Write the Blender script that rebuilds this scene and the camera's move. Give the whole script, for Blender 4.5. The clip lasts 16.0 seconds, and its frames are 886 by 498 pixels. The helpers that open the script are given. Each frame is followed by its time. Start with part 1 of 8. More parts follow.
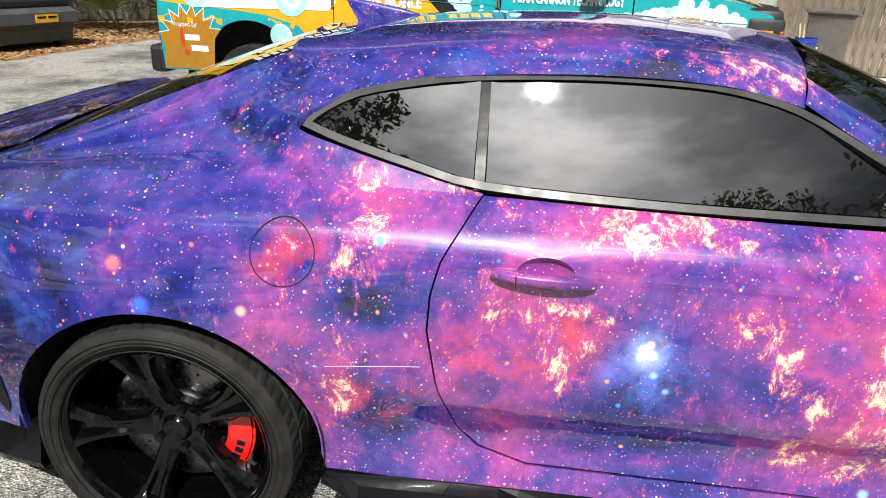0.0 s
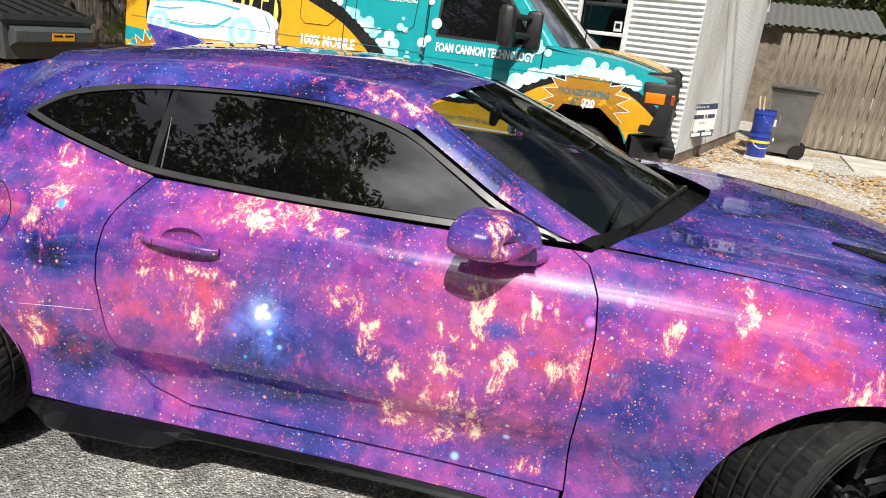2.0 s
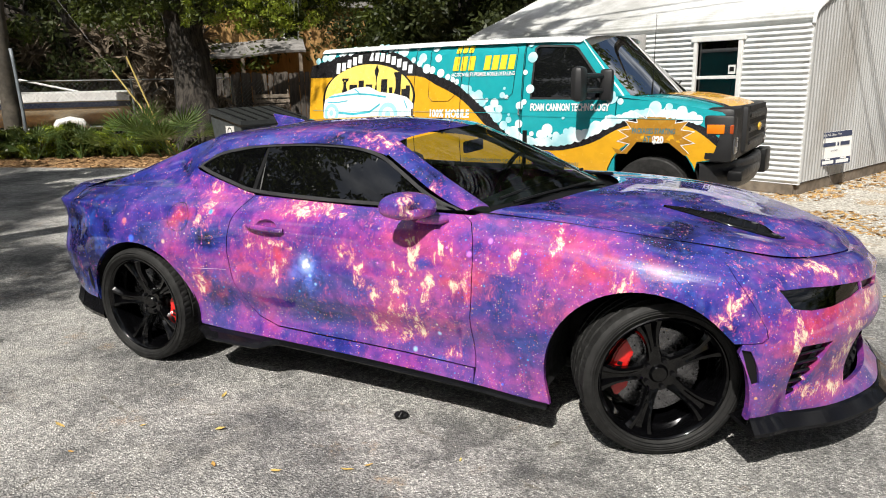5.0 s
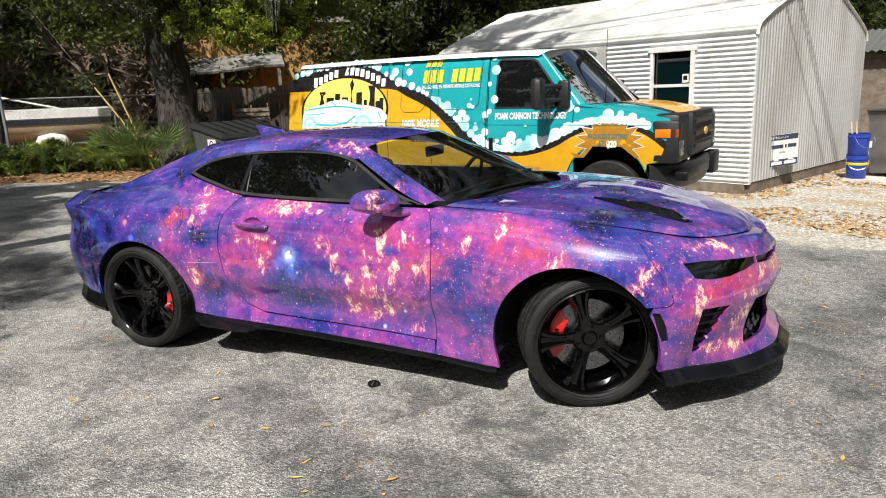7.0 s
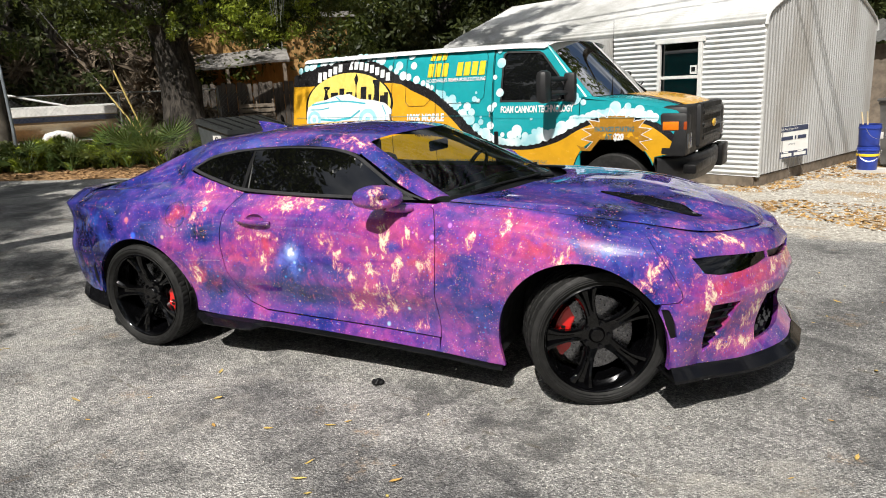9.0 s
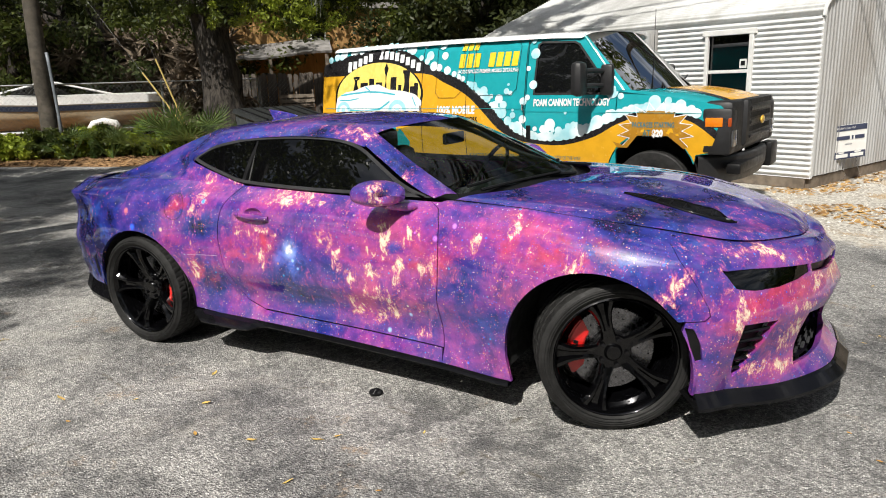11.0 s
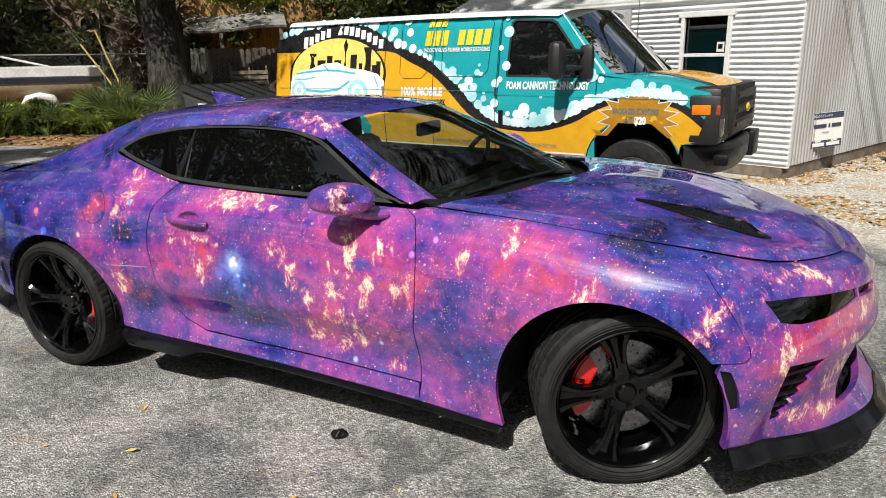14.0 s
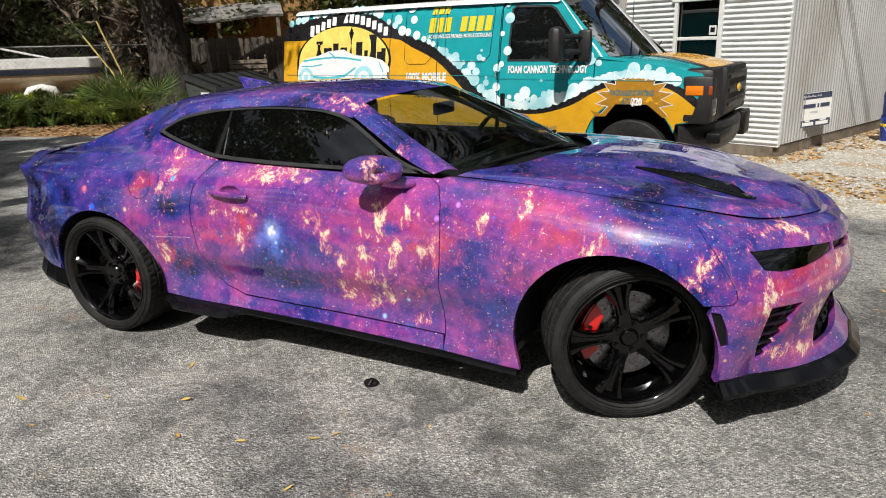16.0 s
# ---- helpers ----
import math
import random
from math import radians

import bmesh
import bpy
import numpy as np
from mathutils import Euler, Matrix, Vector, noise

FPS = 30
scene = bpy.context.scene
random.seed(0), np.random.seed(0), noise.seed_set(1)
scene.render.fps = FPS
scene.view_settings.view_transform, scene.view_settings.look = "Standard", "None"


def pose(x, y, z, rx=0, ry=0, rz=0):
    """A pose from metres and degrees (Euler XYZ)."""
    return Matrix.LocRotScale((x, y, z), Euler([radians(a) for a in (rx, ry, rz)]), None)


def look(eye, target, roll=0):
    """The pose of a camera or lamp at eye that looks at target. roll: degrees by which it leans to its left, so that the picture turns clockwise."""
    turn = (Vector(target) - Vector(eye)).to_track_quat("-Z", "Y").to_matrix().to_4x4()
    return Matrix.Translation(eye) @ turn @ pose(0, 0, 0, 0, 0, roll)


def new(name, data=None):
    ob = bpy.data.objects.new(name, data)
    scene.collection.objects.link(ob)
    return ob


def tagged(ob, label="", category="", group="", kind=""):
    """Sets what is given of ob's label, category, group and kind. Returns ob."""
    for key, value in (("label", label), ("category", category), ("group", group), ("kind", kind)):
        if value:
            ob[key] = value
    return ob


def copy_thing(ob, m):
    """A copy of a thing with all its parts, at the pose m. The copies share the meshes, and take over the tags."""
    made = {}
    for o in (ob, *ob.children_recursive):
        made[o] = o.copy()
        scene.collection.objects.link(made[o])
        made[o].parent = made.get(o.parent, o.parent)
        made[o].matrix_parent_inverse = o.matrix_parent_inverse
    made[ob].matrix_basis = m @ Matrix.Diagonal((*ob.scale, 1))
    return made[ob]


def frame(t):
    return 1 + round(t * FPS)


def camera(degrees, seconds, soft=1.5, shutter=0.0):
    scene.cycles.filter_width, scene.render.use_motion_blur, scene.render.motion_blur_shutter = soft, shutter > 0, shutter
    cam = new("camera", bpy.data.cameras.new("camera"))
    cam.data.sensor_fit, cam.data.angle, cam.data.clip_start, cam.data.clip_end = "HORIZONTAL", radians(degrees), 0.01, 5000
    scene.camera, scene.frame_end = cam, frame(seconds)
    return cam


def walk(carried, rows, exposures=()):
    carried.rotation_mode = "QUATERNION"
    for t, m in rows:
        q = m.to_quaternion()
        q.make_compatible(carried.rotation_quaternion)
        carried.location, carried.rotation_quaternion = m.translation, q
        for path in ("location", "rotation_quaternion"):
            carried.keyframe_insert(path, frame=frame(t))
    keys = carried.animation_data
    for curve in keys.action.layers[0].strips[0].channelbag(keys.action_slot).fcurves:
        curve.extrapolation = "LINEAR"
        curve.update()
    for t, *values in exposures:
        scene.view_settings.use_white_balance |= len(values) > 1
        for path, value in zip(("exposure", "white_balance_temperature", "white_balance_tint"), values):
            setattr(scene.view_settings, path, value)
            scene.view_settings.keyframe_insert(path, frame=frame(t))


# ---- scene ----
cam = camera(65.3, 16.0, 1.0)
PATH = [
    (0, (-0.619, -2.295, 1.452), (-0.758, -0.439, 0.691), 2.1),
    (0.5, (-0.419, -2.456, 1.495), (-0.404, -0.634, 0.672), -0.8),
    (1, (-0.185, -2.48, 1.477), (-0.122, -0.657, 0.656), -0.7),
    (1.1, (-0.111, -2.474, 1.488), (-0.057, -0.626, 0.724), 0.3),
    (1.5, (0.142, -2.465, 1.491), (0.224, -0.579, 0.83), 2.5),
    (2, (0.427, -2.586, 1.494), (0.195, -0.703, 0.859), 6.3),
    (2.5, (0.683, -2.757, 1.524), (0.139, -0.944, 0.878), 4.1),
    (3, (0.905, -2.999, 1.498), (0.294, -1.206, 0.856), 2.6),
    (3.5, (1.195, -3.164, 1.52), (0.558, -1.366, 0.919), 2.6),
    (4, (1.464, -3.261, 1.53), (0.693, -1.507, 0.957), 0.7),
    (4.2, (1.51, -3.351, 1.518), (0.718, -1.599, 0.967), -0.2),
    (6.3, (2.118, -3.83, 1.546), (1.245, -2.078, 1.134), -1.7),
    (6.5, (2.108, -3.901, 1.543), (1.234, -2.151, 1.128), -2.0),
    (7, (2.086, -4.012, 1.533), (1.286, -2.233, 1.09), -2.1),
    (7.5, (2.079, -4.057, 1.535), (1.258, -2.29, 1.087), -1.4),
    (8, (2.066, -4.05, 1.532), (1.232, -2.285, 1.095), -1.4),
    (8.5, (2.077, -4.011, 1.525), (1.282, -2.238, 1.053), -2.6),
    (9, (2.076, -3.952, 1.528), (1.258, -2.185, 1.07), -2.6),
    (9.2, (2.093, -3.888, 1.529), (1.248, -2.132, 1.078), -2.6),
    (11.3, (2.113, -3.607, 1.492), (1.185, -1.9, 1.018), -1.9),
    (11.5, (2.09, -3.607, 1.493), (1.169, -1.897, 1.016), -2.0),
    (12, (1.989, -3.567, 1.494), (1.102, -1.841, 1.009), -1.9),
    (12.5, (1.827, -3.511, 1.504), (1.045, -1.757, 0.948), -1.8),
    (13, (1.741, -3.474, 1.493), (1.019, -1.706, 0.9), -1.9),
    (13.5, (1.743, -3.345, 1.496), (1.051, -1.551, 0.945), -1.1),
    (14, (1.776, -3.144, 1.508), (0.965, -1.395, 0.977), -0.9),
    (14.5, (1.776, -3.08, 1.504), (0.897, -1.393, 0.887), -1.9),
    (15, (1.766, -3.132, 1.502), (0.846, -1.464, 0.891), -2.2),
    (15.5, (1.788, -3.295, 1.497), (0.935, -1.58, 0.922), -1.8),
    (16, (1.814, -3.491, 1.497), (1.017, -1.745, 0.933), -1.6),
]
walk(cam, [(t, look(eye, target, roll)) for t, eye, target, roll in PATH],
     [(0.0, .48), (1.0, .46), (2.0, .33), (4.0, .35), (6.5, .35), (8.5, .26), (11.5, .23), (13.0, .18), (15.0, .13), (16.0, .02)])

# ---- sky and sun ----
SUN_EL, SUN_AZ = 50.0, -85.0
world = bpy.data.worlds.new("sky")
world.use_nodes = True
scene.world = world
wn, wl = world.node_tree.nodes, world.node_tree.links
sky = wn.new("ShaderNodeTexSky")
sky.sky_type, sky.sun_disc = "NISHITA", False
sky.sun_elevation, sky.sun_rotation = radians(SUN_EL), radians(90 - SUN_AZ)
sky.dust_density = 1.5
w_coord = wn.new("ShaderNodeTexCoord")
w_map = wn.new("ShaderNodeMapping")
w_map.inputs["Scale"].default_value = (1.0, 1.0, 3.4)
w_noise = wn.new("ShaderNodeTexNoise")
w_noise.inputs["Scale"].default_value, w_noise.inputs["Detail"].default_value = 2.6, 8
w_noise.inputs["Roughness"].default_value = 0.58
w_ramp = wn.new("ShaderNodeValToRGB")
w_ramp.color_ramp.elements[0].position, w_ramp.color_ramp.elements[1].position = 0.38, 0.60
w_mix = wn.new("ShaderNodeMixRGB")
w_shade = wn.new("ShaderNodeTexNoise")
w_shade.inputs["Scale"].default_value, w_shade.inputs["Detail"].default_value = 4.2, 9
w_shade.inputs["Roughness"].default_value = 0.6
w_cloud = wn.new("ShaderNodeValToRGB")
w_cloud.color_ramp.elements[0].position, w_cloud.color_ramp.elements[0].color = 0.40, (1.6, 1.8, 2.2, 1)
w_cloud.color_ramp.elements[1].position, w_cloud.color_ramp.elements[1].color = 0.62, (15.0, 15.0, 15.0, 1)
wl.new(w_map.outputs["Vector"], w_shade.inputs["Vector"])
wl.new(w_shade.outputs["Fac"], w_cloud.inputs["Fac"])
wl.new(w_cloud.outputs["Color"], w_mix.inputs[2])
wl.new(w_coord.outputs["Generated"], w_map.inputs["Vector"])
wl.new(w_map.outputs["Vector"], w_noise.inputs["Vector"])
wl.new(w_noise.outputs["Fac"], w_ramp.inputs["Fac"])
wl.new(w_ramp.outputs["Color"], w_mix.inputs["Fac"])
wl.new(sky.outputs["Color"], w_mix.inputs[1])
# haze that brightens towards the sun
w_dot = wn.new("ShaderNodeVectorMath")
w_dot.operation = "DOT_PRODUCT"
w_dot.inputs[1].default_value = (math.cos(radians(SUN_EL)) * math.cos(radians(SUN_AZ)), math.cos(radians(SUN_EL)) * math.sin(radians(SUN_AZ)), math.sin(radians(SUN_EL)))
w_pow = wn.new("ShaderNodeMath")
w_pow.operation, w_pow.inputs[1].default_value = "POWER", 42.0
w_max = wn.new("ShaderNodeMath")
w_max.operation, w_max.inputs[1].default_value = "MAXIMUM", 0.0
w_add = wn.new("ShaderNodeMixRGB")
w_add.blend_type, w_add.inputs[2].default_value = "ADD", (26.0, 25.0, 23.0, 1)
wl.new(w_coord.outputs["Generated"], w_dot.inputs[0])
wl.new(w_dot.outputs["Value"], w_max.inputs[0])
wl.new(w_max.outputs[0], w_pow.inputs[0])
wl.new(w_pow.outputs[0], w_add.inputs["Fac"])
w_glow = wn.new("ShaderNodeMixRGB")
w_glow.blend_type, w_glow.inputs[0].default_value, w_glow.inputs[2].default_value = "MULTIPLY", 1.0, (6.6, 6.5, 6.4, 1)
w_veil = wn.new("ShaderNodeMixRGB")
w_veil.inputs[0].default_value, w_veil.inputs[2].default_value = 0.5, (13.0, 13.0, 13.0, 1)
wl.new(w_cloud.outputs["Color"], w_veil.inputs[1])
wl.new(w_veil.outputs["Color"], w_glow.inputs[1])
wl.new(w_glow.outputs["Color"], w_add.inputs[2])
wl.new(w_mix.outputs["Color"], w_add.inputs[1])
wl.new(w_add.outputs["Color"], wn["Background"].inputs["Color"])
wn["Background"].inputs["Strength"].default_value = 0.046
sun_data = bpy.data.lights.new("sun", "SUN")
sun_data.energy, sun_data.angle, sun_data.color = 5.0, radians(0.6), (1.0, 0.955, 0.88)
sun = new("sun", sun_data)
sun_dir = Vector((math.cos(radians(SUN_EL)) * math.cos(radians(SUN_AZ)), math.cos(radians(SUN_EL)) * math.sin(radians(SUN_AZ)), math.sin(radians(SUN_EL))))
sun.matrix_world = look(sun_dir * 60, (0, 0, 0))


# ---- builders ----
def obj(name, verts, faces, mat, parent=None, label="", smooth=False):
    me = bpy.data.meshes.new(name)
    me.from_pydata([tuple(v) for v in verts], [], faces)
    if smooth:
        me.polygons.foreach_set("use_smooth", [True] * len(me.polygons))
    me.materials.append(mat)
    ob = new(name, me)
    ob.parent = parent
    if label:
        ob["label"] = label
    return ob


def part(name, bm, mat, parent=None, label="", smooth=False, sharp=None):
    me = bpy.data.meshes.new(name)
    bm.to_mesh(me)
    bm.free()
    if smooth:
        me.polygons.foreach_set("use_smooth", [True] * len(me.polygons))
        if sharp:
            me.set_sharp_from_angle(angle=radians(sharp))
    me.materials.append(mat)
    ob = new(name, me)
    ob.parent = parent
    if label:
        ob["label"] = label
    return ob


def thing(name, label, category, group="", m=None):
    ob = new(name)
    ob.empty_display_size = 0.2
    if m is not None:
        ob.matrix_world = m
    return tagged(ob, label, category, group)


def box(bm, c, size, bevel=0.0, m=None):
    m = m or Matrix()
    r = bmesh.ops.create_cube(bm, size=1.0, matrix=m @ Matrix.Translation(c) @ Matrix.Diagonal((*size, 1)))
    if bevel:
        es = list({e for v in r["verts"] for e in v.link_edges})
        bmesh.ops.bevel(bm, geom=es, offset=bevel, segments=2, profile=0.5, affect="EDGES")
    return bm


def rod(bm, a, b, r0, r1=None, seg=10, caps=True):
    a, b = Vector(a), Vector(b)
    d = b - a
    m = Matrix.Translation((a + b) / 2) @ d.to_track_quat("Z", "Y").to_matrix().to_4x4()
    bmesh.ops.create_cone(bm, cap_ends=caps, segments=seg, radius1=r0, radius2=r0 if r1 is None else r1, depth=d.length, matrix=m)
    return bm


def tube(bm, pts, radii, seg=8, caps=True):
    pts = [Vector(p) for p in pts]
    rings = []
    for i, p in enumerate(pts):
        d = (pts[min(i + 1, len(pts) - 1)] - pts[max(i - 1, 0)]).normalized()
        q = d.to_track_quat("Z", "Y")
        r = radii[i] if isinstance(radii, (list, tuple)) else radii
        rings.append([bm.verts.new(p + q @ Vector((r * math.cos(2 * math.pi * k / seg), r * math.sin(2 * math.pi * k / seg), 0))) for k in range(seg)])
    for a, b in zip(rings, rings[1:]):
        for k in range(seg):
            bm.faces.new((a[k], a[(k + 1) % seg], b[(k + 1) % seg], b[k]))
    if caps:
        bm.faces.new(rings[0][::-1])
        bm.faces.new(rings[-1])
    return bm


def lathe(bm, prof, seg=48, m=None, closed=False):
    """Profile of (radius, along) turned about the y axis."""
    m = m or Matrix()
    rings = []
    for r, a in prof:
        rings.append([bm.verts.new(m @ Vector((r * math.cos(2 * math.pi * k / seg), a, r * math.sin(2 * math.pi * k / seg)))) for k in range(seg)])
    pairs = list(zip(rings, rings[1:])) + ([(rings[-1], rings[0])] if closed else [])
    for a, b in pairs:
        for k in range(seg):
            bm.faces.new((a[k], a[(k + 1) % seg], b[(k + 1) % seg], b[k]))
    return bm


def prism(bm, outline, depth, m=None):
    """A flat outline in x, z given depth along y."""
    m = m or Matrix()
    a = [bm.verts.new(m @ Vector((x, 0, z))) for x, z in outline]
    b = [bm.verts.new(m @ Vector((x, depth, z))) for x, z in outline]
    n = len(outline)
    bm.faces.new(a)
    bm.faces.new(b[::-1])
    for i in range(n):
        bm.faces.new((a[i], b[i], b[(i + 1) % n], a[(i + 1) % n]))
    bmesh.ops.recalc_face_normals(bm, faces=bm.faces)
    return bm


def grid(fn, nu, nv):
    vs = [fn(i / nu, j / nv) for i in range(nu + 1) for j in range(nv + 1)]
    w = nv + 1
    return vs, [(i * w + j, (i + 1) * w + j, (i + 1) * w + j + 1, i * w + j + 1) for i in range(nu) for j in range(nv)]


def spline(pts, t):
    """A smooth curve through the points at t = 0, 1, 2 and so on."""
    n = len(pts)
    t = min(max(t, 0.0), n - 1.0)
    i = min(int(t), n - 2)
    f = t - i
    p0, p1, p2, p3 = (Vector(pts[min(max(k, 0), n - 1)]) for k in (i - 1, i, i + 1, i + 2))
    if i == 0:
        p0 = 2 * p1 - p2
    if i == n - 2:
        p3 = 2 * p2 - p1
    return 0.5 * ((2 * p1) + (p2 - p0) * f + (2 * p0 - 5 * p1 + 4 * p2 - p3) * f * f + (3 * p1 - p0 - 3 * p2 + p3) * f ** 3)


def lerp_table(tab, x):
    if x <= tab[0][0]:
        return tab[0][1]
    for (a, va), (b, vb) in zip(tab, tab[1:]):
        if x <= b:
            return va + (vb - va) * (x - a) / (b - a)
    return tab[-1][1]


def dense(poly, step, closed=True):
    out = []
    n = len(poly)
    for i in range(n if closed else n - 1):
        a, b = Vector(poly[i]), Vector(poly[(i + 1) % n])
        k = max(1, int((b - a).length / step))
        out += [a + (b - a) * j / k for j in range(k)]
    if not closed:
        out.append(Vector(poly[-1]))
    return [(p[0], p[1]) for p in out]


from mathutils.geometry import delaunay_2d_cdt


def sheet(outer, holes, step, inner=None):
    """Triangles that fill an outline with holes, with inside points every step."""
    loops = [outer] + holes
    pts, edges = [], []
    for lp in loops:
        k = len(pts)
        pts += [Vector(p) for p in lp]
        edges += [(k + i, k + (i + 1) % len(lp)) for i in range(len(lp))]
    nb = len(pts)
    xs, ys = [p[0] for p in outer], [p[1] for p in outer]
    inner = inner or step
    x = min(xs) + inner * 0.5
    row = 0
    while x < max(xs):
        y = min(ys) + inner * (0.3 if row % 2 else 0.8)
        while y < max(ys):
            q = Vector((x, y))
            if min((q - p).length_squared for p in pts[:nb]) > (0.45 * inner) ** 2:
                pts.append(q)
            y += inner
        x += inner * 0.9
        row += 1
    v, _, f, *_ = delaunay_2d_cdt(pts, edges, [], 0, 1e-6)

    def inside(p, lp):
        c = False
        j = len(lp) - 1
        for i in range(len(lp)):
            (x1, y1), (x2, y2) = lp[i], lp[j]
            if (y1 > p[1]) != (y2 > p[1]) and p[0] < (x2 - x1) * (p[1] - y1) / (y2 - y1) + x1:
                c = not c
            j = i
        return c
    keep = []
    for t in f:
        c = sum((v[i] for i in t), Vector((0, 0))) / len(t)
        if inside(c, outer) and not any(inside(c, h) for h in holes):
            keep.append(t)
    return [(p[0], p[1]) for p in v], keep


def skin(name, verts2, faces, fn, mat, parent, label="", depth=0.0, smooth=True, core=(0, 0, 0.45), mirror=False):
    """Lays a sheet on a surface fn(a, b); depth turns its rim inwards."""
    bm = bmesh.new()
    vs = []
    for p in verts2:
        q = Vector(fn(*p))
        if mirror:
            q.y = -q.y
        vs.append(bm.verts.new(q))
    for f in faces:
        try:
            bm.faces.new([vs[i] for i in f])
        except ValueError:
            pass
    bmesh.ops.delete(bm, geom=[v for v in bm.verts if not v.link_faces], context="VERTS")
    bm.normal_update()
    up = sum((f.normal * f.calc_area() for f in bm.faces), Vector())
    mid = sum((v.co for v in bm.verts), Vector()) / len(bm.verts)
    if up.dot(mid - Vector((mid.x * 0.7, core[1], core[2]))) < 0:
        bmesh.ops.reverse_faces(bm, faces=bm.faces)
    if depth:
        bm.normal_update()
        rim = [e for e in bm.edges if e.is_boundary]
        nor = {v: v.normal.copy() for e in rim for v in e.verts}
        r = bmesh.ops.extrude_edge_only(bm, edges=rim)
        for v in [g for g in r["geom"] if isinstance(g, bmesh.types.BMVert)]:
            src = next((e.other_vert(v) for e in v.link_edges if e.other_vert(v) in nor), None)
            if src is not None:
                v.co -= nor[src] * depth
    return part(name, bm, mat, parent, label, smooth, 40)


# ---- materials ----
class Mat:
    """A small writer of node materials."""

    def __init__(self, name, color=(0.5, 0.5, 0.5), rough=0.5, metal=0.0, **more):
        self.m = bpy.data.materials.new(name)
        self.m.use_nodes = True
        self.n, self.l = self.m.node_tree.nodes, self.m.node_tree.links
        self.p = self.n["Principled BSDF"]
        self.p.inputs["Base Color"].default_value = (*color, 1)
        self.p.inputs["Roughness"].default_value, self.p.inputs["Metallic"].default_value = rough, metal
        for k, v in more.items():
            self.p.inputs[k.replace("_", " ")].default_value = v
        self.c = None

    def coord(self, kind="Object"):
        if self.c is None:
            self.c = self.n.new("ShaderNodeTexCoord")
        return self.c.outputs[kind]

    def mapped(self, scale=(1, 1, 1), loc=(0, 0, 0), rot=(0, 0, 0), kind="Object"):
        k = self.n.new("ShaderNodeMapping")
        k.inputs["Scale"].default_value, k.inputs["Location"].default_value, k.inputs["Rotation"].default_value = scale, loc, rot
        self.l.new(self.coord(kind), k.inputs["Vector"])
        return k.outputs[0]

    def noise(self, scale, detail=4, rough=0.5, vec=None, distort=0.0, out="Fac"):
        k = self.n.new("ShaderNodeTexNoise")
        k.inputs["Scale"].default_value, k.inputs["Detail"].default_value = scale, detail
        k.inputs["Roughness"].default_value, k.inputs["Distortion"].default_value = rough, distort
        self.l.new(vec if vec is not None else self.coord(), k.inputs["Vector"])
        return k.outputs[out]

    def voronoi(self, scale, vec=None, out="Distance", feature="F1", random=1.0):
        k = self.n.new("ShaderNodeTexVoronoi")
        k.feature = feature
        k.inputs["Scale"].default_value, k.inputs["Randomness"].default_value = scale, random
        self.l.new(vec if vec is not None else self.coord(), k.inputs["Vector"])
        return k.outputs[out]

    def put(self, sock, v):
        if isinstance(v, (int, float)):
            sock.default_value = v
        elif isinstance(v, tuple):
            sock.default_value = (*v, 1) if len(v) == 3 and len(sock.default_value) == 4 else v
        else:
            self.l.new(v, sock)

    def math(self, op, a, b=0.0, c=0.0, clamp=False):
        k = self.n.new("ShaderNodeMath")
        k.operation, k.use_clamp = op, clamp
        self.put(k.inputs[0], a), self.put(k.inputs[1], b), self.put(k.inputs[2], c)
        return k.outputs[0]

    def ramp(self, fac, lo, hi, a=0.0, b=1.0, smooth=True):
        k = self.n.new("ShaderNodeMapRange")
        k.interpolation_type = "SMOOTHSTEP" if smooth else "LINEAR"
        self.put(k.inputs[0], fac)
        for i, v in zip((1, 2, 3, 4), (lo, hi, a, b)):
            k.inputs[i].default_value = v
        return k.outputs[0]

    def mix(self, fac, a, b, mode="MIX"):
        k = self.n.new("ShaderNodeMixRGB")
        k.blend_type = mode
        self.put(k.inputs[0], fac), self.put(k.inputs[1], a), self.put(k.inputs[2], b)
        return k.outputs[0]

    def xyz(self, vec=None):
        k = self.n.new("ShaderNodeSeparateXYZ")
        self.l.new(vec if vec is not None else self.coord(), k.inputs[0])
        return k.outputs

    def rnd(self, island=False):
        k = self.n.new("ShaderNodeNewGeometry" if island else "ShaderNodeObjectInfo")
        return k.outputs["Random Per Island" if island else "Random"]

    def bump(self, h, strength=0.3, dist=0.01):
        k = self.n.new("ShaderNodeBump")
        k.inputs["Strength"].default_value, k.inputs["Distance"].default_value = strength, dist
        self.l.new(h, k.inputs["Height"])
        self.l.new(k.outputs[0], self.p.inputs["Normal"])

    def color(self, c):
        self.put(self.p.inputs["Base Color"], c)
        return self

    def rough(self, v):
        self.put(self.p.inputs["Roughness"], v)
        return self


def plain(name, color, rough=0.5, metal=0.0, vary=0.12, scale=9.0, bump=0.0, **more):
    """A colour with slight unevenness in tone and gloss."""
    k = Mat(name, color, rough, metal, **more)
    f = k.noise(scale, 5, 0.6)
    k.color(k.mix(k.ramp(f, 0.3, 0.7), tuple(c * (1 - vary) for c in color), tuple(min(1, c * (1 + vary)) for c in color)))
    k.rough(k.ramp(k.noise(scale * 2.3, 4), 0.3, 0.7, max(0.02, rough * 0.85), min(1, rough * 1.15)))
    if bump:
        k.bump(k.noise(scale * 12, 4), bump, 0.004)
    return k.m


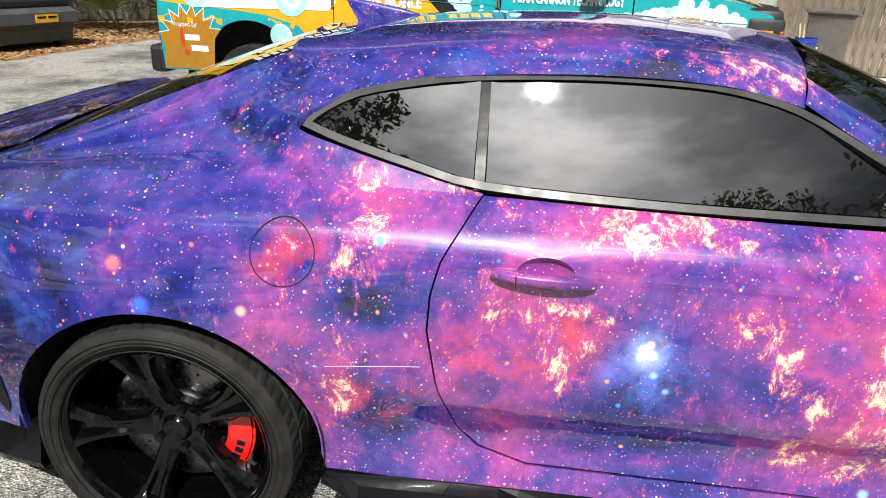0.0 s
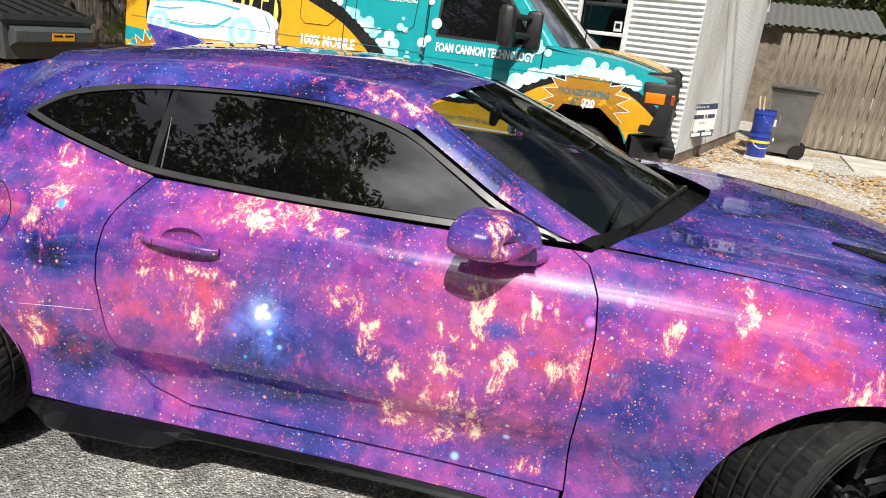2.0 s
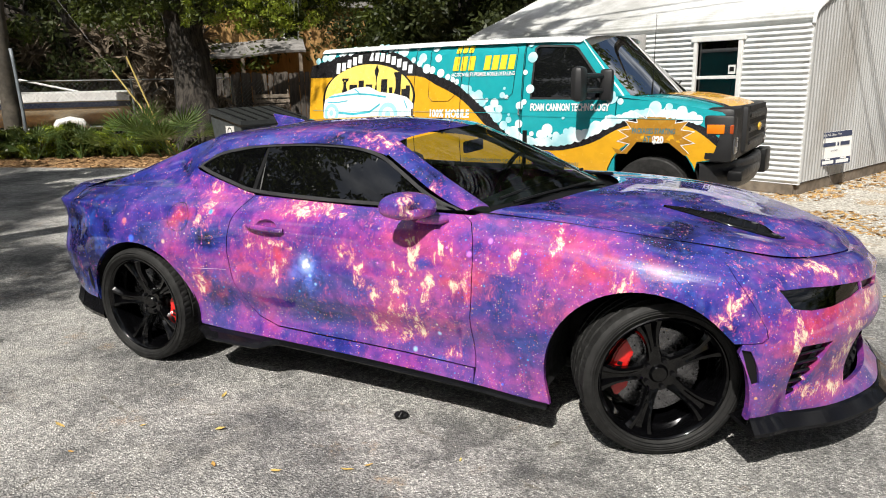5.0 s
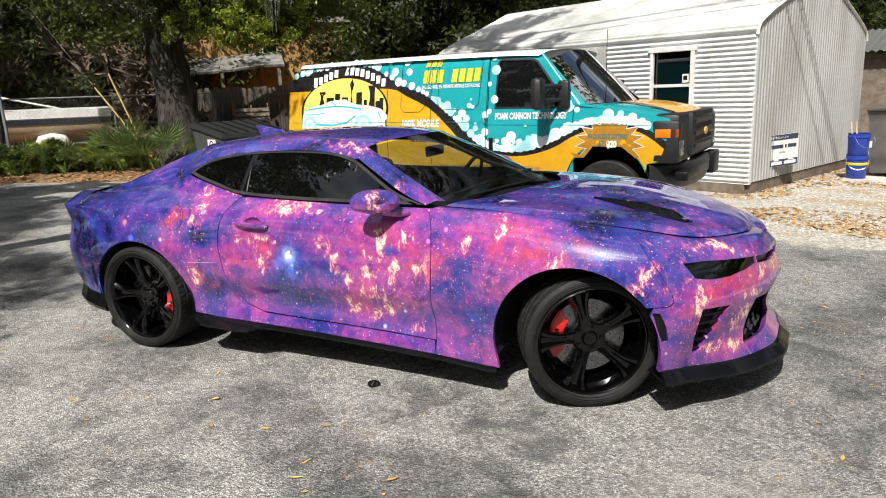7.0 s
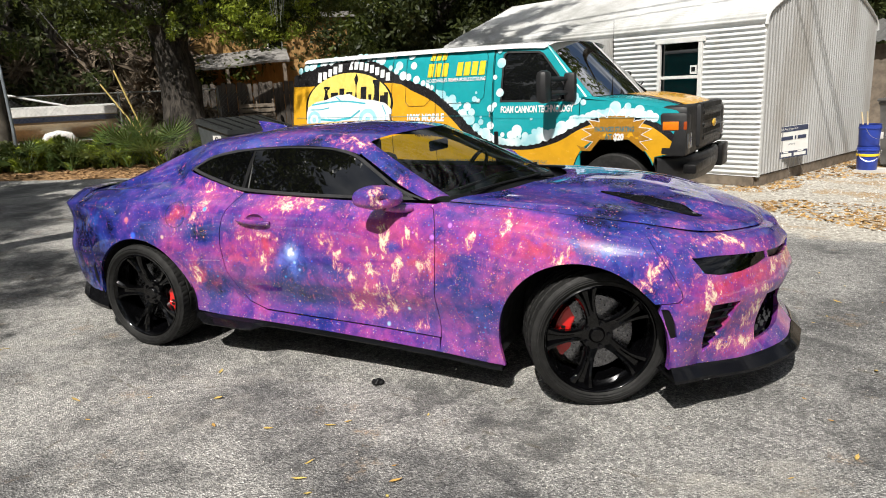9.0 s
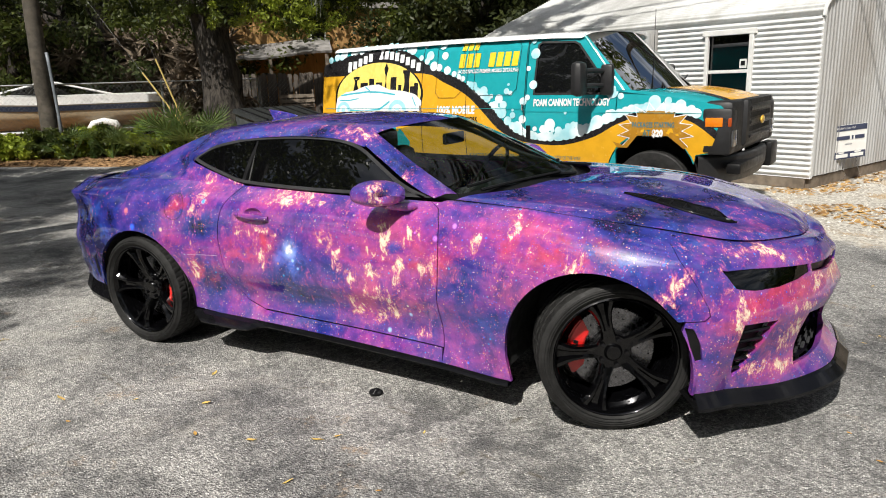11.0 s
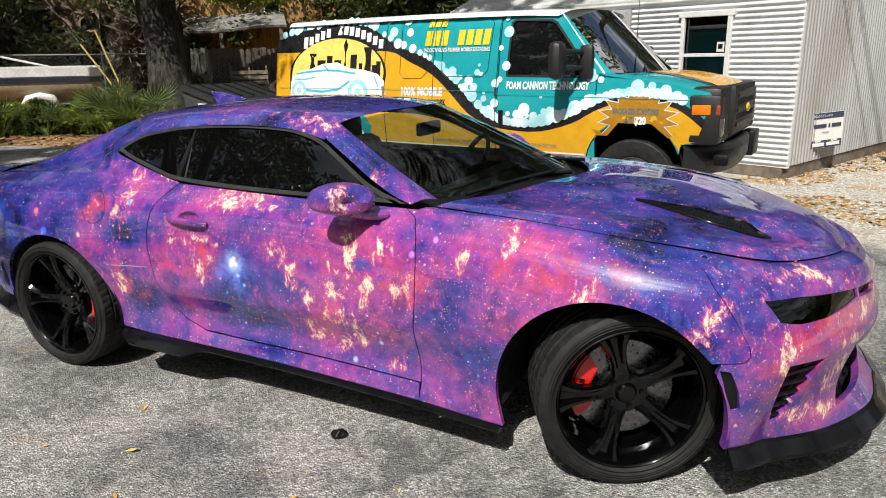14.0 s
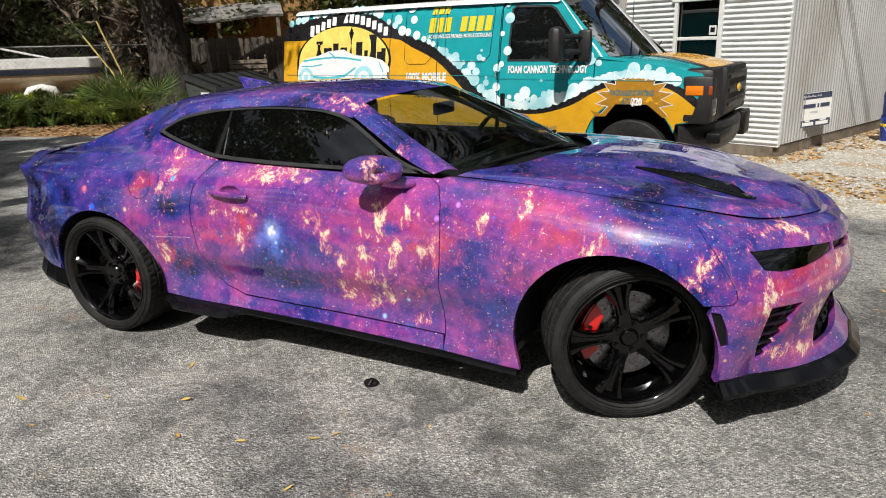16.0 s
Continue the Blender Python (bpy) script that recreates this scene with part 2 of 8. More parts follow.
def galaxy():
    """Printed vinyl film: violet and magenta clouds, indigo depths, yellow filaments and stars."""
    k = Mat("galaxy_film", rough=0.35, Coat_Weight=1.0, Coat_Roughness=0.018, Coat_IOR=1.95)
    k.p.inputs["Specular IOR Level"].default_value = 0.1
    x, y, z = k.xyz()

    def squeezed(src):
        s = k.xyz(src)
        c = k.n.new("ShaderNodeCombineXYZ")
        k.l.new(s[0], c.inputs[0])
        k.l.new(k.math("MULTIPLY", s[1], 0.75), c.inputs[1])
        k.l.new(s[2], c.inputs[2])
        return c.outputs[0]

    def vadd(a, b, scale):
        s = k.n.new("ShaderNodeVectorMath")
        s.operation = "MULTIPLY_ADD"
        k.l.new(b, s.inputs[0])
        s.inputs[1].default_value = (scale, scale, scale)
        k.l.new(a, s.inputs[2])
        return s.outputs[0]

    P = squeezed(k.coord())
    # the print's swirls: places are pushed about before any cloud is drawn
    half = k.n.new("ShaderNodeVectorMath")
    half.operation = "SUBTRACT"
    k.l.new(k.noise(7.0, 6, 0.6, P, 0.0, "Color"), half.inputs[0])
    half.inputs[1].default_value = (0.5, 0.5, 0.5)
    Q = vadd(P, half.outputs[0], 0.16)

    last = []

    def spot(cx, cz, rx, rz, turn=0.0, vec=None):
        m = k.n.new("ShaderNodeMapping")
        m.vector_type = "TEXTURE"
        m.inputs["Location"].default_value = (cx, 0, cz)
        m.inputs["Rotation"].default_value = (0, radians(turn), 0)
        m.inputs["Scale"].default_value = (rx, 1e6, rz)
        src = vec if vec is not None else Q
        if last:
            # tied to the spot before it, so that they are worked out one by one
            src = vadd(src, last[-1], 1e-8)
        k.l.new(src, m.inputs["Vector"])
        d = k.n.new("ShaderNodeVectorMath")
        d.operation = "LENGTH"
        k.l.new(m.outputs[0], d.inputs[0])
        last.append(k.ramp(d.outputs["Value"], 0.2, 1.35, 1.0, 0.0))
        return last[-1]

    def most(*fs):
        """The greatest of several spots, each given by its numbers."""
        r = None
        for f in fs:
            f = spot(*f) if isinstance(f, tuple) else f
            r = f if r is None else k.math("MAXIMUM", r, f)
            last.append(r)
        return r

    cloud = k.noise(3.0, 10, 0.62, P, 0.7)
    fine = k.noise(9.0, 10, 0.62, Q, 0.6)
    body = k.math("ADD", k.math("MULTIPLY", cloud, 0.70), k.math("MULTIPLY", fine, 0.36))
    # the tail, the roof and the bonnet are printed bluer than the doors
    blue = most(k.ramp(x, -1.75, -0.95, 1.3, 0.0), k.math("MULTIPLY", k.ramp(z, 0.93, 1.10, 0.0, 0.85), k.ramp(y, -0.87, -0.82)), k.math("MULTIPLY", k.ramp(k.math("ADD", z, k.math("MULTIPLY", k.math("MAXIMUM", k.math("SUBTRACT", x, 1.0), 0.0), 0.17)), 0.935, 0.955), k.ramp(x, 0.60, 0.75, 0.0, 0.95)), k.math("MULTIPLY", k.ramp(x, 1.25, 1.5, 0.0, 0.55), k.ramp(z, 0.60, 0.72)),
                (-0.30, 0.50, 0.26, 0.13), (-0.10, 0.45, 0.30, 0.10), (0.05, 0.56, 0.12, 0.10), (0.80, 0.62, 0.16, 0.14), (0.93, 0.42, 0.14, 0.12),
                (0.40, 0.75, 0.07, 0.05), (0.15, 0.70, 0.06, 0.04), (-0.86, 0.77, 0.12, 0.10), (-0.80, 0.42, 0.16, 0.10), (-0.33, 0.655, 0.10, 0.12), (1.62, 0.62, 0.12, 0.14), (2.0, 0.42, 0.12, 0.10))
    warm = most((0.25, 0.80, 0.55, 0.22), (0.30, 0.52, 0.50, 0.18), (1.05, 0.72, 0.35, 0.30), (0.60, 0.70, 0.22, 0.20), (-0.55, 0.66, 0.30, 0.20), (-0.85, 1.00, 0.32, 0.12), (-0.30, 0.95, 0.40, 0.08),
                (2.0, 0.62, 0.35, 0.30), (1.85, 0.84, 0.25, 0.10), (-1.05, 0.62, 0.20, 0.18), (1.0, 0.36, 0.2, 0.16))
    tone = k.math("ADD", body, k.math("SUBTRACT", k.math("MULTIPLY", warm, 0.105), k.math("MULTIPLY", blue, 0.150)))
    ramp = k.n.new("ShaderNodeValToRGB")
    cr = ramp.color_ramp
    stops = [(0.31, (0.009, 0.010, 0.060)), (0.40, (0.020, 0.030, 0.235)), (0.47, (0.066, 0.040, 0.270)), (0.535, (0.155, 0.047, 0.290)), (0.60, (0.280, 0.055, 0.300)), (0.69, (0.425, 0.066, 0.255)), (0.82, (0.580, 0.115, 0.210))]
    cr.elements[0].position, cr.elements[0].color = stops[0][0], (*stops[0][1], 1)
    cr.elements[1].position, cr.elements[1].color = stops[-1][0], (*stops[-1][1], 1)
    for pos, c in stops[1:-1]:
        cr.elements.new(pos).color = (*c, 1)
    k.l.new(tone, ramp.inputs["Fac"])
    col = ramp.outputs["Color"]
    # scarlet glow round the filaments
    glow = most((-0.50, 0.68, 0.24, 0.13), (0.60, 0.68, 0.16, 0.13), (1.24, 0.80, 0.22, 0.10), (1.08, 0.46, 0.10, 0.14), (-0.90, 0.50, 0.14, 0.10), (-1.07, 0.84, 0.10, 0.09), (1.95, 0.48, 0.14, 0.22), (2.05, 0.62, 0.3, 0.06), (0.98, 0.84, 0.10, 0.10))
    col = k.mix(k.math("MULTIPLY", k.math("MULTIPLY", glow, k.ramp(fine, 0.38, 0.64)), 0.80), col, (0.56, 0.055, 0.085))
    # deep ink patches and teal-blue dust
    ink = k.math("MULTIPLY", k.ramp(k.noise(4.2, 7, 0.62, k.mapped(loc=(7.3, 0.4, 2.2)), 0.8), 0.53, 0.66), k.ramp(x, 1.2, 1.45, 0.68, 0.30))
    col = k.mix(ink, col, (0.021, 0.022, 0.180))
    azure = k.math("MULTIPLY", k.ramp(k.noise(5.2, 7, 0.66, k.mapped(loc=(1.3, 6.4, 4.2)), 0.8), 0.52, 0.68), most(k.math("MULTIPLY", blue, 0.5), (0.45, 0.40, 0.14, 0.10), (0.32, 0.30, 0.2, 0.06), (1.52, 0.78, 0.26, 0.16)))
    col = k.mix(azure, col, (0.030, 0.110, 0.460))
    # filaments
    belt = ((-0.205, 0.957, 0.12, 0.045, 8), (-0.113, 0.935, 0.09, 0.05, 20), (-0.36, 0.965, 0.09, 0.04), (-0.30, 0.93, 0.22, 0.035))
    fire = ((-0.56, 0.738, 0.09, 0.035, -6), (-0.43, 0.765, 0.11, 0.035, 8), (-0.444, 0.615, 0.05, 0.10), (-0.41, 0.66, 0.05, 0.04))
    slash = ((-0.045, 0.750, 0.06, 0.045, 45), (0.012, 0.708, 0.06, 0.05, 55), (0.050, 0.650, 0.055, 0.085, 10), (0.068, 0.600, 0.05, 0.06))
    lower = ((0.252, 0.603, 0.085, 0.055), (0.136, 0.394, 0.09, 0.05), (0.125, 0.455, 0.045, 0.07), (0.243, 0.379, 0.10, 0.05), (0.35, 0.415, 0.11, 0.06, -15), (0.429, 0.650, 0.045, 0.075), (0.395, 0.570, 0.045, 0.085), (0.30, 0.50, 0.16, 0.06), (0.13, 0.563, 0.05, 0.06), (0.523, 0.310, 0.08, 0.03))
    upper = ((0.333, 0.815, 0.042, 0.115), (0.345, 0.745, 0.04, 0.06), (0.477, 0.832, 0.025, 0.075), (0.59, 0.666, 0.11, 0.055, -18), (0.62, 0.715, 0.05, 0.06), (0.28, 0.69, 0.06, 0.04))
    front = ((0.985, 0.855, 0.045, 0.070), (0.836, 0.800, 0.055, 0.050), (1.285, 0.742, 0.09, 0.065), (1.36, 0.72, 0.10, 0.03), (1.62, 0.63, 0.10, 0.05, -15), (1.70, 0.70, 0.08, 0.06, -50), (1.90, 0.57, 0.075, 0.15, 12), (1.93, 0.42, 0.05, 0.10, -10),
             (2.02, 0.31, 0.15, 0.06), (2.15, 0.55, 0.08, 0.035), (2.08, 0.44, 0.05, 0.10, 15), (1.98, 0.775, 0.16, 0.022, 14), (2.18, 0.62, 0.10, 0.05))
    rear = ((-0.890, 0.885, 0.07, 0.085, 15), (-0.93, 0.84, 0.04, 0.05), (-0.695, 1.018, 0.12, 0.05, 20), (-0.82, 1.06, 0.12, 0.05, 15), (-0.92, 0.995, 0.08, 0.045), (-0.95, 0.525, 0.07, 0.07), (-1.08, 0.855, 0.045, 0.03), (-0.955, 0.62, 0.05, 0.05))
    over = ((0.36, 1.01, 0.06, 0.085, 10), k.math("MULTIPLY", spot(0.02, 1.25, 0.20, 0.05, 8), k.ramp(y, -0.62, -0.42, 1.0, 0.0)), k.math("MULTIPLY", spot(-0.45, 1.30, 0.4, 0.04), 0.35))
    where = most(*belt, *fire, *slash, *lower, *upper, *front, *rear, *over, k.math("MULTIPLY", warm, 0.34))
    silk = k.noise(19.0, 15, 0.82, k.mapped((1.0, 1.0, .48), (0, 0, 0), (0, .3, 0)), 0.5)
    ridge = k.math("SUBTRACT", 1.0, k.math("ABSOLUTE", k.math("MULTIPLY", k.math("SUBTRACT", k.noise(13.0, 12, 0.68, Q, 0.6), 0.5), 4.6)))
    lace = k.math("ADD", k.math("MULTIPLY", k.math("SUBTRACT", silk, 0.5), 2.6), k.math("MULTIPLY", k.math("SUBTRACT", ridge, 0.45), 0.34))
    wisp = k.math("ADD", k.math("MULTIPLY", lace, 2.3), k.math("MULTIPLY", where, 0.92))
    col = k.mix(k.math("MULTIPLY", k.ramp(wisp, 0.62, 1.30), 0.75), col, (0.56, 0.075, 0.260))
    col = k.mix(k.math("MULTIPLY", k.ramp(wisp, 1.04, 1.46), 0.85), col, (0.78, 0.38, 0.27))
    col = k.mix(k.ramp(wisp, 1.20, 1.66), col, (0.93, 0.80, 0.57))
    # pale threads strewn over the brighter clouds
    strew = k.math("MULTIPLY", k.ramp(lace, 0.42, 0.66), k.ramp(tone, 0.50, 0.62))
    col = k.mix(k.math("MULTIPLY", strew, 0.16), col, (0.66, 0.28, 0.25))
    # the great blue star
    halo = spot(-0.258, 0.63, 0.095, 0.135)
    col = k.mix(k.math("MULTIPLY", k.math("MULTIPLY", halo, k.ramp(fine, 0.38, 0.62)), 0.75), col, (0.10, 0.22, 0.80))
    col = k.mix(k.math("MULTIPLY", k.math("POWER", spot(-0.258, 0.668, 0.050, 0.062, 0, P), 1.5), k.ramp(fine, 0.30, 0.55, 0.45, 0.95)), col, (0.36, 0.52, 1.0))
    for sx_, sz_, r_ in ((-0.262, 0.676, .017), (-0.246, 0.664, .013), (-0.270, 0.658, .011), (-0.252, 0.690, .010)):
        col = k.mix(spot(sx_, sz_, r_, r_, 0, P), col, (0.92, 0.95, 1.0))
    for sx_, sz_, r_, c_ in ((0.454, 0.405, .011, (.45, .70, 1.0)), (0.316, 0.301, .013, (.40, .72, 1.0)), (-1.40, 0.72, .022, (.05, .16, .95)), (-1.46, 0.812, .018, (.95, .25, .28)), (-0.863, 0.89, .014, (.10, .45, 1.0)),
                             (0.62, 0.80, .014, (.75, .25, .95)), (-1.17, 0.72, .013, (.95, .55, .45)), (-0.236, 0.615, .010, (.35, .60, 1.0)), (-0.205, 0.575, .008, (.25, .5, 1.0)), (0.71, 0.86, .012, (.8, .3, 1.0)), (1.12, 0.62, .013, (.2, .45, 1.0))):
        col = k.mix(spot(sx_, sz_, r_, r_, 0, P), col, c_)
    # stars of several sizes, thicker in some drifts than in others
    tail = k.ramp(x, -1.35, -0.95, 0.32, 0.0)
    drift = k.ramp(k.noise(3.1, 5, 0.6, k.mapped(loc=(4.4, 2.2, 8.1))), 0.36, 0.62)
    for scale, size, seed, odds in ((10.0, 0.085, 0.0, .26), (17.0, 0.112, 4.0, .30), (30.0, 0.14, 9.0, .26), (52.0, 0.195, 13.0, .22), (74.0, 0.20, 17.0, .30), (105.0, 0.23, 21.0, .36)):
        vec = k.mapped(loc=(seed, seed * 0.7, seed * 0.3))
        d = k.voronoi(scale, vec)
        tint = k.n.new("ShaderNodeValToRGB")
        tint.color_ramp.interpolation = "CONSTANT"
        e = tint.color_ramp.elements
        e[0].position, e[0].color = 0.0, (0.90, 0.18, 0.16, 1)
        e[1].position, e[1].color = 0.68, (0.06, 0.16, 0.95, 1)
        for pos, c in ((0.22, (0.92, 0.42, 0.18)), (0.44, (0.90, 0.74, 0.60)), (0.58, (0.78, 0.20, 0.74)), (0.90, (0.02, 0.36, 0.85))):
            e.new(pos).color = (*c, 1)
        sx = k.xyz(k.voronoi(scale, vec, out="Color"))
        k.l.new(sx[0], tint.inputs["Fac"])
        small = k.math("MULTIPLY", size, k.math("ADD", 0.36, k.math("POWER", sx[1], 1.6)))
        f = k.math("SUBTRACT", 1.0, k.math("DIVIDE", d, small), clamp=True)
        gate = k.math("GREATER_THAN", k.math("ADD", sx[2], k.math("SUBTRACT", k.math("MULTIPLY", drift, 0.35), tail)), odds + 0.08)
        col = k.mix(k.math("MULTIPLY", k.math("MULTIPLY", k.ramp(f, 0.0, 0.65), gate), 0.92), col, tint.outputs["Color"])
    # fine mottling of the print
    col = k.mix(1.0, col, k.mix(k.ramp(k.noise(24.0, 8, 0.72, k.mapped(loc=(3.1, 1.7, 6.2))), 0.36, 0.64), (.74, .74, .84), (1.10, 1.06, 1.06)), "MULTIPLY")
    k.color(col)
    k.rough(k.ramp(k.noise(40.0, 3), 0.3, 0.7, 0.30, 0.40))
    return k.m


GALAXY = galaxy()
GLOSS_BLACK = plain("gloss_black", (0.005, 0.005, 0.006), 0.07, vary=0.2, Specular_IOR_Level=.28)
RIM_BLACK = plain("rim_black", (0.0015, 0.0015, 0.0018), 0.06, vary=0.2, Specular_IOR_Level=.38)
SATIN_BLACK = plain("satin_black", (0.006, 0.006, 0.0065), 0.42, vary=0.2, bump=0.05, Specular_IOR_Level=.28)
TRIM_BLACK = plain("trim_black", (0.030, 0.030, 0.032), 0.36, vary=0.2, Specular_IOR_Level=.32)
WELL_BLACK = plain("well_black", (0.005, 0.005, 0.005), 0.9, vary=0.3)
RUBBER = plain("rubber", (0.017, 0.0168, 0.0164), 0.60, vary=0.35, scale=20, bump=0.15, Specular_IOR_Level=.22)
CALIPER_RED = plain("caliper_red", (0.62, 0.012, 0.010), 0.22, vary=0.08, Coat_Weight=0.5)
STEEL = plain("brushed_steel", (0.42, 0.42, 0.43), 0.28, 1.0, vary=0.1, scale=30)
CHROME = plain("chrome", (0.75, 0.75, 0.77), 0.07, 1.0, vary=0.05)
DISC_STEEL = plain("dull_disc_steel", (0.20, 0.20, 0.21), 0.26, 1.0, vary=0.2, scale=30)
SEAT_DARK = plain("dark_trim_cloth", (0.012, 0.012, 0.013), 0.7, vary=0.2, bump=0.1)


def tinted(name, tint, rough=0.02, ior=1.72):
    k = Mat(name, tint, rough, IOR=1.5, Coat_Weight=0.0)
    k.p.inputs["Transmission Weight"].default_value = 0.0
    t = k.n.new("ShaderNodeBsdfTransparent")
    t.inputs["Color"].default_value = (*tint, 1)
    g = k.n.new("ShaderNodeBsdfGlossy")
    g.inputs["Roughness"].default_value = rough
    fr = k.n.new("ShaderNodeFresnel")
    fr.inputs["IOR"].default_value = ior
    w = k.noise(3.0, 2)
    b = k.n.new("ShaderNodeBump")
    b.inputs["Strength"].default_value, b.inputs["Distance"].default_value = 0.02, 0.01
    k.l.new(w, b.inputs["Height"])
    k.l.new(b.outputs[0], g.inputs["Normal"])
    mx = k.n.new("ShaderNodeMixShader")
    k.l.new(fr.outputs[0], mx.inputs[0])
    k.l.new(t.outputs[0], mx.inputs[1])
    k.l.new(g.outputs[0], mx.inputs[2])
    k.l.new(mx.outputs[0], k.n["Material Output"].inputs["Surface"])
    return k.m


GLASS_DARK = plain("tinted_glass", (0.002, 0.0021, 0.0024), 0.004, vary=0.1, IOR=1.95)
GLASS_SCREEN = tinted("windscreen_glass", (0.42, 0.51, 0.46), ior=1.65)
GLASS_SMOKE = tinted("smoked_lens", (0.10, 0.10, 0.11))


# ---- the coupe ----
# Nose towards +x, its right flank at -y. Each line runs from the tail's middle round the right flank to the nose's middle.
SILL = [(-2.31, 0, .3), (-2.27, -.45, .3), (-2.12, -.74, .29), (-1.95, -.87, .28), (-1.72, -.91, .27), (-1.4, -.92, .26), (-1.0, -.905, .25), (-.6, -.895, .238), (0, -.895, .216), (.6, -.915, .192), (1.0, -.94, .172), (1.4, -.96, .2), (1.74, -.925, .245), (1.868, -.79, .235), (2.075, -.6, .226), (2.245, -.31, .222), (2.285, 0, .222)]
LOW = [(-2.34, 0, .44), (-2.3, -.47, .44), (-2.15, -.78, .43), (-1.95, -.9, .42), (-1.72, -.94, .4), (-1.4, -.955, .39), (-1.0, -.912, .39), (-.6, -.868, .375), (0, -.864, .365), (.6, -.895, .355), (1.0, -.955, .36), (1.4, -.985, .37), (1.745, -.945, .38), (1.888, -.802, .37), (2.045, -.62, .362), (2.165, -.32, .357), (2.205, 0, .355)]
MID = [(-2.36, 0, .6), (-2.32, -.5, .6), (-2.165, -.805, .6), (-1.95, -.918, .59), (-1.72, -.962, .58), (-1.4, -.975, .58), (-1.0, -.945, .57), (-.6, -.925, .515), (0, -.926, .505), (.6, -.948, .51), (1.0, -.975, .56), (1.4, -.995, .57), (1.735, -.94, .55), (1.916, -.826, .542), (2.062, -.635, .54), (2.215, -.31, .54), (2.268, 0, .54)]
SIDE = [(-2.35, 0, .78), (-2.31, -.5, .78), (-2.17, -.762, .765), (-1.96, -.872, .755), (-1.72, -.935, .76), (-1.4, -.96, .755), (-1.0, -.94, .75), (-.6, -.918, .75), (0, -.917, .75), (.6, -.94, .735), (1.0, -.96, .725), (1.4, -.978, .72), (1.72, -.922, .705), (1.878, -.815, .672), (2.035, -.62, .652), (2.185, -.31, .637), (2.235, 0, .63)]
SHOULDER = [(-2.35, 0, .87), (-2.31, -.5, .875), (-2.18, -.785, .88), (-1.97, -.882, .89), (-1.72, -.895, .9), (-1.4, -.91, .905), (-1.0, -.9, .895), (-.6, -.893, .885), (0, -.893, .88), (.6, -.906, .863), (1.0, -.913, .852), (1.4, -.918, .834), (1.7, -.872, .8), (1.85, -.785, .745), (2.02, -.59, .724), (2.175, -.3, .703), (2.232, 0, .695)]
EDGE = [(-2.33, 0, .915), (-2.28, -.48, .925), (-2.16, -.7, .935), (-1.97, -.765, .95), (-1.72, -.785, .968), (-1.4, -.785, .985), (-1.0, -.795, .985), (-.6, -.795, .972), (0, -.812, .955), (.6, -.825, .95), (1.0, -.828, .938), (1.4, -.822, .9), (1.69, -.765, .852), (1.885, -.655, .797), (2.04, -.49, .775), (2.155, -.26, .755), (2.195, 0, .735)]
LINES = (SILL, LOW, MID, SIDE, SHOULDER, EDGE)


def creased(pts, t, hard):
    """Like spline, but the line turns sharply at the points named in hard."""
    n = len(pts)
    t = min(max(t, 0.0), n - 1.0)
    i = min(int(t), n - 2)
    f = t - i

    def slope(k):
        a, b = Vector(pts[max(k - 1, 0)]), Vector(pts[min(k + 1, n - 1)])
        return (b - a) * (0.5 if 0 < k < n - 1 else 1.0) * hard.get(k, 1.0)
    p, q, m0, m1 = Vector(pts[i]), Vector(pts[i + 1]), slope(i), slope(i + 1)
    return p * (2 * f ** 3 - 3 * f * f + 1) + m0 * (f ** 3 - 2 * f * f + f) + q * (3 * f * f - 2 * f ** 3) + m1 * (f ** 3 - f * f)


def hull(s, v):
    rows = [creased(r, s, {13: .22}) for r in LINES]
    ridge = min(1, max(.3, .3 + .35 * (s - 5.2)))
    return creased(rows, v, {2: .45, 4: ridge}) if s < 12.5 else creased(rows, v, {2: .45})


def at_x(x, v=2.5):
    """The place along the flank at x."""
    a, b = 2.0, 14.0
    for _ in range(30):
        m = (a + b) / 2
        if hull(m, v).x < x:
            a = m
        else:
            b = m
    return a


def up_z(s, z):
    a, b = 0.0, 5.0
    for _ in range(24):
        m = (a + b) / 2
        if hull(s, m).z < z:
            a = m
        else:
            b = m
    return a


def flank(x, z):
    v = 2.5
    for _ in range(3):
        s = at_x(x, v)
        v = up_z(s, z)
    return s, v


def nose(y, z):
    """The place on the front by its distance from the middle line."""
    v = 2.5
    for _ in range(3):
        a, b = 11.5, 16.0
        for _ in range(24):
            m = (a + b) / 2
            if hull(m, v).y < y:
                a = m
            else:
                b = m
        v = up_z(a, z)
    return a, v


KS, KV = 0.33, 0.15


def scaled(pts):
    return [(s * KS, v * KV) for s, v in pts]


def panel(name, outer, holes, parent, mat=None, label="", step=0.03, depth=0.018):
    o = dense(scaled(outer), step)
    hs = [dense(scaled(h), step * 0.7) for h in holes]
    v, f = sheet(o, hs, step * 1.5)
    out = []
    for mirror in (False, True):
        out.append(skin(name, v, f, lambda a, b: hull(a / KS, b / KV), mat or GALAXY, parent, label, depth, mirror=mirror))
    return out


car = thing("coupe", "two-door coupe in glossy violet galaxy-print film, parked on asphalt", "car")


def ring(cx, cz, r, a0, a1, n=30, squash=1.0):
    return [(cx + r * math.cos(radians(a0 + (a1 - a0) * i / n)), cz + squash * r * math.sin(radians(a0 + (a1 - a0) * i / n))) for i in range(n + 1)]


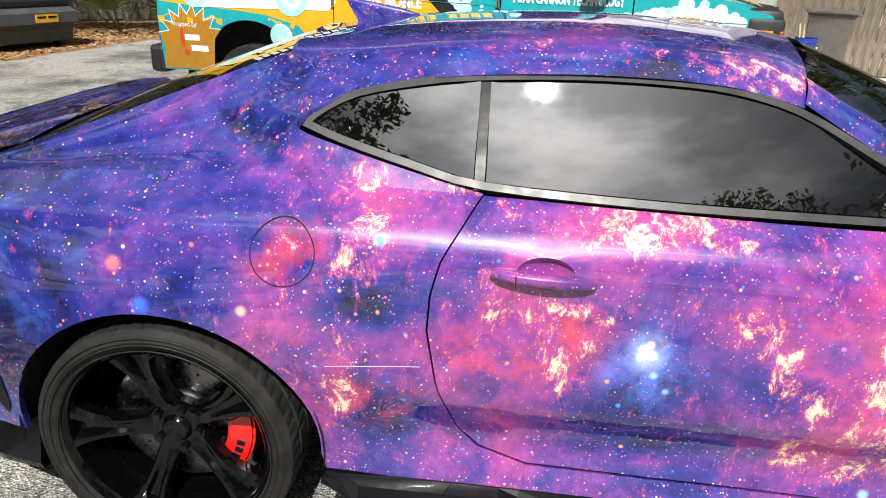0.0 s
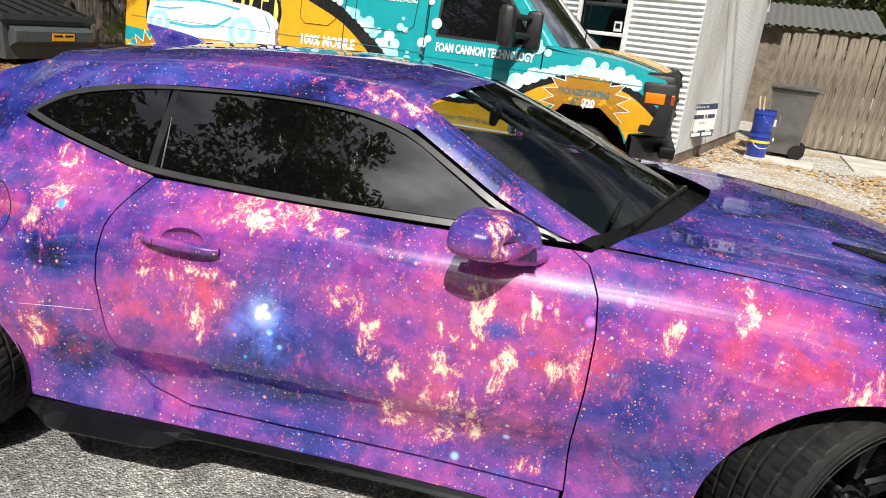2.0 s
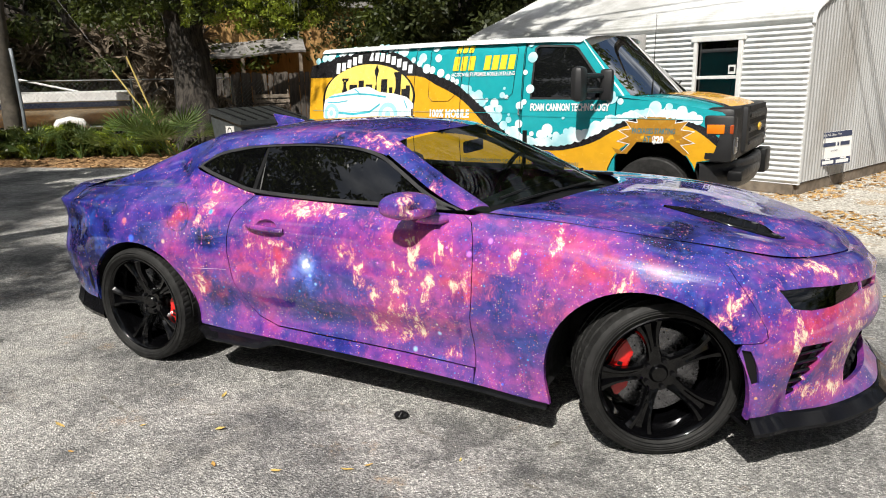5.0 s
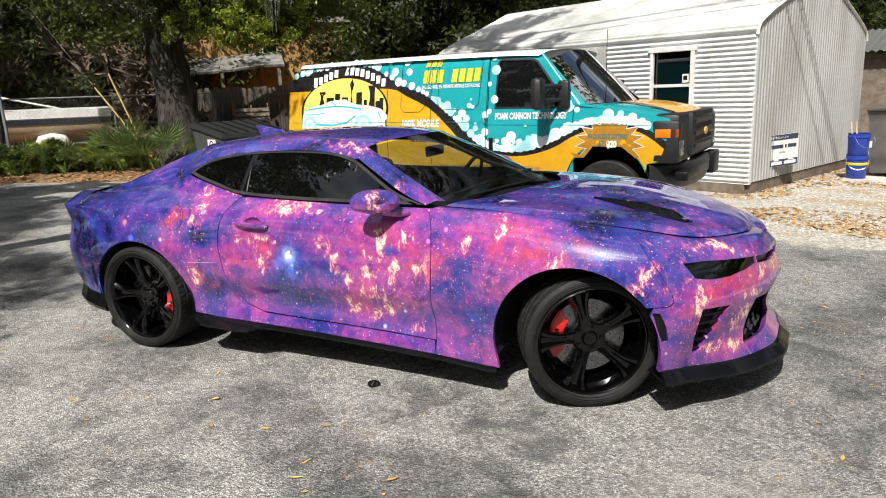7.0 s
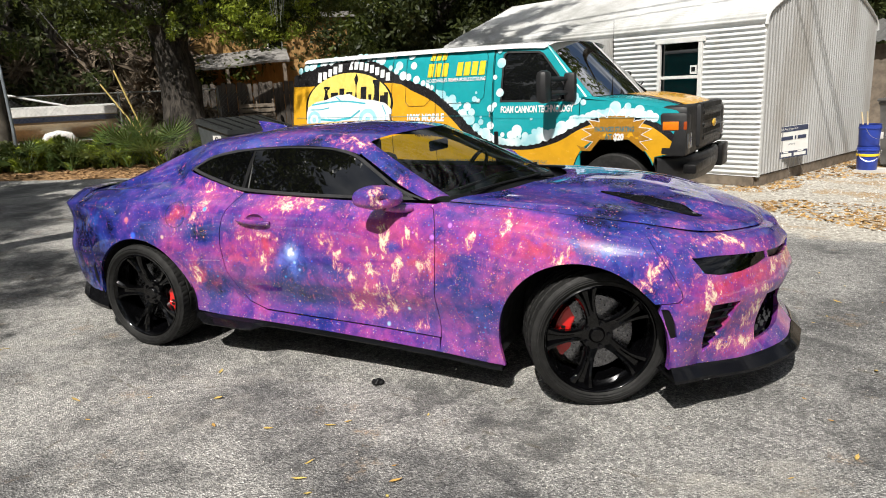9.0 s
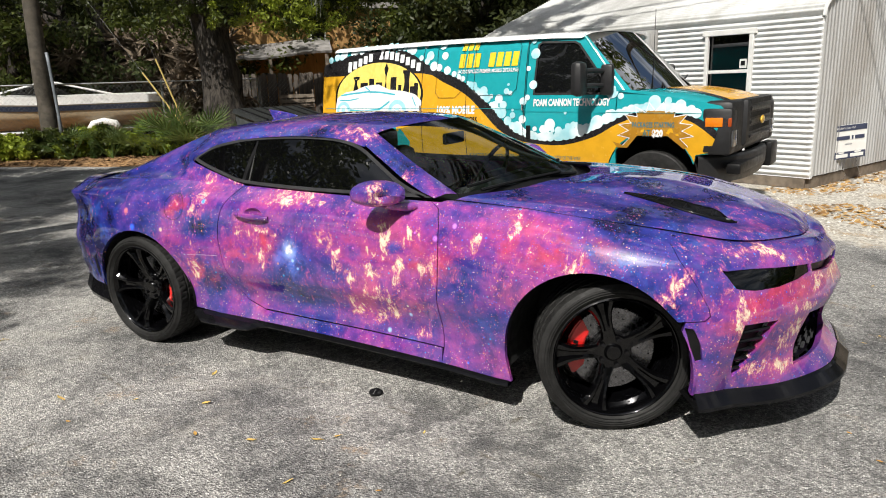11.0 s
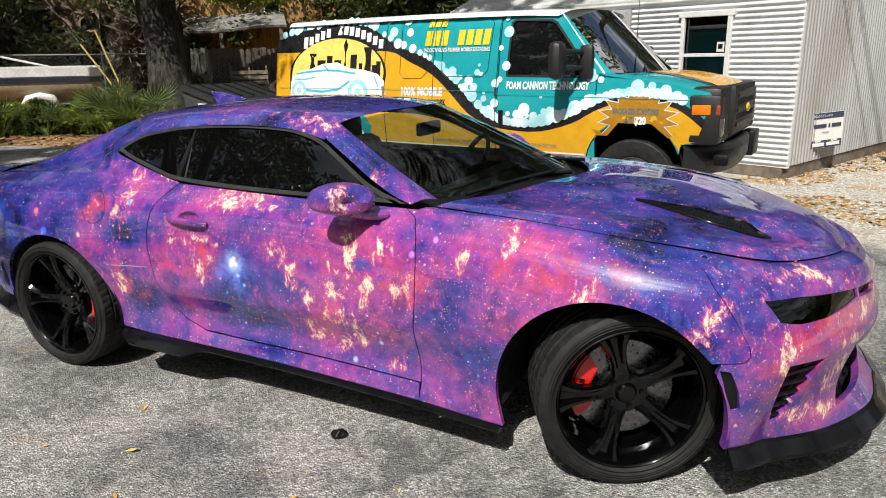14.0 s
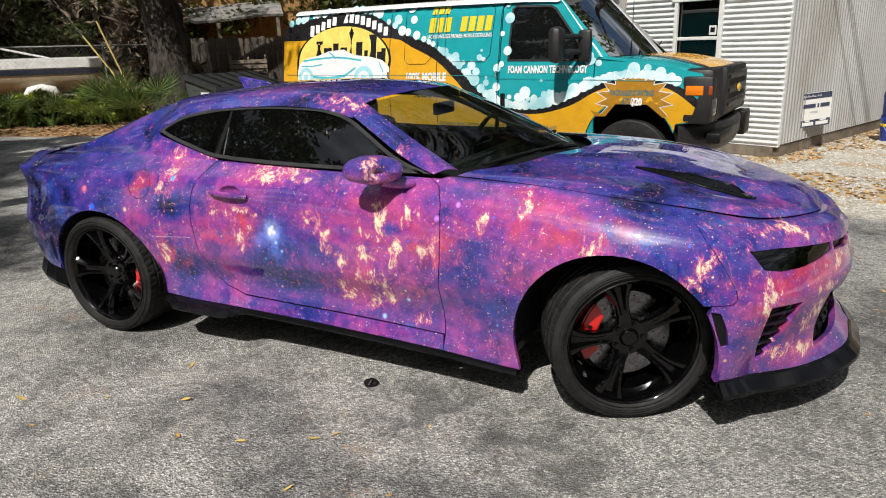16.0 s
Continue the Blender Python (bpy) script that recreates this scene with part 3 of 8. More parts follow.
REAR_C, FRONT_C = (-1.395, .315), (1.364, .325)
GAP = .0022
rear_arch = [flank(x, z) for x, z in ring(*REAR_C, .385, -8, 188)]
front_arch = [flank(x, z) for x, z in ring(*FRONT_C, .400, -12, 192)]
door_back = [(-.645, .975), (-.685, .92), (-.728, .85), (-.748, .77), (-.752, .69), (-.738, .61), (-.71, .50), (-.675, .40), (-.62, .345), (-.50, .305)]
door_front = [(.634, .268), (.632, .325), (.628, .38), (.625, .44), (.627, .52), (.634, .62), (.637, .76), (.628, .86), (.598, .925), (.55, .958)]


def off(pts, d):
    return [(x + d, z) for x, z in pts]


# doors
top = [(at_x(x, 5.0), 5.0) for x in (.4, .1, -.2, -.5)]
door = panel("door", [flank(*p) for p in off(door_back, GAP)] + [flank(*p) for p in [(-.2, .292), (.2, .282)]] + [flank(*p) for p in off(door_front, -GAP)] + top, [[flank(-.497 + .064 * math.cos(a * math.pi / 14), .838 + .036 * math.sin(a * math.pi / 14)) for a in range(28)]], car)
# rear quarters
seam = [(-1.755, .575), (-1.80, .61), (-1.90, .68), (-2.02, .74), (-2.12, .775)]
vs = [flank(*p) for p in seam]
quarter = panel("quarter_panel", [(0, 3.0), (1, 3.0)] + vs[::-1] + rear_arch[::-1][3:-1] + [flank(-1.0, .262), (at_x(-.8, 0), 0), (at_x(-.5006, 0), 0.0)] + [flank(-.5012, .3005), flank(-.624, .3405)]
                + [flank(*p) for p in off(door_back, -GAP)[::-1][2:]] + [(at_x(x, 5.0), 5.0) for x in (-.9, -1.2, -1.5, -1.8, -2.0)] + [(2, 5), (1, 5), (0, 5)], [], car)
panel("rear_bumper", [(0, 0), (2, 0), (3, 0.02), flank(-1.775, .30)] + rear_arch[::-1][:3] + [(s, v - .03) for s, v in vs] + [(1, 2.96), (0, 2.96)], [], car)
panel("rocker_panel", [(at_x(-.5002, 0), 0), (at_x(0, 0), 0), (at_x(.626, 0), 0)] + [flank(*p) for p in ((.6235, .262), (.2, .276), (-.2, .286), (-.5002, .2985))], [], car, step=.025)
# front wings
wing_cut = [(1.698, .556), (1.72, .558), (1.79, .562), (1.806, .58), (1.80, .61), (1.75, .70), (1.68, .79), (1.635, .84)]
panel("front_wing", [flank(*p) for p in off(door_front, GAP)[::-1]] + [(at_x(.6266, 0), 0), (at_x(.99, 0), 0)] + front_arch[::-1][1:-8] + [flank(*p) for p in wing_cut] + [(at_x(1.63, 5), 5)] + [(at_x(x, 5), 5) for x in (1.4, 1.1, .8, .6)], [], car)
# nose
lamp = [nose(*p) for p in [(-.822, .744), (-.70, .732), (-.55, .714), (-.415, .700), (-.415, .668), (-.50, .655), (-.62, .648), (-.74, .653), (-.806, .672)]]
gill = [nose(*p) for p in [(-.812, .530), (-.74, .526), (-.668, .520), (-.70, .45), (-.735, .38), (-.765, .315), (-.785, .290), (-.798, .36), (-.808, .45)]]
slot = [flank(*p) for p in [(1.722, .535), (1.755, .53), (1.784, .46), (1.792, .40), (1.768, .395), (1.745, .46)]]
nose_outline = [(16, 0), (15, 0), (14, 0), (13, 0), (12.15, 0)] + [p for p in front_arch[:9] if hull(*p).z < .545] + [(s + .018, v - .03) for s, v in [flank(*p) for p in wing_cut[1:]]] + [(at_x(1.645, 5), 5), (13, 5), (14, 5), (15, 5), (16, 5)]
upper_h = [nose(*p) for p in [(-.402, .698), (-.2, .688), (-.012, .684), (-.012, .636), (-.2, .642), (-.402, .664)]]
mouth_h = [nose(*p) for p in [(-.455, .500), (-.25, .488), (-.012, .482), (-.012, .315), (-.3, .30), (-.535, .288), (-.50, .38)]]
panel("front_bumper", nose_outline, [lamp, upper_h, gill, mouth_h, slot], car, step=.028, depth=.03)


def shrunk(fn, depth):
    def g(a, b):
        e = .02
        p = fn(a, b)
        n = (fn(a + e, b) - p).cross(fn(a, b + e) - p)
        n.normalize()
        if n.dot(p - Vector((p.x * .7, 0, .45))) < 0:
            n = -n
        return p - n * depth
    return g


def inset(name, outline, depth, mat, parent, label="", step=.03, rim=0.0):
    v, f = sheet(dense(scaled(outline), step), [], step * 1.4)
    fn = shrunk(lambda a, b: hull(a / KS, b / KV), depth)
    return [skin(name, v, f, fn, mat, parent, label, rim, mirror=k) for k in (False, True)]


def grown(outline, k):
    c = sum((Vector(p) for p in outline), Vector((0, 0))) / len(outline)
    return [tuple(c + (Vector(p) - c) * k) for p in outline]


inset("headlamp_lens", grown(lamp, .985), .006, GLASS_SMOKE, car, "smoked grey headlamp lens", rim=.01)
inset("headlamp_housing", lamp, .055, GLOSS_BLACK, car)
inset("upper_grille", upper_h, .03, SATIN_BLACK, car, "black mesh grille")
inset("bumper_gill", gill, .045, SATIN_BLACK, car, "black side intake")
inset("lower_grille", mouth_h, .05, SATIN_BLACK, car, "black honeycomb lower grille")
inset("wheel_vent", slot, .012, SATIN_BLACK, car)
# slats in the gills and cells in the mouth
for sy in (1, -1):
    for i in range(5):
        bm = bmesh.new()
        z = .330 + .040 * i
        a, b = hull(*nose(-.796 - .003 * i, z)), hull(*nose(-.755 + .018 * i, z))
        for p in (a, b):
            p.x -= .018
        tube(bm, [(p.x, p.y * sy, p.z) for p in (a, (a + b) / 2, b)], .007, 6)
        part("gill_slat", bm, GLOSS_BLACK, car)
for row in range(5):
    z = .33 + .040 * row
    for i in range(-6, 7):
        y = i * .075 + (.0375 if row % 2 else 0)
        if abs(y) > .47:
            continue
        p = hull(*nose(-abs(y), z))
        m = Matrix.Translation((p.x - .022, y, z)) @ Euler((0, radians(90), radians(-22 if y < 0 else 22) * min(1, abs(y) / .4))).to_matrix().to_4x4()
        bm = bmesh.new()
        bmesh.ops.create_circle(bm, segments=6, radius=.030, matrix=m)
        r = bmesh.ops.extrude_edge_only(bm, edges=list(bm.edges))
        for v in [g for g in r["geom"] if isinstance(g, bmesh.types.BMVert)]:
            v.co.x -= .02
        part("grille_cell", bm, GLOSS_BLACK, car)
# lamp innards
for sy in (1, -1):
    for y, r in ((-.50, .020), (-.62, .026)):
        p = hull(*nose(y, .680))
        bm = bmesh.new()
        bmesh.ops.create_uvsphere(bm, u_segments=16, v_segments=10, radius=r, matrix=Matrix.Translation((p.x - .05, p.y * sy, p.z)))
        part("projector", bm, CHROME, car, smooth=True)
p = hull(*nose(0, .67))
bm = bmesh.new()
box(bm, (p.x - .02, 0, .672), (.012, .13, .026), .004)
part("nose_badge", bm, CHROME, car)

# ---- glasshouse ----
BELT_X = (-.645, .545)


def side_y(z):
    d = z - .962
    return -(.808 - .60 * d - .50 * d * d)


WIN_LOW = [(-1.075, 1.093), (-.98, 1.062), (-.806, 1.018), (-.645, .985), (-.3, .968), (0, .962), (.3, .960), (.545, .962)]
WIN_TOP = [(-1.075, 1.093), (-1.05, 1.125), (-.957, 1.172), (-.80, 1.203), (-.676, 1.217), (-.52, 1.225), (-.385, 1.228), (-.23, 1.225), (-.09, 1.214), (.058, 1.178), (.205, 1.104), (.344, 1.030), (.47, .982), (.545, .962)]


def smoothed(pts, k=3):
    return [(p.x, p.y) for p in (spline([(x, z, 0) for x, z in pts], i / k) for i in range(k * (len(pts) - 1) + 1))]


WIN_LOW, WIN_TOP = smoothed(WIN_LOW), smoothed(WIN_TOP)
N_LOW = len(WIN_LOW)


def on_glass(x, z):
    return Vector((x, side_y(z), z))


def on_pane(x, z):
    """The panes stand flatter than their frame: set back at the belt, flush at the top."""
    return Vector((x, -.789 + .565 * (z - .962), z))


def inner(pts, d):
    """The outline drawn in by d."""
    n = len(pts)
    out = []
    area = sum(pts[i][0] * pts[(i + 1) % n][1] - pts[(i + 1) % n][0] * pts[i][1] for i in range(n))
    for i in range(n):
        a, b, c = Vector(pts[i - 1]), Vector(pts[i]), Vector(pts[(i + 1) % n])
        d1, d2 = (b - a).normalized(), (c - b).normalized()
        nrm = Vector((-d1.y - d2.y, d1.x + d2.x))
        nrm = nrm.normalized() if area > 0 else -nrm.normalized()
        out.append(tuple(b + nrm * d / max(.35, math.sqrt(max(0, (1 + d1.dot(d2)) / 2)))))
    return out


win = WIN_LOW + WIN_TOP[1:-1][::-1]
win_in = inner(win, .015)
for sy in (False, True):
    v, f = sheet(dense(win, .03), [dense(win_in, .03)], .06)
    skin("window_trim", v, f, lambda a, b: on_glass(a, b) + Vector((0, -.008, .005)), TRIM_BLACK, car, "satin black window surround", .030, mirror=sy)
    cut = -.655
    zt = lerp_table(WIN_TOP, cut) - .012
    zb = lerp_table(WIN_LOW, cut) + .012
    i0 = max(i for i, p in enumerate(win_in[:N_LOW]) if p[0] < cut)
    rear_o = win_in[:i0 + 1] + [(cut - .012, zb), (cut - .012, zt)] + [p for p in win_in[N_LOW:] if p[0] < cut - .02]
    v, f = sheet(dense(rear_o, .03), [], .06)
    skin("quarter_glass", v, f, on_pane, GLASS_DARK, car, "dark tinted quarter window", smooth=False, mirror=sy)
    front_o = [(cut + .012, zb)] + [p for p in win_in[:N_LOW] if p[0] > cut + .02] + [p for p in win_in[N_LOW:] if p[0] > cut + .02] + [(cut + .012, zt)]
    v, f = sheet(dense(front_o, .03), [], .06)
    if not sy:
        skin("door_glass", v, f, on_pane, GLASS_DARK, car, "dark tinted door window", smooth=False, mirror=sy)
    bm = bmesh.new()
    sgn = -1 if sy else 1
    rungs = []
    for k in range(7):
        p = on_glass(cut, zb - .012 + (zt - zb + .024) * k / 6)
        rungs.append([bm.verts.new((p.x + dx, (p.y + dy) * sgn, p.z)) for dx, dy in ((-.0145, .012), (-.0115, -.004), (.0115, -.004), (.0145, .012))])
    for a, b in zip(rungs, rungs[1:]):
        for j in range(3):
            bm.faces.new((a[j], a[j + 1], b[j + 1], b[j]))
    part("window_divider", bm, SATIN_BLACK, car)
    # black corner sail below the mirror
    v, f = sheet(dense([(.33, .972), (.515, .974), (.345, 1.018)], .03), [], .05)
    skin("mirror_sail", v, f, lambda a, b: on_glass(a, b) + Vector((0, -.006, .003)), SATIN_BLACK, car, mirror=sy)

# roof, pillars and screens, by half sections
ROOF_MID = [(-1.20, 1.264), (-1.0, 1.295), (-.8, 1.316), (-.5, 1.331), (-.25, 1.333), (0, 1.321), (.14, 1.305), (.24, 1.288)]
RAIL = [(-1.165, -.50, 1.232), (-1.05, -.60, 1.205), (-.957, -.658, 1.174), (-.80, -.645, 1.204), (-.676, -.637, 1.218), (-.52, -.633, 1.227), (-.385, -.632, 1.230), (-.23, -.633, 1.227), (-.09, -.638, 1.217), (.02, -.650, 1.195), (.07, -.655, 1.181)]


def roof_at(u, w):
    a = spline(RAIL, u * (len(RAIL) - 1))
    xm = -1.20 + u * 1.44
    zc = lerp_smooth(ROOF_MID, xm)
    c = Vector((xm, 0, zc))
    b1 = a.lerp(c, .16) + Vector((0, 0, (zc - a.z) * .46))
    b2 = a.lerp(c, .52) + Vector((0, 0, (zc - a.z) * .36))
    return spline([a, b1, b2, c], w * 3)


def lerp_smooth(tab, x):
    for i, ((a, va), (b, vb)) in enumerate(zip(tab, tab[1:])):
        if x <= b or i == len(tab) - 2:
            t = i + (x - a) / (b - a)
            return spline([(p[0], p[1], 0) for p in tab], t).y


def both(fn):
    """A half section w = 0 to 1 carried over to the other side."""
    def g(u, w):
        p = Vector(fn(u, 1 - abs(2 * w - 1)))
        if w > .5:
            p.y = -p.y
        return p
    return g


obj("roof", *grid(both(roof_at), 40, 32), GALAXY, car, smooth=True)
PILLAR_IN = [(.085, -.555, 1.245), (.22, -.595, 1.172), (.38, -.640, 1.088), (.54, -.685, 1.012), (.63, -.715, .972)]
PILLAR_OUT = [(.07, -.650, 1.190), (.205, -.686, 1.112), (.344, -.735, 1.038), (.47, -.785, .990), (.56, -.812, .965)]
for sy in (1, -1):
    def pillar(u, w):
        a, b = spline(PILLAR_OUT, u * 4), spline(PILLAR_IN, u * 4)
        p = a.lerp(b, w) + Vector((.35, -.5, .8)) * .016 * math.sin(math.pi * w)
        return Vector((p.x, p.y * sy, p.z))
    obj("windscreen_pillar", *grid(pillar, 24, 6), GALAXY, car, smooth=True)
SCREEN_MID = [(.24, 0, 1.288), (.42, 0, 1.222), (.62, 0, 1.140), (.80, 0, 1.058), (.93, 0, 1.0)]


def screen(u, w):
    a, c = spline(PILLAR_IN, u * 4), spline(SCREEN_MID, u * 4)
    a = a + Vector((0, .004, -.004))
    p = a.lerp(c, w)
    bow = math.sin(w * math.pi / 2)
    return Vector((a.x + (c.x - a.x) * bow, a.y + (c.y - a.y) * w, a.z + (c.z - a.z) * bow))


obj("windscreen", *grid(both(screen), 24, 28), GLASS_SCREEN, car, "clear windscreen", smooth=True)
BACK_EDGE = [(-1.165, -.50, 1.232), (-1.35, -.535, 1.168), (-1.55, -.575, 1.092), (-1.75, -.605, 1.020), (-1.86, -.615, .985)]
BACK_MID = [(-1.20, 0, 1.262), (-1.40, 0, 1.195), (-1.62, 0, 1.110), (-1.84, 0, 1.020), (-1.96, 0, .972)]


def back(u, w):
    a, c = spline(BACK_EDGE, u * 4), spline(BACK_MID, u * 4)
    bow = math.sin(w * math.pi / 2)
    return Vector((a.x + (c.x - a.x) * bow, a.y + (c.y - a.y) * w, a.z + (c.z - a.z) * bow - .004))


obj("rear_window", *grid(both(back), 20, 24), GLASS_DARK, car, "dark sloping rear window", smooth=True)
SAIL_UP = [(-.645, -.794, .978), (-.80, -.776, 1.012), (-.97, -.752, 1.055), (-1.083, -.735, 1.093), (-1.058, -.712, 1.130), (-.957, -.655, 1.182), (-1.06, -.592, 1.207), (-1.165, -.50, 1.232), (-1.35, -.535, 1.168), (-1.55, -.575, 1.092), (-1.75, -.605, 1.020), (-1.86, -.615, .985)]
SAIL_X = (-.645, -.82, -1.0, -1.14, -1.20, -1.25, -1.30, -1.36, -1.48, -1.64, -1.80, -1.93)
SAIL_LOW = [hull(at_x(x, 5.0), 5.0) for x in SAIL_X]
for sy in (1, -1):
    def sail(u, w):
        a, b = spline(SAIL_LOW, u * 11), spline(SAIL_UP, u * 11)
        p = a.lerp(b, w) + Vector((0, .45, -.55)) * .045 * math.sin(math.pi * min(1, w * 1.6)) * min(1, max(0, (u - .25) * 4)) * min(1, (1 - u) * 7) * (1 if w < .625 else 0)
        return Vector((p.x, p.y * sy, p.z))
    obj("rear_pillar", *grid(sail, 66, 10), GALAXY, car, smooth=True)


def deck(u, w):
    a = Vector(hull(3.05 * (1 - u), 5.0))
    y0 = -.615 * (1 - u)
    c = Vector((-1.86 - .10 * math.sin(u * math.pi / 2), y0, .985 - .013 * u))
    p = c.lerp(a, w)
    p.z += .020 * min(1, u * 2.5) * max(0, 1 - abs(w - .88) / .12) + .010 * math.sin(math.pi * w)
    return p


for sy in (1, -1):
    def half_deck(u, w):
        p = deck(u, w)
        return Vector((p.x, p.y * sy, p.z))
    obj("boot_lid", *grid(half_deck, 24, 10), GALAXY, car, smooth=True)
inset("wing_flange", [(at_x(1.54, 4.6), 4.55), (at_x(1.74, 4.55), 4.55), (at_x(1.72, 5), 4.999), (at_x(1.54, 5), 4.999)], .005, GALAXY, car)
# bonnet
HOOD_EDGE = [(.65, -.772, .957), (1.0, -.797, .941), (1.3, -.800, .914), (1.58, -.752, .880), (1.866, -.585, .818), (2.070, -.285, .792), (2.118, 0, .772)]
HOOD_MID = [(1.06, 0, .999), (1.2, 0, .998), (1.42, 0, .984), (1.63, 0, .952), (1.84, 0, .905), (2.01, 0, .846), (2.118, 0, .772)]
HOOD_RISE = [(0, 0), (.04, .17), (.08, .29), (.12, .345), (.20, .355), (.29, .365), (.36, .42), (.43, .54), (.49, .69), (.55, .83), (.60, .905), (.67, .93), (.80, .955), (.9, .98), (1.0, 1.0)]


def bonnet(u, w):
    """Flat shoulders, a hollow beside the raised centre, and the raised centre itself."""
    a, c = spline(HOOD_EDGE, u * 6), spline(HOOD_MID, u * 6)
    bow = math.sin(w * math.pi / 2)
    rise = lerp_smooth(HOOD_RISE, w)
    k = min(1, max(0, (1 - u) * 2.2))
    rise = rise * k + bow * (1 - k)
    return Vector((a.x + (c.x - a.x) * (.35 * w + .65 * bow), a.y + (c.y - a.y) * w, a.z + (c.z - a.z) * rise))


v, f = grid(both(bonnet), 60, 110)
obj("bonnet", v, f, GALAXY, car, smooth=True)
for sy in (1, -1):
    def wing_top(u, w):
        s0, s1 = at_x(.60, 5), 16.0
        a = Vector(hull(s0 + (s1 - s0) * u, 5.0))
        b = spline(HOOD_EDGE, 6 * lerp_table(WT, u)) + Vector((-.002, .0, -.006))
        p = a.lerp(b, w) + Vector((0, 0, .006)) * math.sin(math.pi * w)
        return Vector((p.x, p.y * sy, p.z))
    s0 = at_x(.60, 5)
    WT = []
    for i in range(41):
        u = i / 40
        q = Vector(hull(s0 + (16 - s0) * u, 5.0))
        best = min((k / 300 for k in range(301)), key=lambda t: (spline(HOOD_EDGE, t * 6) - q).length)
        WT.append((u, best if i not in (0, 40) else (0.0 if i == 0 else 1.0)))
    obj("wing_top", *grid(wing_top, 60, 5), GALAXY, car, smooth=True)
# scuttle below the windscreen
def scuttle(u, w):
    a = spline(PILLAR_IN, 4.0).lerp(Vector((.93, 0, 1.0)), 0)
    a = Vector((.63 + .30 * math.sin(u * math.pi / 2), -.715 * (1 - u), .972 + .028 * math.sin(u * math.pi / 2)))
    b = Vector((.68 + .40 * math.sin(u * math.pi / 2), -.745 * (1 - u), .946 + .030 * math.sin(u * math.pi / 2)))
    p = a.lerp(b, w)
    p.z -= .035 * math.sin(math.pi * w)
    return p


obj("scuttle", *grid(lambda u, w: both(lambda a, b: scuttle(b, a))(w, u), 40, 5), SATIN_BLACK, car, "black plastic cowl", smooth=True)


# ---- wheels ----
def ribbed(bm, stations, m):
    """A spoke with two ridges and a hollow between, from (radius, half width, front)."""
    rings = []
    for r, w, y in stations:
        g = .004 + .030 * max(0, (r - .10) / .17)
        sec = [(-w, y + .040), (-w, y + .012), (-w * .78, y), (-w * .50, y + .001), (-w * .22, y + g), (w * .22, y + g), (w * .50, y + .001), (w * .78, y), (w, y + .012), (w, y + .040)]
        rings.append([bm.verts.new(m @ Vector((a, b, r))) for a, b in sec])
    n = len(rings[0])
    for a, b in zip(rings, rings[1:]):
        for k in range(n):
            bm.faces.new((a[k], a[(k + 1) % n], b[(k + 1) % n], b[k]))
    bm.faces.new(rings[0])
    bm.faces.new(rings[-1][::-1])
    bmesh.ops.recalc_face_normals(bm, faces=bm.faces)
    return bm


def tyre_mesh(R, half, rim):
    """A low tyre with grooves round it and cuts across its shoulders."""
    prof = [(rim - .004, -half * .80), (rim + .012, -half * .93), (rim + .028, -half), ((rim + R) / 2, -half * 1.03), (R - .022, -half * .99), (R - .008, -half * .93)]
    tread = [-.90, -.62, -.60, -.54, -.52, -.20, -.18, -.12, -.10, .10, .12, .18, .20, .52, .54, .60, .62, .90]
    low = {2, 3, 6, 7, 10, 11, 14, 15}
    seg = 168
    rows = [(r, y, 0) for r, y in prof] + [(R - .003 * (abs(t) / .9) ** 3 * 2, t * half, (1 if i in low else 2 if (i <= 1 or i >= 16) else 3)) for i, t in enumerate(tread)] + [(r, -y, 0) for r, y in prof[::-1]]
    vs, fs = [], []
    for i, (r, y, kind) in enumerate(rows):
        for k in range(seg):
            kk = (k + int((y + half) * 75)) % seg
            cut = (kind == 2 and kk % 5 == 0) or (kind == 3 and kk % 7 == 0)
            rr = r - (.006 if kind == 1 else .004 if cut else 0)
            a = 2 * math.pi * k / seg
            vs.append((rr * math.cos(a), y, rr * math.sin(a)))
    for i in range(len(rows) - 1):
        for k in range(seg):
            a, b = i * seg + k, i * seg + (k + 1) % seg
            fs.append((a, b, b + seg, a + seg))
    return vs, fs


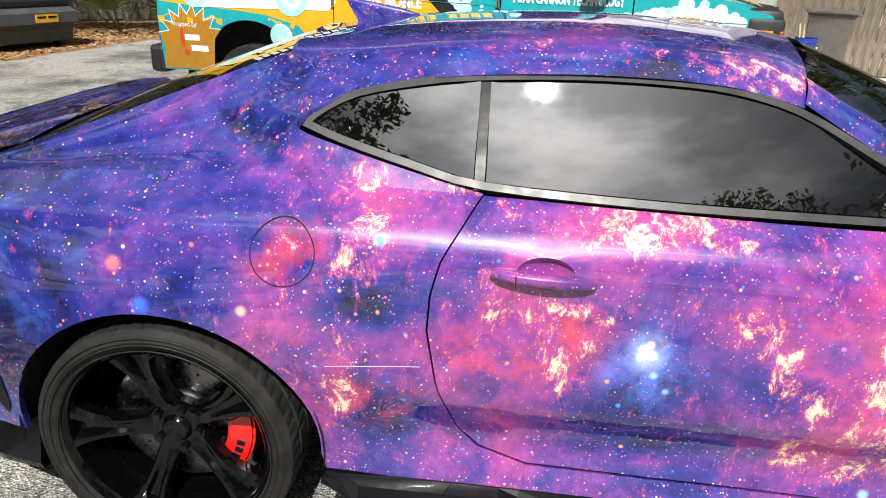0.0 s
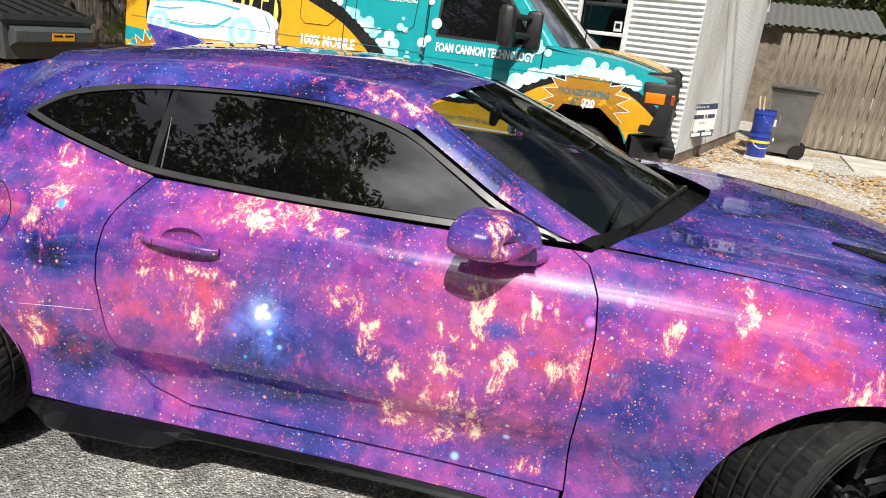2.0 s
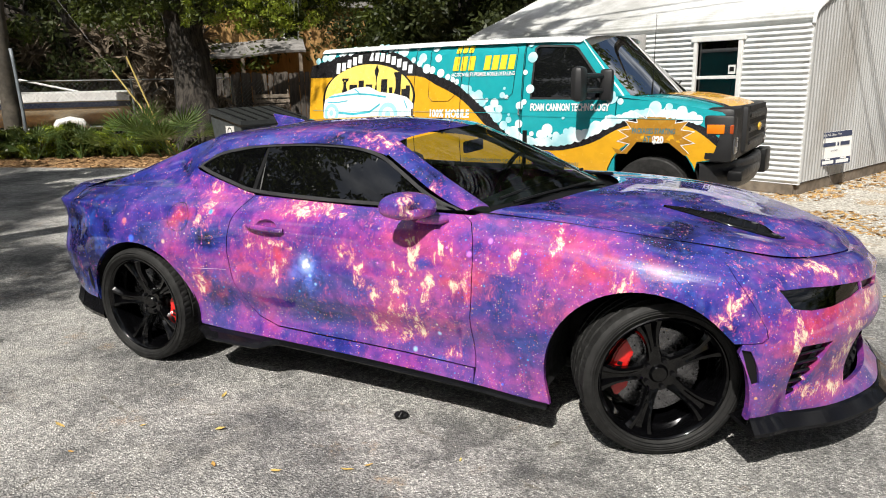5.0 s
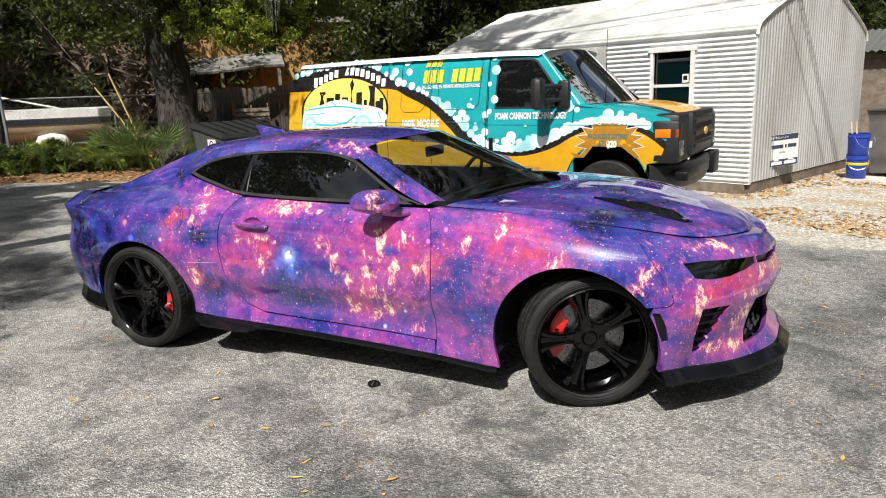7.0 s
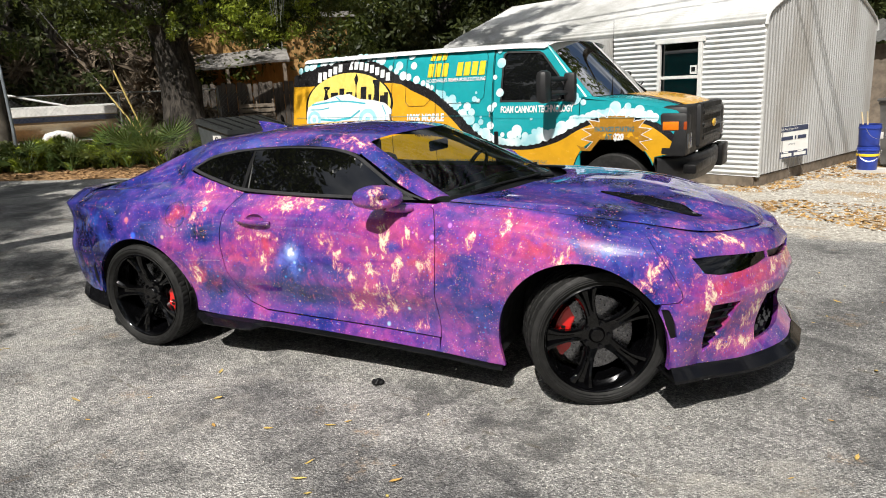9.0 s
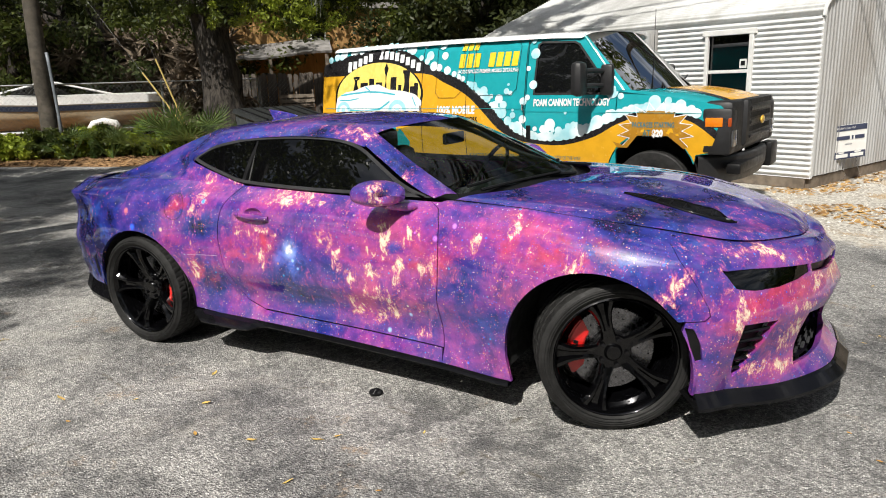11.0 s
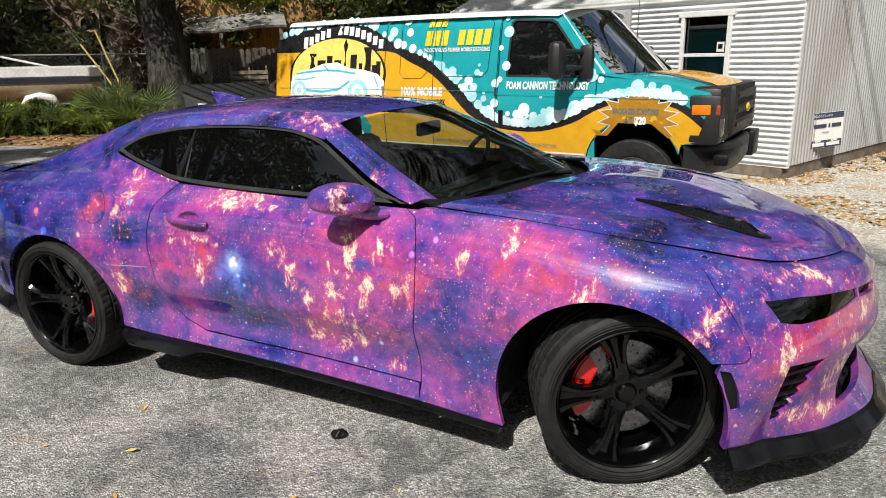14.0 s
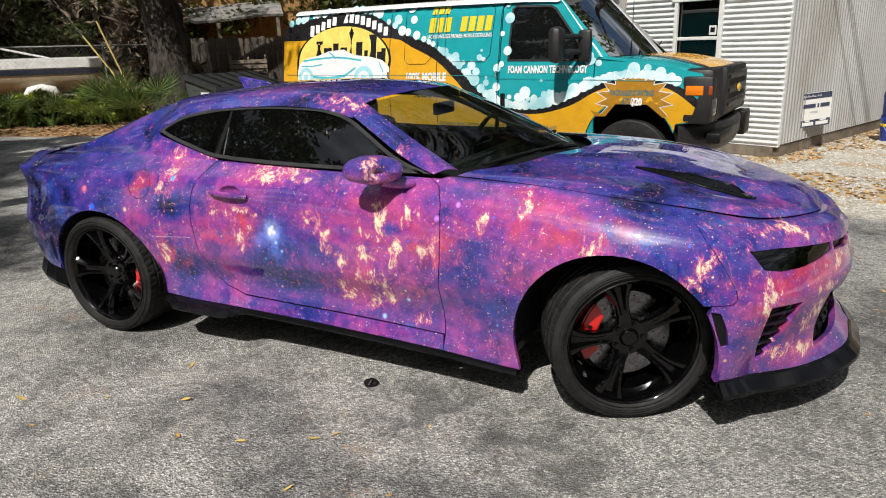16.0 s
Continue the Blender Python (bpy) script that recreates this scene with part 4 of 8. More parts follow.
def wheel(R=.340, half=.138, cal=180):
    hub = thing("wheel", "", "")
    v, f = tyre_mesh(R, half, .258)
    tyre = obj("tyre", v, f, RUBBER, hub, "black low-profile tyre")
    for r, off_ in ((.272, .003), (.288, .004), (.306, .0035)):
        bm = bmesh.new()
        lathe(bm, [(r - .0016, -half * 1.02), (r, -half * 1.02 - off_), (r + .0016, -half * 1.02)], 72)
        part("sidewall_rib", bm, RUBBER, hub, smooth=True)
    bm = bmesh.new()
    lathe(bm, [(.262, -half * .82), (.267, -half * .92), (.261, -half * .95), (.253, -half * .90), (.246, -half * .72), (.236, -.055), (.232, -.03), (.2345, -.025), (.230, .0), (.2325, .005), (.224, .03), (.226, .10), (.245, .118)], 72)
    part("rim", bm, RIM_BLACK, hub, "gloss black alloy rim", True, 35)
    for k in range(5):
        m = Matrix.Rotation(radians(-16 + 72 * k), 4, "Y")
        bm = bmesh.new()
        ribbed(bm, [(.045, .038, -.056), (.075, .032, -.066), (.108, .028, -.078), (.140, .029, -.090), (.172, .033, -.099), (.200, .042, -.106), (.224, .055, -.111), (.240, .066, -.115), (.254, .074, -.117)], m)
        part("spoke", bm, RIM_BLACK, hub, smooth=True, sharp=24)
        bm = bmesh.new()
        p = m @ Vector((0, 0, .0575))
        a = Matrix.Rotation(radians(36), 4, "Y") @ p
        rod(bm, (a.x, -.074, a.z), (a.x, -.03, a.z), .0105, seg=6)
        part("lug_nut", bm, GLOSS_BLACK, hub)
    bm = bmesh.new()
    lathe(bm, [(.001, -.072), (.030, -.072), (.036, -.066), (.040, -.060), (.074, -.062), (.080, -.052), (.078, -.02)], 40)
    part("hub_cap", bm, RIM_BLACK, hub, "", True, 30)
    bm = bmesh.new()
    lathe(bm, [(.085, -.012), (.184, -.012), (.187, -.010), (.187, .016), (.184, .018), (.085, .018)], 64)
    disc = part("brake_disc", bm, DISC_STEEL, hub, "bare steel brake disc", True, 30)
    bm = bmesh.new()
    lathe(bm, [(.001, -.025), (.080, -.025), (.085, -.012)], 40)
    part("disc_bell", bm, SATIN_BLACK, disc, "", True)
    for i in range(36):
        bm = bmesh.new()
        a = radians(i * 10)
        r = (.115, .14, .165)[i % 3]
        rod(bm, (r * math.cos(a), -.0132, r * math.sin(a)), (r * math.cos(a), -.0110, r * math.sin(a)), .0038, seg=6)
        part("drill_hole", bm, WELL_BLACK, disc)
    bm = bmesh.new()
    out = [(.200 * math.cos(radians(a)), .200 * math.sin(radians(a))) for a in range(cal - 40, cal + 41, 8)] + [(.128 * math.cos(radians(a)), .128 * math.sin(radians(a))) for a in range(cal + 33, cal - 34, -8)]
    prism(bm, out, .085, Matrix.Translation((0, -.047, 0)))
    bmesh.ops.bevel(bm, geom=list(bm.edges), offset=.007, segments=2, affect="EDGES")
    caliper = part("caliper", bm, CALIPER_RED, hub, "bright red brake caliper", True, 35)
    for a, n in ((cal - 8, 1), (cal, 1), (cal + 8, 1)):
        bm = bmesh.new()
        t = Matrix.Rotation(radians(-a), 4, "Y")
        box(bm, (.166, -.049, 0), (.020, .003, .014), m=t)
        part("caliper_mark", bm, SATIN_BLACK, caliper)
    return hub


hub0 = wheel(.335, .140, 172)
hub1 = wheel(.331, .138, -22)
STEER = 26
for ob in (hub0, hub1):
    ob.parent = car


def fit_wheel(ob, m):
    """Wheels are parts of the car, so their pieces hang one level below."""
    ob.matrix_basis = m
    return ob


fit_wheel(hub0, pose(1.388, -.758, .335, 0, 0, STEER))
fit_wheel(hub1, pose(-1.393, -.826, .331))
for src, m in ((hub0, pose(1.388, .758, .335, 0, 0, 180 + STEER)), (hub1, pose(-1.393, .826, .331, 0, 0, 180))):
    w2 = copy_thing(src, m)
    w2.parent = car
# arch liners
for cx, cz, r in ((*REAR_C, .395), (*FRONT_C, .41)):
    for sy in (-1, 1):
        bm = bmesh.new()
        n = 28
        a = [radians(-14 + 208 * i / n) for i in range(n + 1)]
        rows = [[bm.verts.new((cx + rr * math.cos(t), y * sy, cz + rr * math.sin(t))) for t in a] for rr, y in ((r, .925), (r, .52))]
        for i in range(n):
            bm.faces.new((rows[0][i], rows[0][i + 1], rows[1][i + 1], rows[1][i]))
        bm.faces.new([v for v in rows[1]])
        part("arch_liner", bm, WELL_BLACK, car)
# floor pan and inner shell, so that no daylight shows through the body
bm = bmesh.new()
box(bm, (0, 0, .23), (3.6, 1.2, .06), .02)
box(bm, (0, 0, .23), (1.7, 1.72, .06), .02)
part("floor_pan", bm, WELL_BLACK, car)
bm = bmesh.new()
box(bm, (1.38, 0, .52), (.75, 1.0, .44), .03)
part("engine_bay", bm, WELL_BLACK, car)
bm = bmesh.new()
box(bm, (-1.75, 0, .58), (.75, 1.0, .55), .03)
part("boot_well", bm, WELL_BLACK, car)
# interior
bm = bmesh.new()
box(bm, (.62, 0, .82), (.5, 1.36, .22), .06)
part("dashboard", bm, SEAT_DARK, car, "", True, 40)
for y in (-.36, .36):
    bm = bmesh.new()
    box(bm, (-.12, y, .50), (.52, .50, .20), .06)
    box(bm, (-.42, y, .80), (.16, .48, .55), .06, pose(0, 0, 0))
    box(bm, (-.47, y, 1.12), (.10, .26, .16), .04)
    part("front_seat", bm, SEAT_DARK, car, "", True, 45)
bm = bmesh.new()
box(bm, (-1.02, 0, .70), (.5, 1.1, .5), .08)
part("rear_bench", bm, SEAT_DARK, car, "", True, 45)
bm = bmesh.new()
lathe(bm, [(.185, -.014), (.198, 0), (.185, .014), (.172, 0)], 40, pose(.33, .36, .93, 0, 0, 90) @ pose(0, 0, 0, 22, 0, 0), closed=True)
box(bm, (.345, .36, .92), (.03, .30, .05), .01)
part("steering_wheel", bm, SATIN_BLACK, car, "", True, 40)
bm = bmesh.new()
box(bm, (.25, .0, 1.175), (.03, .24, .065), .012)
part("rear_view_mirror", bm, SATIN_BLACK, car)
# black skirts, splitter and rear canards
for sy in (1, -1):
    vs, fs = [], []
    xs = [-1.01 + i * 1.99 / 40 for i in range(41)]
    for x in xs:
        p = hull(at_x(x, 0), 0)
        step = .012 + .062 * max(0, min(1, (-.50 - x) / .07)) * max(0, min(1, (x + 1.0) / .10))
        prof = [(p.y + .05, p.z + .004), (p.y - .004, p.z + .002), (p.y - .008 - step * .35, p.z - .009), (p.y - .008 - step, p.z - .014 - step * .3), (p.y - .004 - step, p.z - .022 - step * .3), (p.y + .08, p.z - .022)]
        vs += [(x, y * sy, z) for y, z in prof]
    for i in range(40):
        for j in range(5):
            a = i * 6 + j
            fs.append((a, a + 6, a + 7, a + 1) if sy > 0 else (a, a + 1, a + 7, a + 6))
    fs += [tuple(range(6)), tuple(range(240, 246))]
    obj("side_skirt", vs, fs, GLOSS_BLACK, car, "gloss black side skirt", smooth=False)
vs, fs = [], []
n = 48
for i in range(n + 1):
    s = 12.12 + (16 - 12.12) * i / n
    p = hull(s, 0)
    q = hull(min(s + .05, 16), 0) - hull(max(s - .05, 12), 0)
    nr = Vector((-q.y, q.x, 0)).normalized()
    if nr.dot(Vector((p.x - 1, p.y, 0))) < 0:
        nr = -nr
    if i == n:
        nr = Vector((1, 0, 0))
    for o, z in ((-.06, .014), (.0, .006), (.010, -.002), (.048, -.040), (.050, -.054), (-.15, -.052)):
        v = p + nr * o
        vs.append((v.x, v.y, p.z + z))
for i in range(n):
    for j in range(5):
        a = i * 6 + j
        fs.append((a, a + 1, a + 7, a + 6))
fs.append(tuple(range(6)))
obj("front_splitter", vs, fs, GLOSS_BLACK, car, "gloss black front splitter")
obj("front_splitter", [(x, -y, z) for x, y, z in vs], [f[::-1] for f in fs], GLOSS_BLACK, car, "gloss black front splitter")
for sy in (1, -1):
    bm = bmesh.new()
    pts = [hull(s, 0) for s in (3.9, 3.5, 3.0, 2.5, 2.0)]
    rows = []
    for i, p in enumerate(pts):
        o = .03 + .02 * i / 4
        nr = Vector((-.45 * i / 4, -1, 0)).normalized()
        rows.append([bm.verts.new((q.x, q.y * sy, z)) for q, z in ((p - nr * .05, p.z + .04), (p + nr * .004, p.z + .05 + .02 * i), (p + nr * o, p.z - .05 + .012 * i), (p + nr * (o - .01), p.z - .075 + .01 * i), (p - nr * .06, p.z - .07))])
    for a, b in zip(rows, rows[1:]):
        for j in range(4):
            bm.faces.new((a[j], b[j], b[j + 1], a[j + 1]))
    bm.faces.new(rows[0])
    bm.faces.new(rows[-1])
    bmesh.ops.recalc_face_normals(bm, faces=bm.faces)
    part("rear_canard", bm, GLOSS_BLACK, car, "gloss black rear bumper extension")
inset("tail_lamp", [(.45, 3.30), (1.5, 3.32), (1.98, 3.50), (2.0, 3.80), (1.6, 4.02), (.45, 4.05)], -.003, GLASS_DARK, car, "dark smoked tail lamp")
# slot behind the rear wheel
inset("rear_reflector", [flank(*p) for p in [(-1.795, .52), (-1.815, .50), (-1.825, .40), (-1.81, .365), (-1.795, .40)]], -.003, SATIN_BLACK, car)
# fuel flap
fc = flank(-1.078, .852)
outer_ring = [flank(-1.078 + .073 * math.cos(a * math.pi / 24), .852 + .073 * math.sin(a * math.pi / 24)) for a in range(48)]
inner_ring = [flank(-1.078 + .0705 * math.cos(a * math.pi / 24), .852 + .0705 * math.sin(a * math.pi / 24)) for a in range(48)]
v, f = sheet(scaled(outer_ring), [scaled(inner_ring)], .3)
skin("fuel_flap_seam", v, f, shrunk(lambda a, b: hull(a / KS, b / KV), -.0006), WELL_BLACK, car)
# crease across the quarter
bm = bmesh.new()
tube(bm, [Vector(hull(*flank(x, .585 + .012 * math.sin((x + 1) * 5)))) + Vector((0, -.0002, 0)) for x in (-.985, -.93, -.87, -.81, -.765)], .0009, 5)
part("film_seam", bm, plain("film_edge", (.55, .42, .55), .3), car)
# door handles
for sy in (1, -1):
    bm = bmesh.new()
    pts, rad = [], []
    for i in range(11):
        t = i / 10
        x = -.613 + .224 * t
        p = hull(*flank(x, .838))
        pts.append((x, (p.y - .008 - .014 * math.sin(math.pi * min(1, max(0, t))) ** .4) * sy, .838 - .012 * t))
        rad.append(.008 + .0075 * math.sin(math.pi * (.10 + .70 * t)))
    tube(bm, pts, rad, 10)
    part("door_handle", bm, GALAXY, car, "", True, 60)
    def cup(u, w):
        a = 2 * math.pi * w
        q = hull(*flank(-.497 + .065 * u * math.cos(a), .838 + .037 * u * math.sin(a)))
        return Vector((q.x, (q.y + .026 * (1 - u ** 3)) * sy, q.z))
    obj("handle_cup", *grid(cup, 6, 28), GALAXY, car, smooth=True)
    p = hull(*flank(-.50, .838))
    bm = bmesh.new()
    tube(bm, [(-.562, (p.y - .045) * sy, .822), (-.5625, (p.y - .046) * sy, .836), (-.562, (p.y - .040) * sy, .850)], .0012, 5)
    part("handle_joint", bm, WELL_BLACK, car)
# door mirrors
for sy in (1, -1):
    def shell(u, w):
        a = 2 * math.pi * w
        ex = math.copysign(abs(math.cos(a)) ** .72, math.cos(a))
        ez = math.copysign(abs(math.sin(a)) ** .72, math.sin(a))
        grow = [(0, .0), (.02, .42), (.10, .74), (.30, .94), (.55, 1.0), (.85, .97), (.96, .92), (1.0, .84)]
        g = lerp_table(grow, u)
        x = .425 - .150 * u - .03 * (w - .5) * 0
        wy, wz = .105 * g, .060 * g
        y = -.955 - .02 * (1 - u) + wy * ex * 1.0
        z = .995 + .006 * u + wz * ez - .010 * max(0, -ex) * ez
        x += .045 * ex * (1 - .3 * u)
        return (x, (y - .0) * sy, z)
    v, f = grid(shell, 22, 36)
    mir = obj("door_mirror", v, f, GALAXY, car, smooth=True)
    v, f = grid(lambda u, w: (lambda p: (shell(1, w)[0] + .012 * u, shell(1, w)[1] * (1 - u) + (-.955 * sy) * u, shell(1, w)[2] * (1 - u) + 1.001 * u))(0), 3, 36)
    obj("mirror_glass", v, f, CHROME, mir)
    bm = bmesh.new()
    tube(bm, [(.47, -.845 * sy, .930), (.445, -.875 * sy, .925), (.40, -.915 * sy, .936), (.375, -.945 * sy, .958)], [.030, .030, .028, .034], 12)
    for vtx in bm.verts:
        vtx.co.z = .935 + (vtx.co.z - .935) * .72
    part("mirror_foot", bm, GALAXY, mir, "", True, 60)
# bonnet vents
for sy in (1, -1):
    def vent(u, w):
        cx, cy = 1.345 + .47 * u, -.415 - .02 * math.sin(math.pi * u)
        wid = lerp_table([(0, .003), (.25, .022), (.6, .048), (.86, .050), (.94, .040), (1, .008)], u)
        return cx + (.5 - w) * .05 * u, cy + (w - .5) * 2 * wid
    dg = [(bonnet(i / 60, j / 70)) for i in range(61) for j in range(71)]

    def top_z(x, y):
        best = sorted(dg, key=lambda p: (p.x - x) ** 2 + (p.y - y) ** 2)[:3]
        ws = [1 / ((p.x - x) ** 2 + (p.y - y) ** 2 + 1e-5) for p in best]
        return sum(p.z * k for p, k in zip(best, ws)) / sum(ws)
    vs, fs = [], []
    for i in range(17):
        for j in range(5):
            x, y = vent(i / 16, j / 4)
            vs.append((x, y * sy, top_z(x, y) + (.004 if j in (0, 4) else .001)))
    for i in range(16):
        for j in range(4):
            a = i * 5 + j
            fs.append((a, a + 5, a + 6, a + 1))
    ve = obj("bonnet_vent", vs, fs, GLOSS_BLACK, car, "gloss black louvred bonnet vent", smooth=True)
    md = ve.modifiers.new("thick", "SOLIDIFY")
    md.thickness, md.offset = .010, 0
    for i in range(3, 15, 2):
        bm = bmesh.new()
        a, b = vs[i * 5 + 1], vs[i * 5 + 3]
        tube(bm, [(a[0], a[1], a[2] + .004), (b[0] + .02, b[1], b[2] + .004)], .004, 5)
        part("louvre", bm, SATIN_BLACK, ve)
# wipers
for a, b, c in (((.93, .45, .985), (.80, .10, 1.035), (.66, -.66, 1.002)), ((.975, .02, .99), (.90, -.22, 1.01), (.72, -.64, .985))):
    bm = bmesh.new()
    tube(bm, [a, b, ((Vector(b) + Vector(c)) / 2)], [.011, .008, .006], 6)
    arm = part("wiper_arm", bm, SATIN_BLACK, car)
    bm = bmesh.new()
    d = (Vector(c) - Vector(b)).normalized()
    tube(bm, [Vector(b) - d * .1, (Vector(b) + Vector(c)) / 2 + Vector((0, 0, .004)), Vector(c)], .008, 6)
    part("wiper_blade", bm, SATIN_BLACK, arm)
# shark fin
def fin(u, w):
    x = -1.085 + .20 * u
    h = .070 * (1 - u) ** .8 + .004
    zb = lerp_smooth(ROOF_MID, x) - .006
    t = .024 * (1 - .45 * w) * math.sin(math.pi * min(1, .12 + .88 * u)) ** .4
    a = w * math.pi
    return (x - .045 * (math.sin(a) if u < .02 else math.sin(a) * (1 - u)), t * math.cos(a), zb + h * math.sin(a))


obj("shark_fin", *grid(fin, 16, 14), GALAXY, car, "violet shark-fin aerial", smooth=True)


# ---- the panel van ----
VAN_TEAL = plain("van_teal_film", (.012, .30, .335), .22, vary=.06, Coat_Weight=.4)
VAN_GOLD = plain("van_gold_film", (.66, .345, .018), .24, vary=.06, Coat_Weight=.4)
VAN_BLACK = plain("van_black_film", (.014, .013, .014), .25, vary=.1, Coat_Weight=.4)
VAN_WHITE = plain("van_white_paint", (.74, .75, .76), .28, vary=.04, Coat_Weight=.3)
VAN_SKY = plain("van_pale_blue_film", (.33, .62, .70), .25, vary=.05)
VAN_BROWN = plain("van_brown_film", (.36, .175, .018), .26, vary=.06)
LETTER_GOLD = plain("letter_gold", (.78, .55, .03), .3, vary=.04)
LETTER_SLATE = plain("letter_slate", (.03, .13, .16), .35, vary=.05)
PLASTIC = plain("grained_plastic", (.013, .013, .014), .5, vary=.15, bump=.1)
AMBER = plain("amber_lens", (.75, .20, .01), .12, vary=.08, Coat_Weight=.6)
BUBBLE = Mat("bubble_film", (.8, .9, .92), .24)
BUBBLE.color(BUBBLE.mix(BUBBLE.ramp(BUBBLE.noise(4.0, 3), .35, .65), (.30, .58, .64), (.74, .84, .86)))
BUBBLE = BUBBLE.m
GLASS_VAN = plain("van_side_glass", (.005, .0055, .006), .02, vary=.1, IOR=1.7)
GLASS_VAN_FRONT = tinted("van_front_glass", (.16, .20, .18), ior=1.32)
VAN_M = pose(1.262, 3.249, 0, 0, 0, -6.5)
van = thing("panel_van", "teal and gold panel van with foam-bubble graphics parked behind the coupe", "van", m=VAN_M)
def van_side(x, z):
    """How far the near side stands in at a height."""
    t = [(.48, .02), (.70, -.01), (.95, -.03), (1.15, -.01), (1.30, .012), (1.55, .05), (1.86, .115), (1.99, .23)]
    return lerp_table(t, z)


def vmat(x, z):
    return Vector((x, van_side(x, z), z))


def van_decal(name, outline, lift, mat, parent=None, label="", holes=(), step=.06):
    o = dense(outline, step)
    v, f = sheet(o, [dense(h, step) for h in holes], .075)
    return skin(name, v, f, lambda x, z: vmat(x, z) + Vector((0, -lift, 0)), mat, parent or van, label, core=(0, 1.0, 1.0))


def arch(cx, r, z0, n=18):
    return [(cx + r * math.cos(math.pi * i / n), z0 + r * 1.02 * math.sin(math.pi * i / n)) for i in range(n + 1)]


FW, RW = -.57, -4.08
# body side in two pieces, with arches cut out
side_out = [(-4.92, .52)] + [(x, max(.52, z)) for x, z in arch(RW, .46, .50)[::-1]] + [(-1.95, .50), (-1.95, 1.90), (-4.70, 1.93), (-4.88, 1.55), (-4.92, 1.15)]
for far in (False, True):
    v, f = sheet(dense(side_out, .06), [], .075)
    fn = (lambda x, z: vmat(x, z)) if not far else (lambda x, z: Vector((x, 2 - van_side(x, z), z)))
    skin("body_side", v, f, fn, VAN_TEAL, van, "", .03, core=(0, 1, 1))
    wing = [(-.925, .50)] + [(x, max(.52, z)) for x, z in arch(FW, .44, .50)[::-1] if x < -.14] + [(-.14, .74), (-.02, .76), (.10, 1.16), (.06, 1.20), (-.25, 1.26), (-.60, 1.32), (-.80, 1.36), (-.925, 1.37)]
    v, f = sheet(dense(wing, .05), [], .065)
    skin("front_wing", v, f, fn, VAN_TEAL, van, "", .03, core=(0, 1, 1))
    dr = [(-1.94, .50), (-1.03, .50), (-1.02, .58), (-.985, .68), (-.935, .77), (-.935, 1.34), (-1.29, 1.862), (-1.34, 1.885), (-1.88, 1.90), (-1.94, 1.85)]
    hole = [(-1.86, 1.325), (-1.03, 1.315), (-1.03, 1.41), (-1.18, 1.60), (-1.365, 1.825), (-1.42, 1.855), (-1.80, 1.872), (-1.845, 1.84)]
    v, f = sheet(dense(dr, .06), [dense(hole, .05)], .07)
    vd = skin("front_door", v, f, (lambda q: lambda x, z: q(x * .997 - .004, z))(fn), VAN_TEAL, van, "", .03, core=(0, 1, 1))
    v, f = sheet(dense(hole, .05), [], .14)
    skin("door_window", v, f, (lambda q: lambda x, z: q(x, z) + Vector((0, .012 if not far else -.012, 0)))(fn), GLASS_VAN, vd, "dark tinted side window", core=(0, 1, 1))
    v, f = sheet(dense(hole, .05), [dense(inner(hole, .022), .05)], .1)
    skin("window_seal", v, f, (lambda q: lambda x, z: q(x, z) + Vector((0, -.002 if not far else .002, 0)))(fn), PLASTIC, vd, core=(0, 1, 1))
# roof and tail
ROOF_PROF = [(.10, 1.89), (.14, 1.925), (.22, 1.945), (.55, 1.965), (1.0, 1.972)]


def van_roof(u, w):
    x = -4.74 + (3.385 + .16 * math.sin(math.pi * w)) * u
    p = spline([(0, *q) for q in ROOF_PROF], (1 - abs(2 * w - 1)) * 4)
    y = p.y if w <= .5 else 2 - p.y
    z = p.z + .015 * math.sin(math.pi * u) - .012 * max(0, u - .9) * 10
    return Vector((x, y, z))


obj("roof", *grid(van_roof, 20, 24), VAN_WHITE, van, "white painted roof", smooth=True)
vs, fs = grid(lambda u, w: Vector((lerp_table([(.52, -4.925), (1.15, -4.925), (1.55, -4.885), (1.93, -4.745)], .52 + 1.42 * u) - .03 * math.sin(math.pi * w), van_side(-4.9, .52 + 1.42 * u) + w * (2 - 2 * van_side(-4.9, .52 + 1.42 * u)), .52 + 1.42 * u)), 12, 10)
obj("tail_doors", vs, fs, VAN_TEAL, van, smooth=True)
bm = bmesh.new()
box(bm, (-5.0, 1.0, .60), (.16, 1.96, .24), .04)
part("rear_bumper", bm, PLASTIC, van, "black rear bumper")
# windscreen
def van_screen(u, w):
    y = .165 + 1.67 * w
    c = math.sin(math.pi * w)
    b = Vector((-.80 + .27 * c, .05 + 1.90 * w, 1.355 + .01 * c))
    t = Vector((-1.345 + .16 * c, y, 1.915 + .045 * c))
    return b.lerp(t, u)


obj("windscreen", *grid(van_screen, 10, 20), GLASS_VAN_FRONT, van, "sloping windscreen", smooth=True)
for far in (False, True):
    def screen_post(u, w):
        """The painted post between door frame and windscreen, rounded across."""
        a = Vector((-.935, .012, 1.345)).lerp(Vector((-1.335, .122, 1.895)), u)
        b = Vector((-.80, .052, 1.352)).lerp(Vector((-1.335, .172, 1.922)), u)
        p = a.lerp(b, w) + Vector((.25, -.8, .35)) * .022 * math.sin(math.pi * w)
        return Vector((p.x, 2 - p.y if far else p.y, p.z))
    obj("screen_pillar", *grid(screen_post, 12, 6), VAN_TEAL, van, smooth=True)
vs, fs = grid(lambda u, w: Vector((-.80 - .14 * (1 - u) + (.22 * u) * math.sin(math.pi * w), .02 + 1.96 * w, 1.335 + .02 * u)), 3, 16)
obj("scuttle", vs, fs, PLASTIC, van, smooth=True)
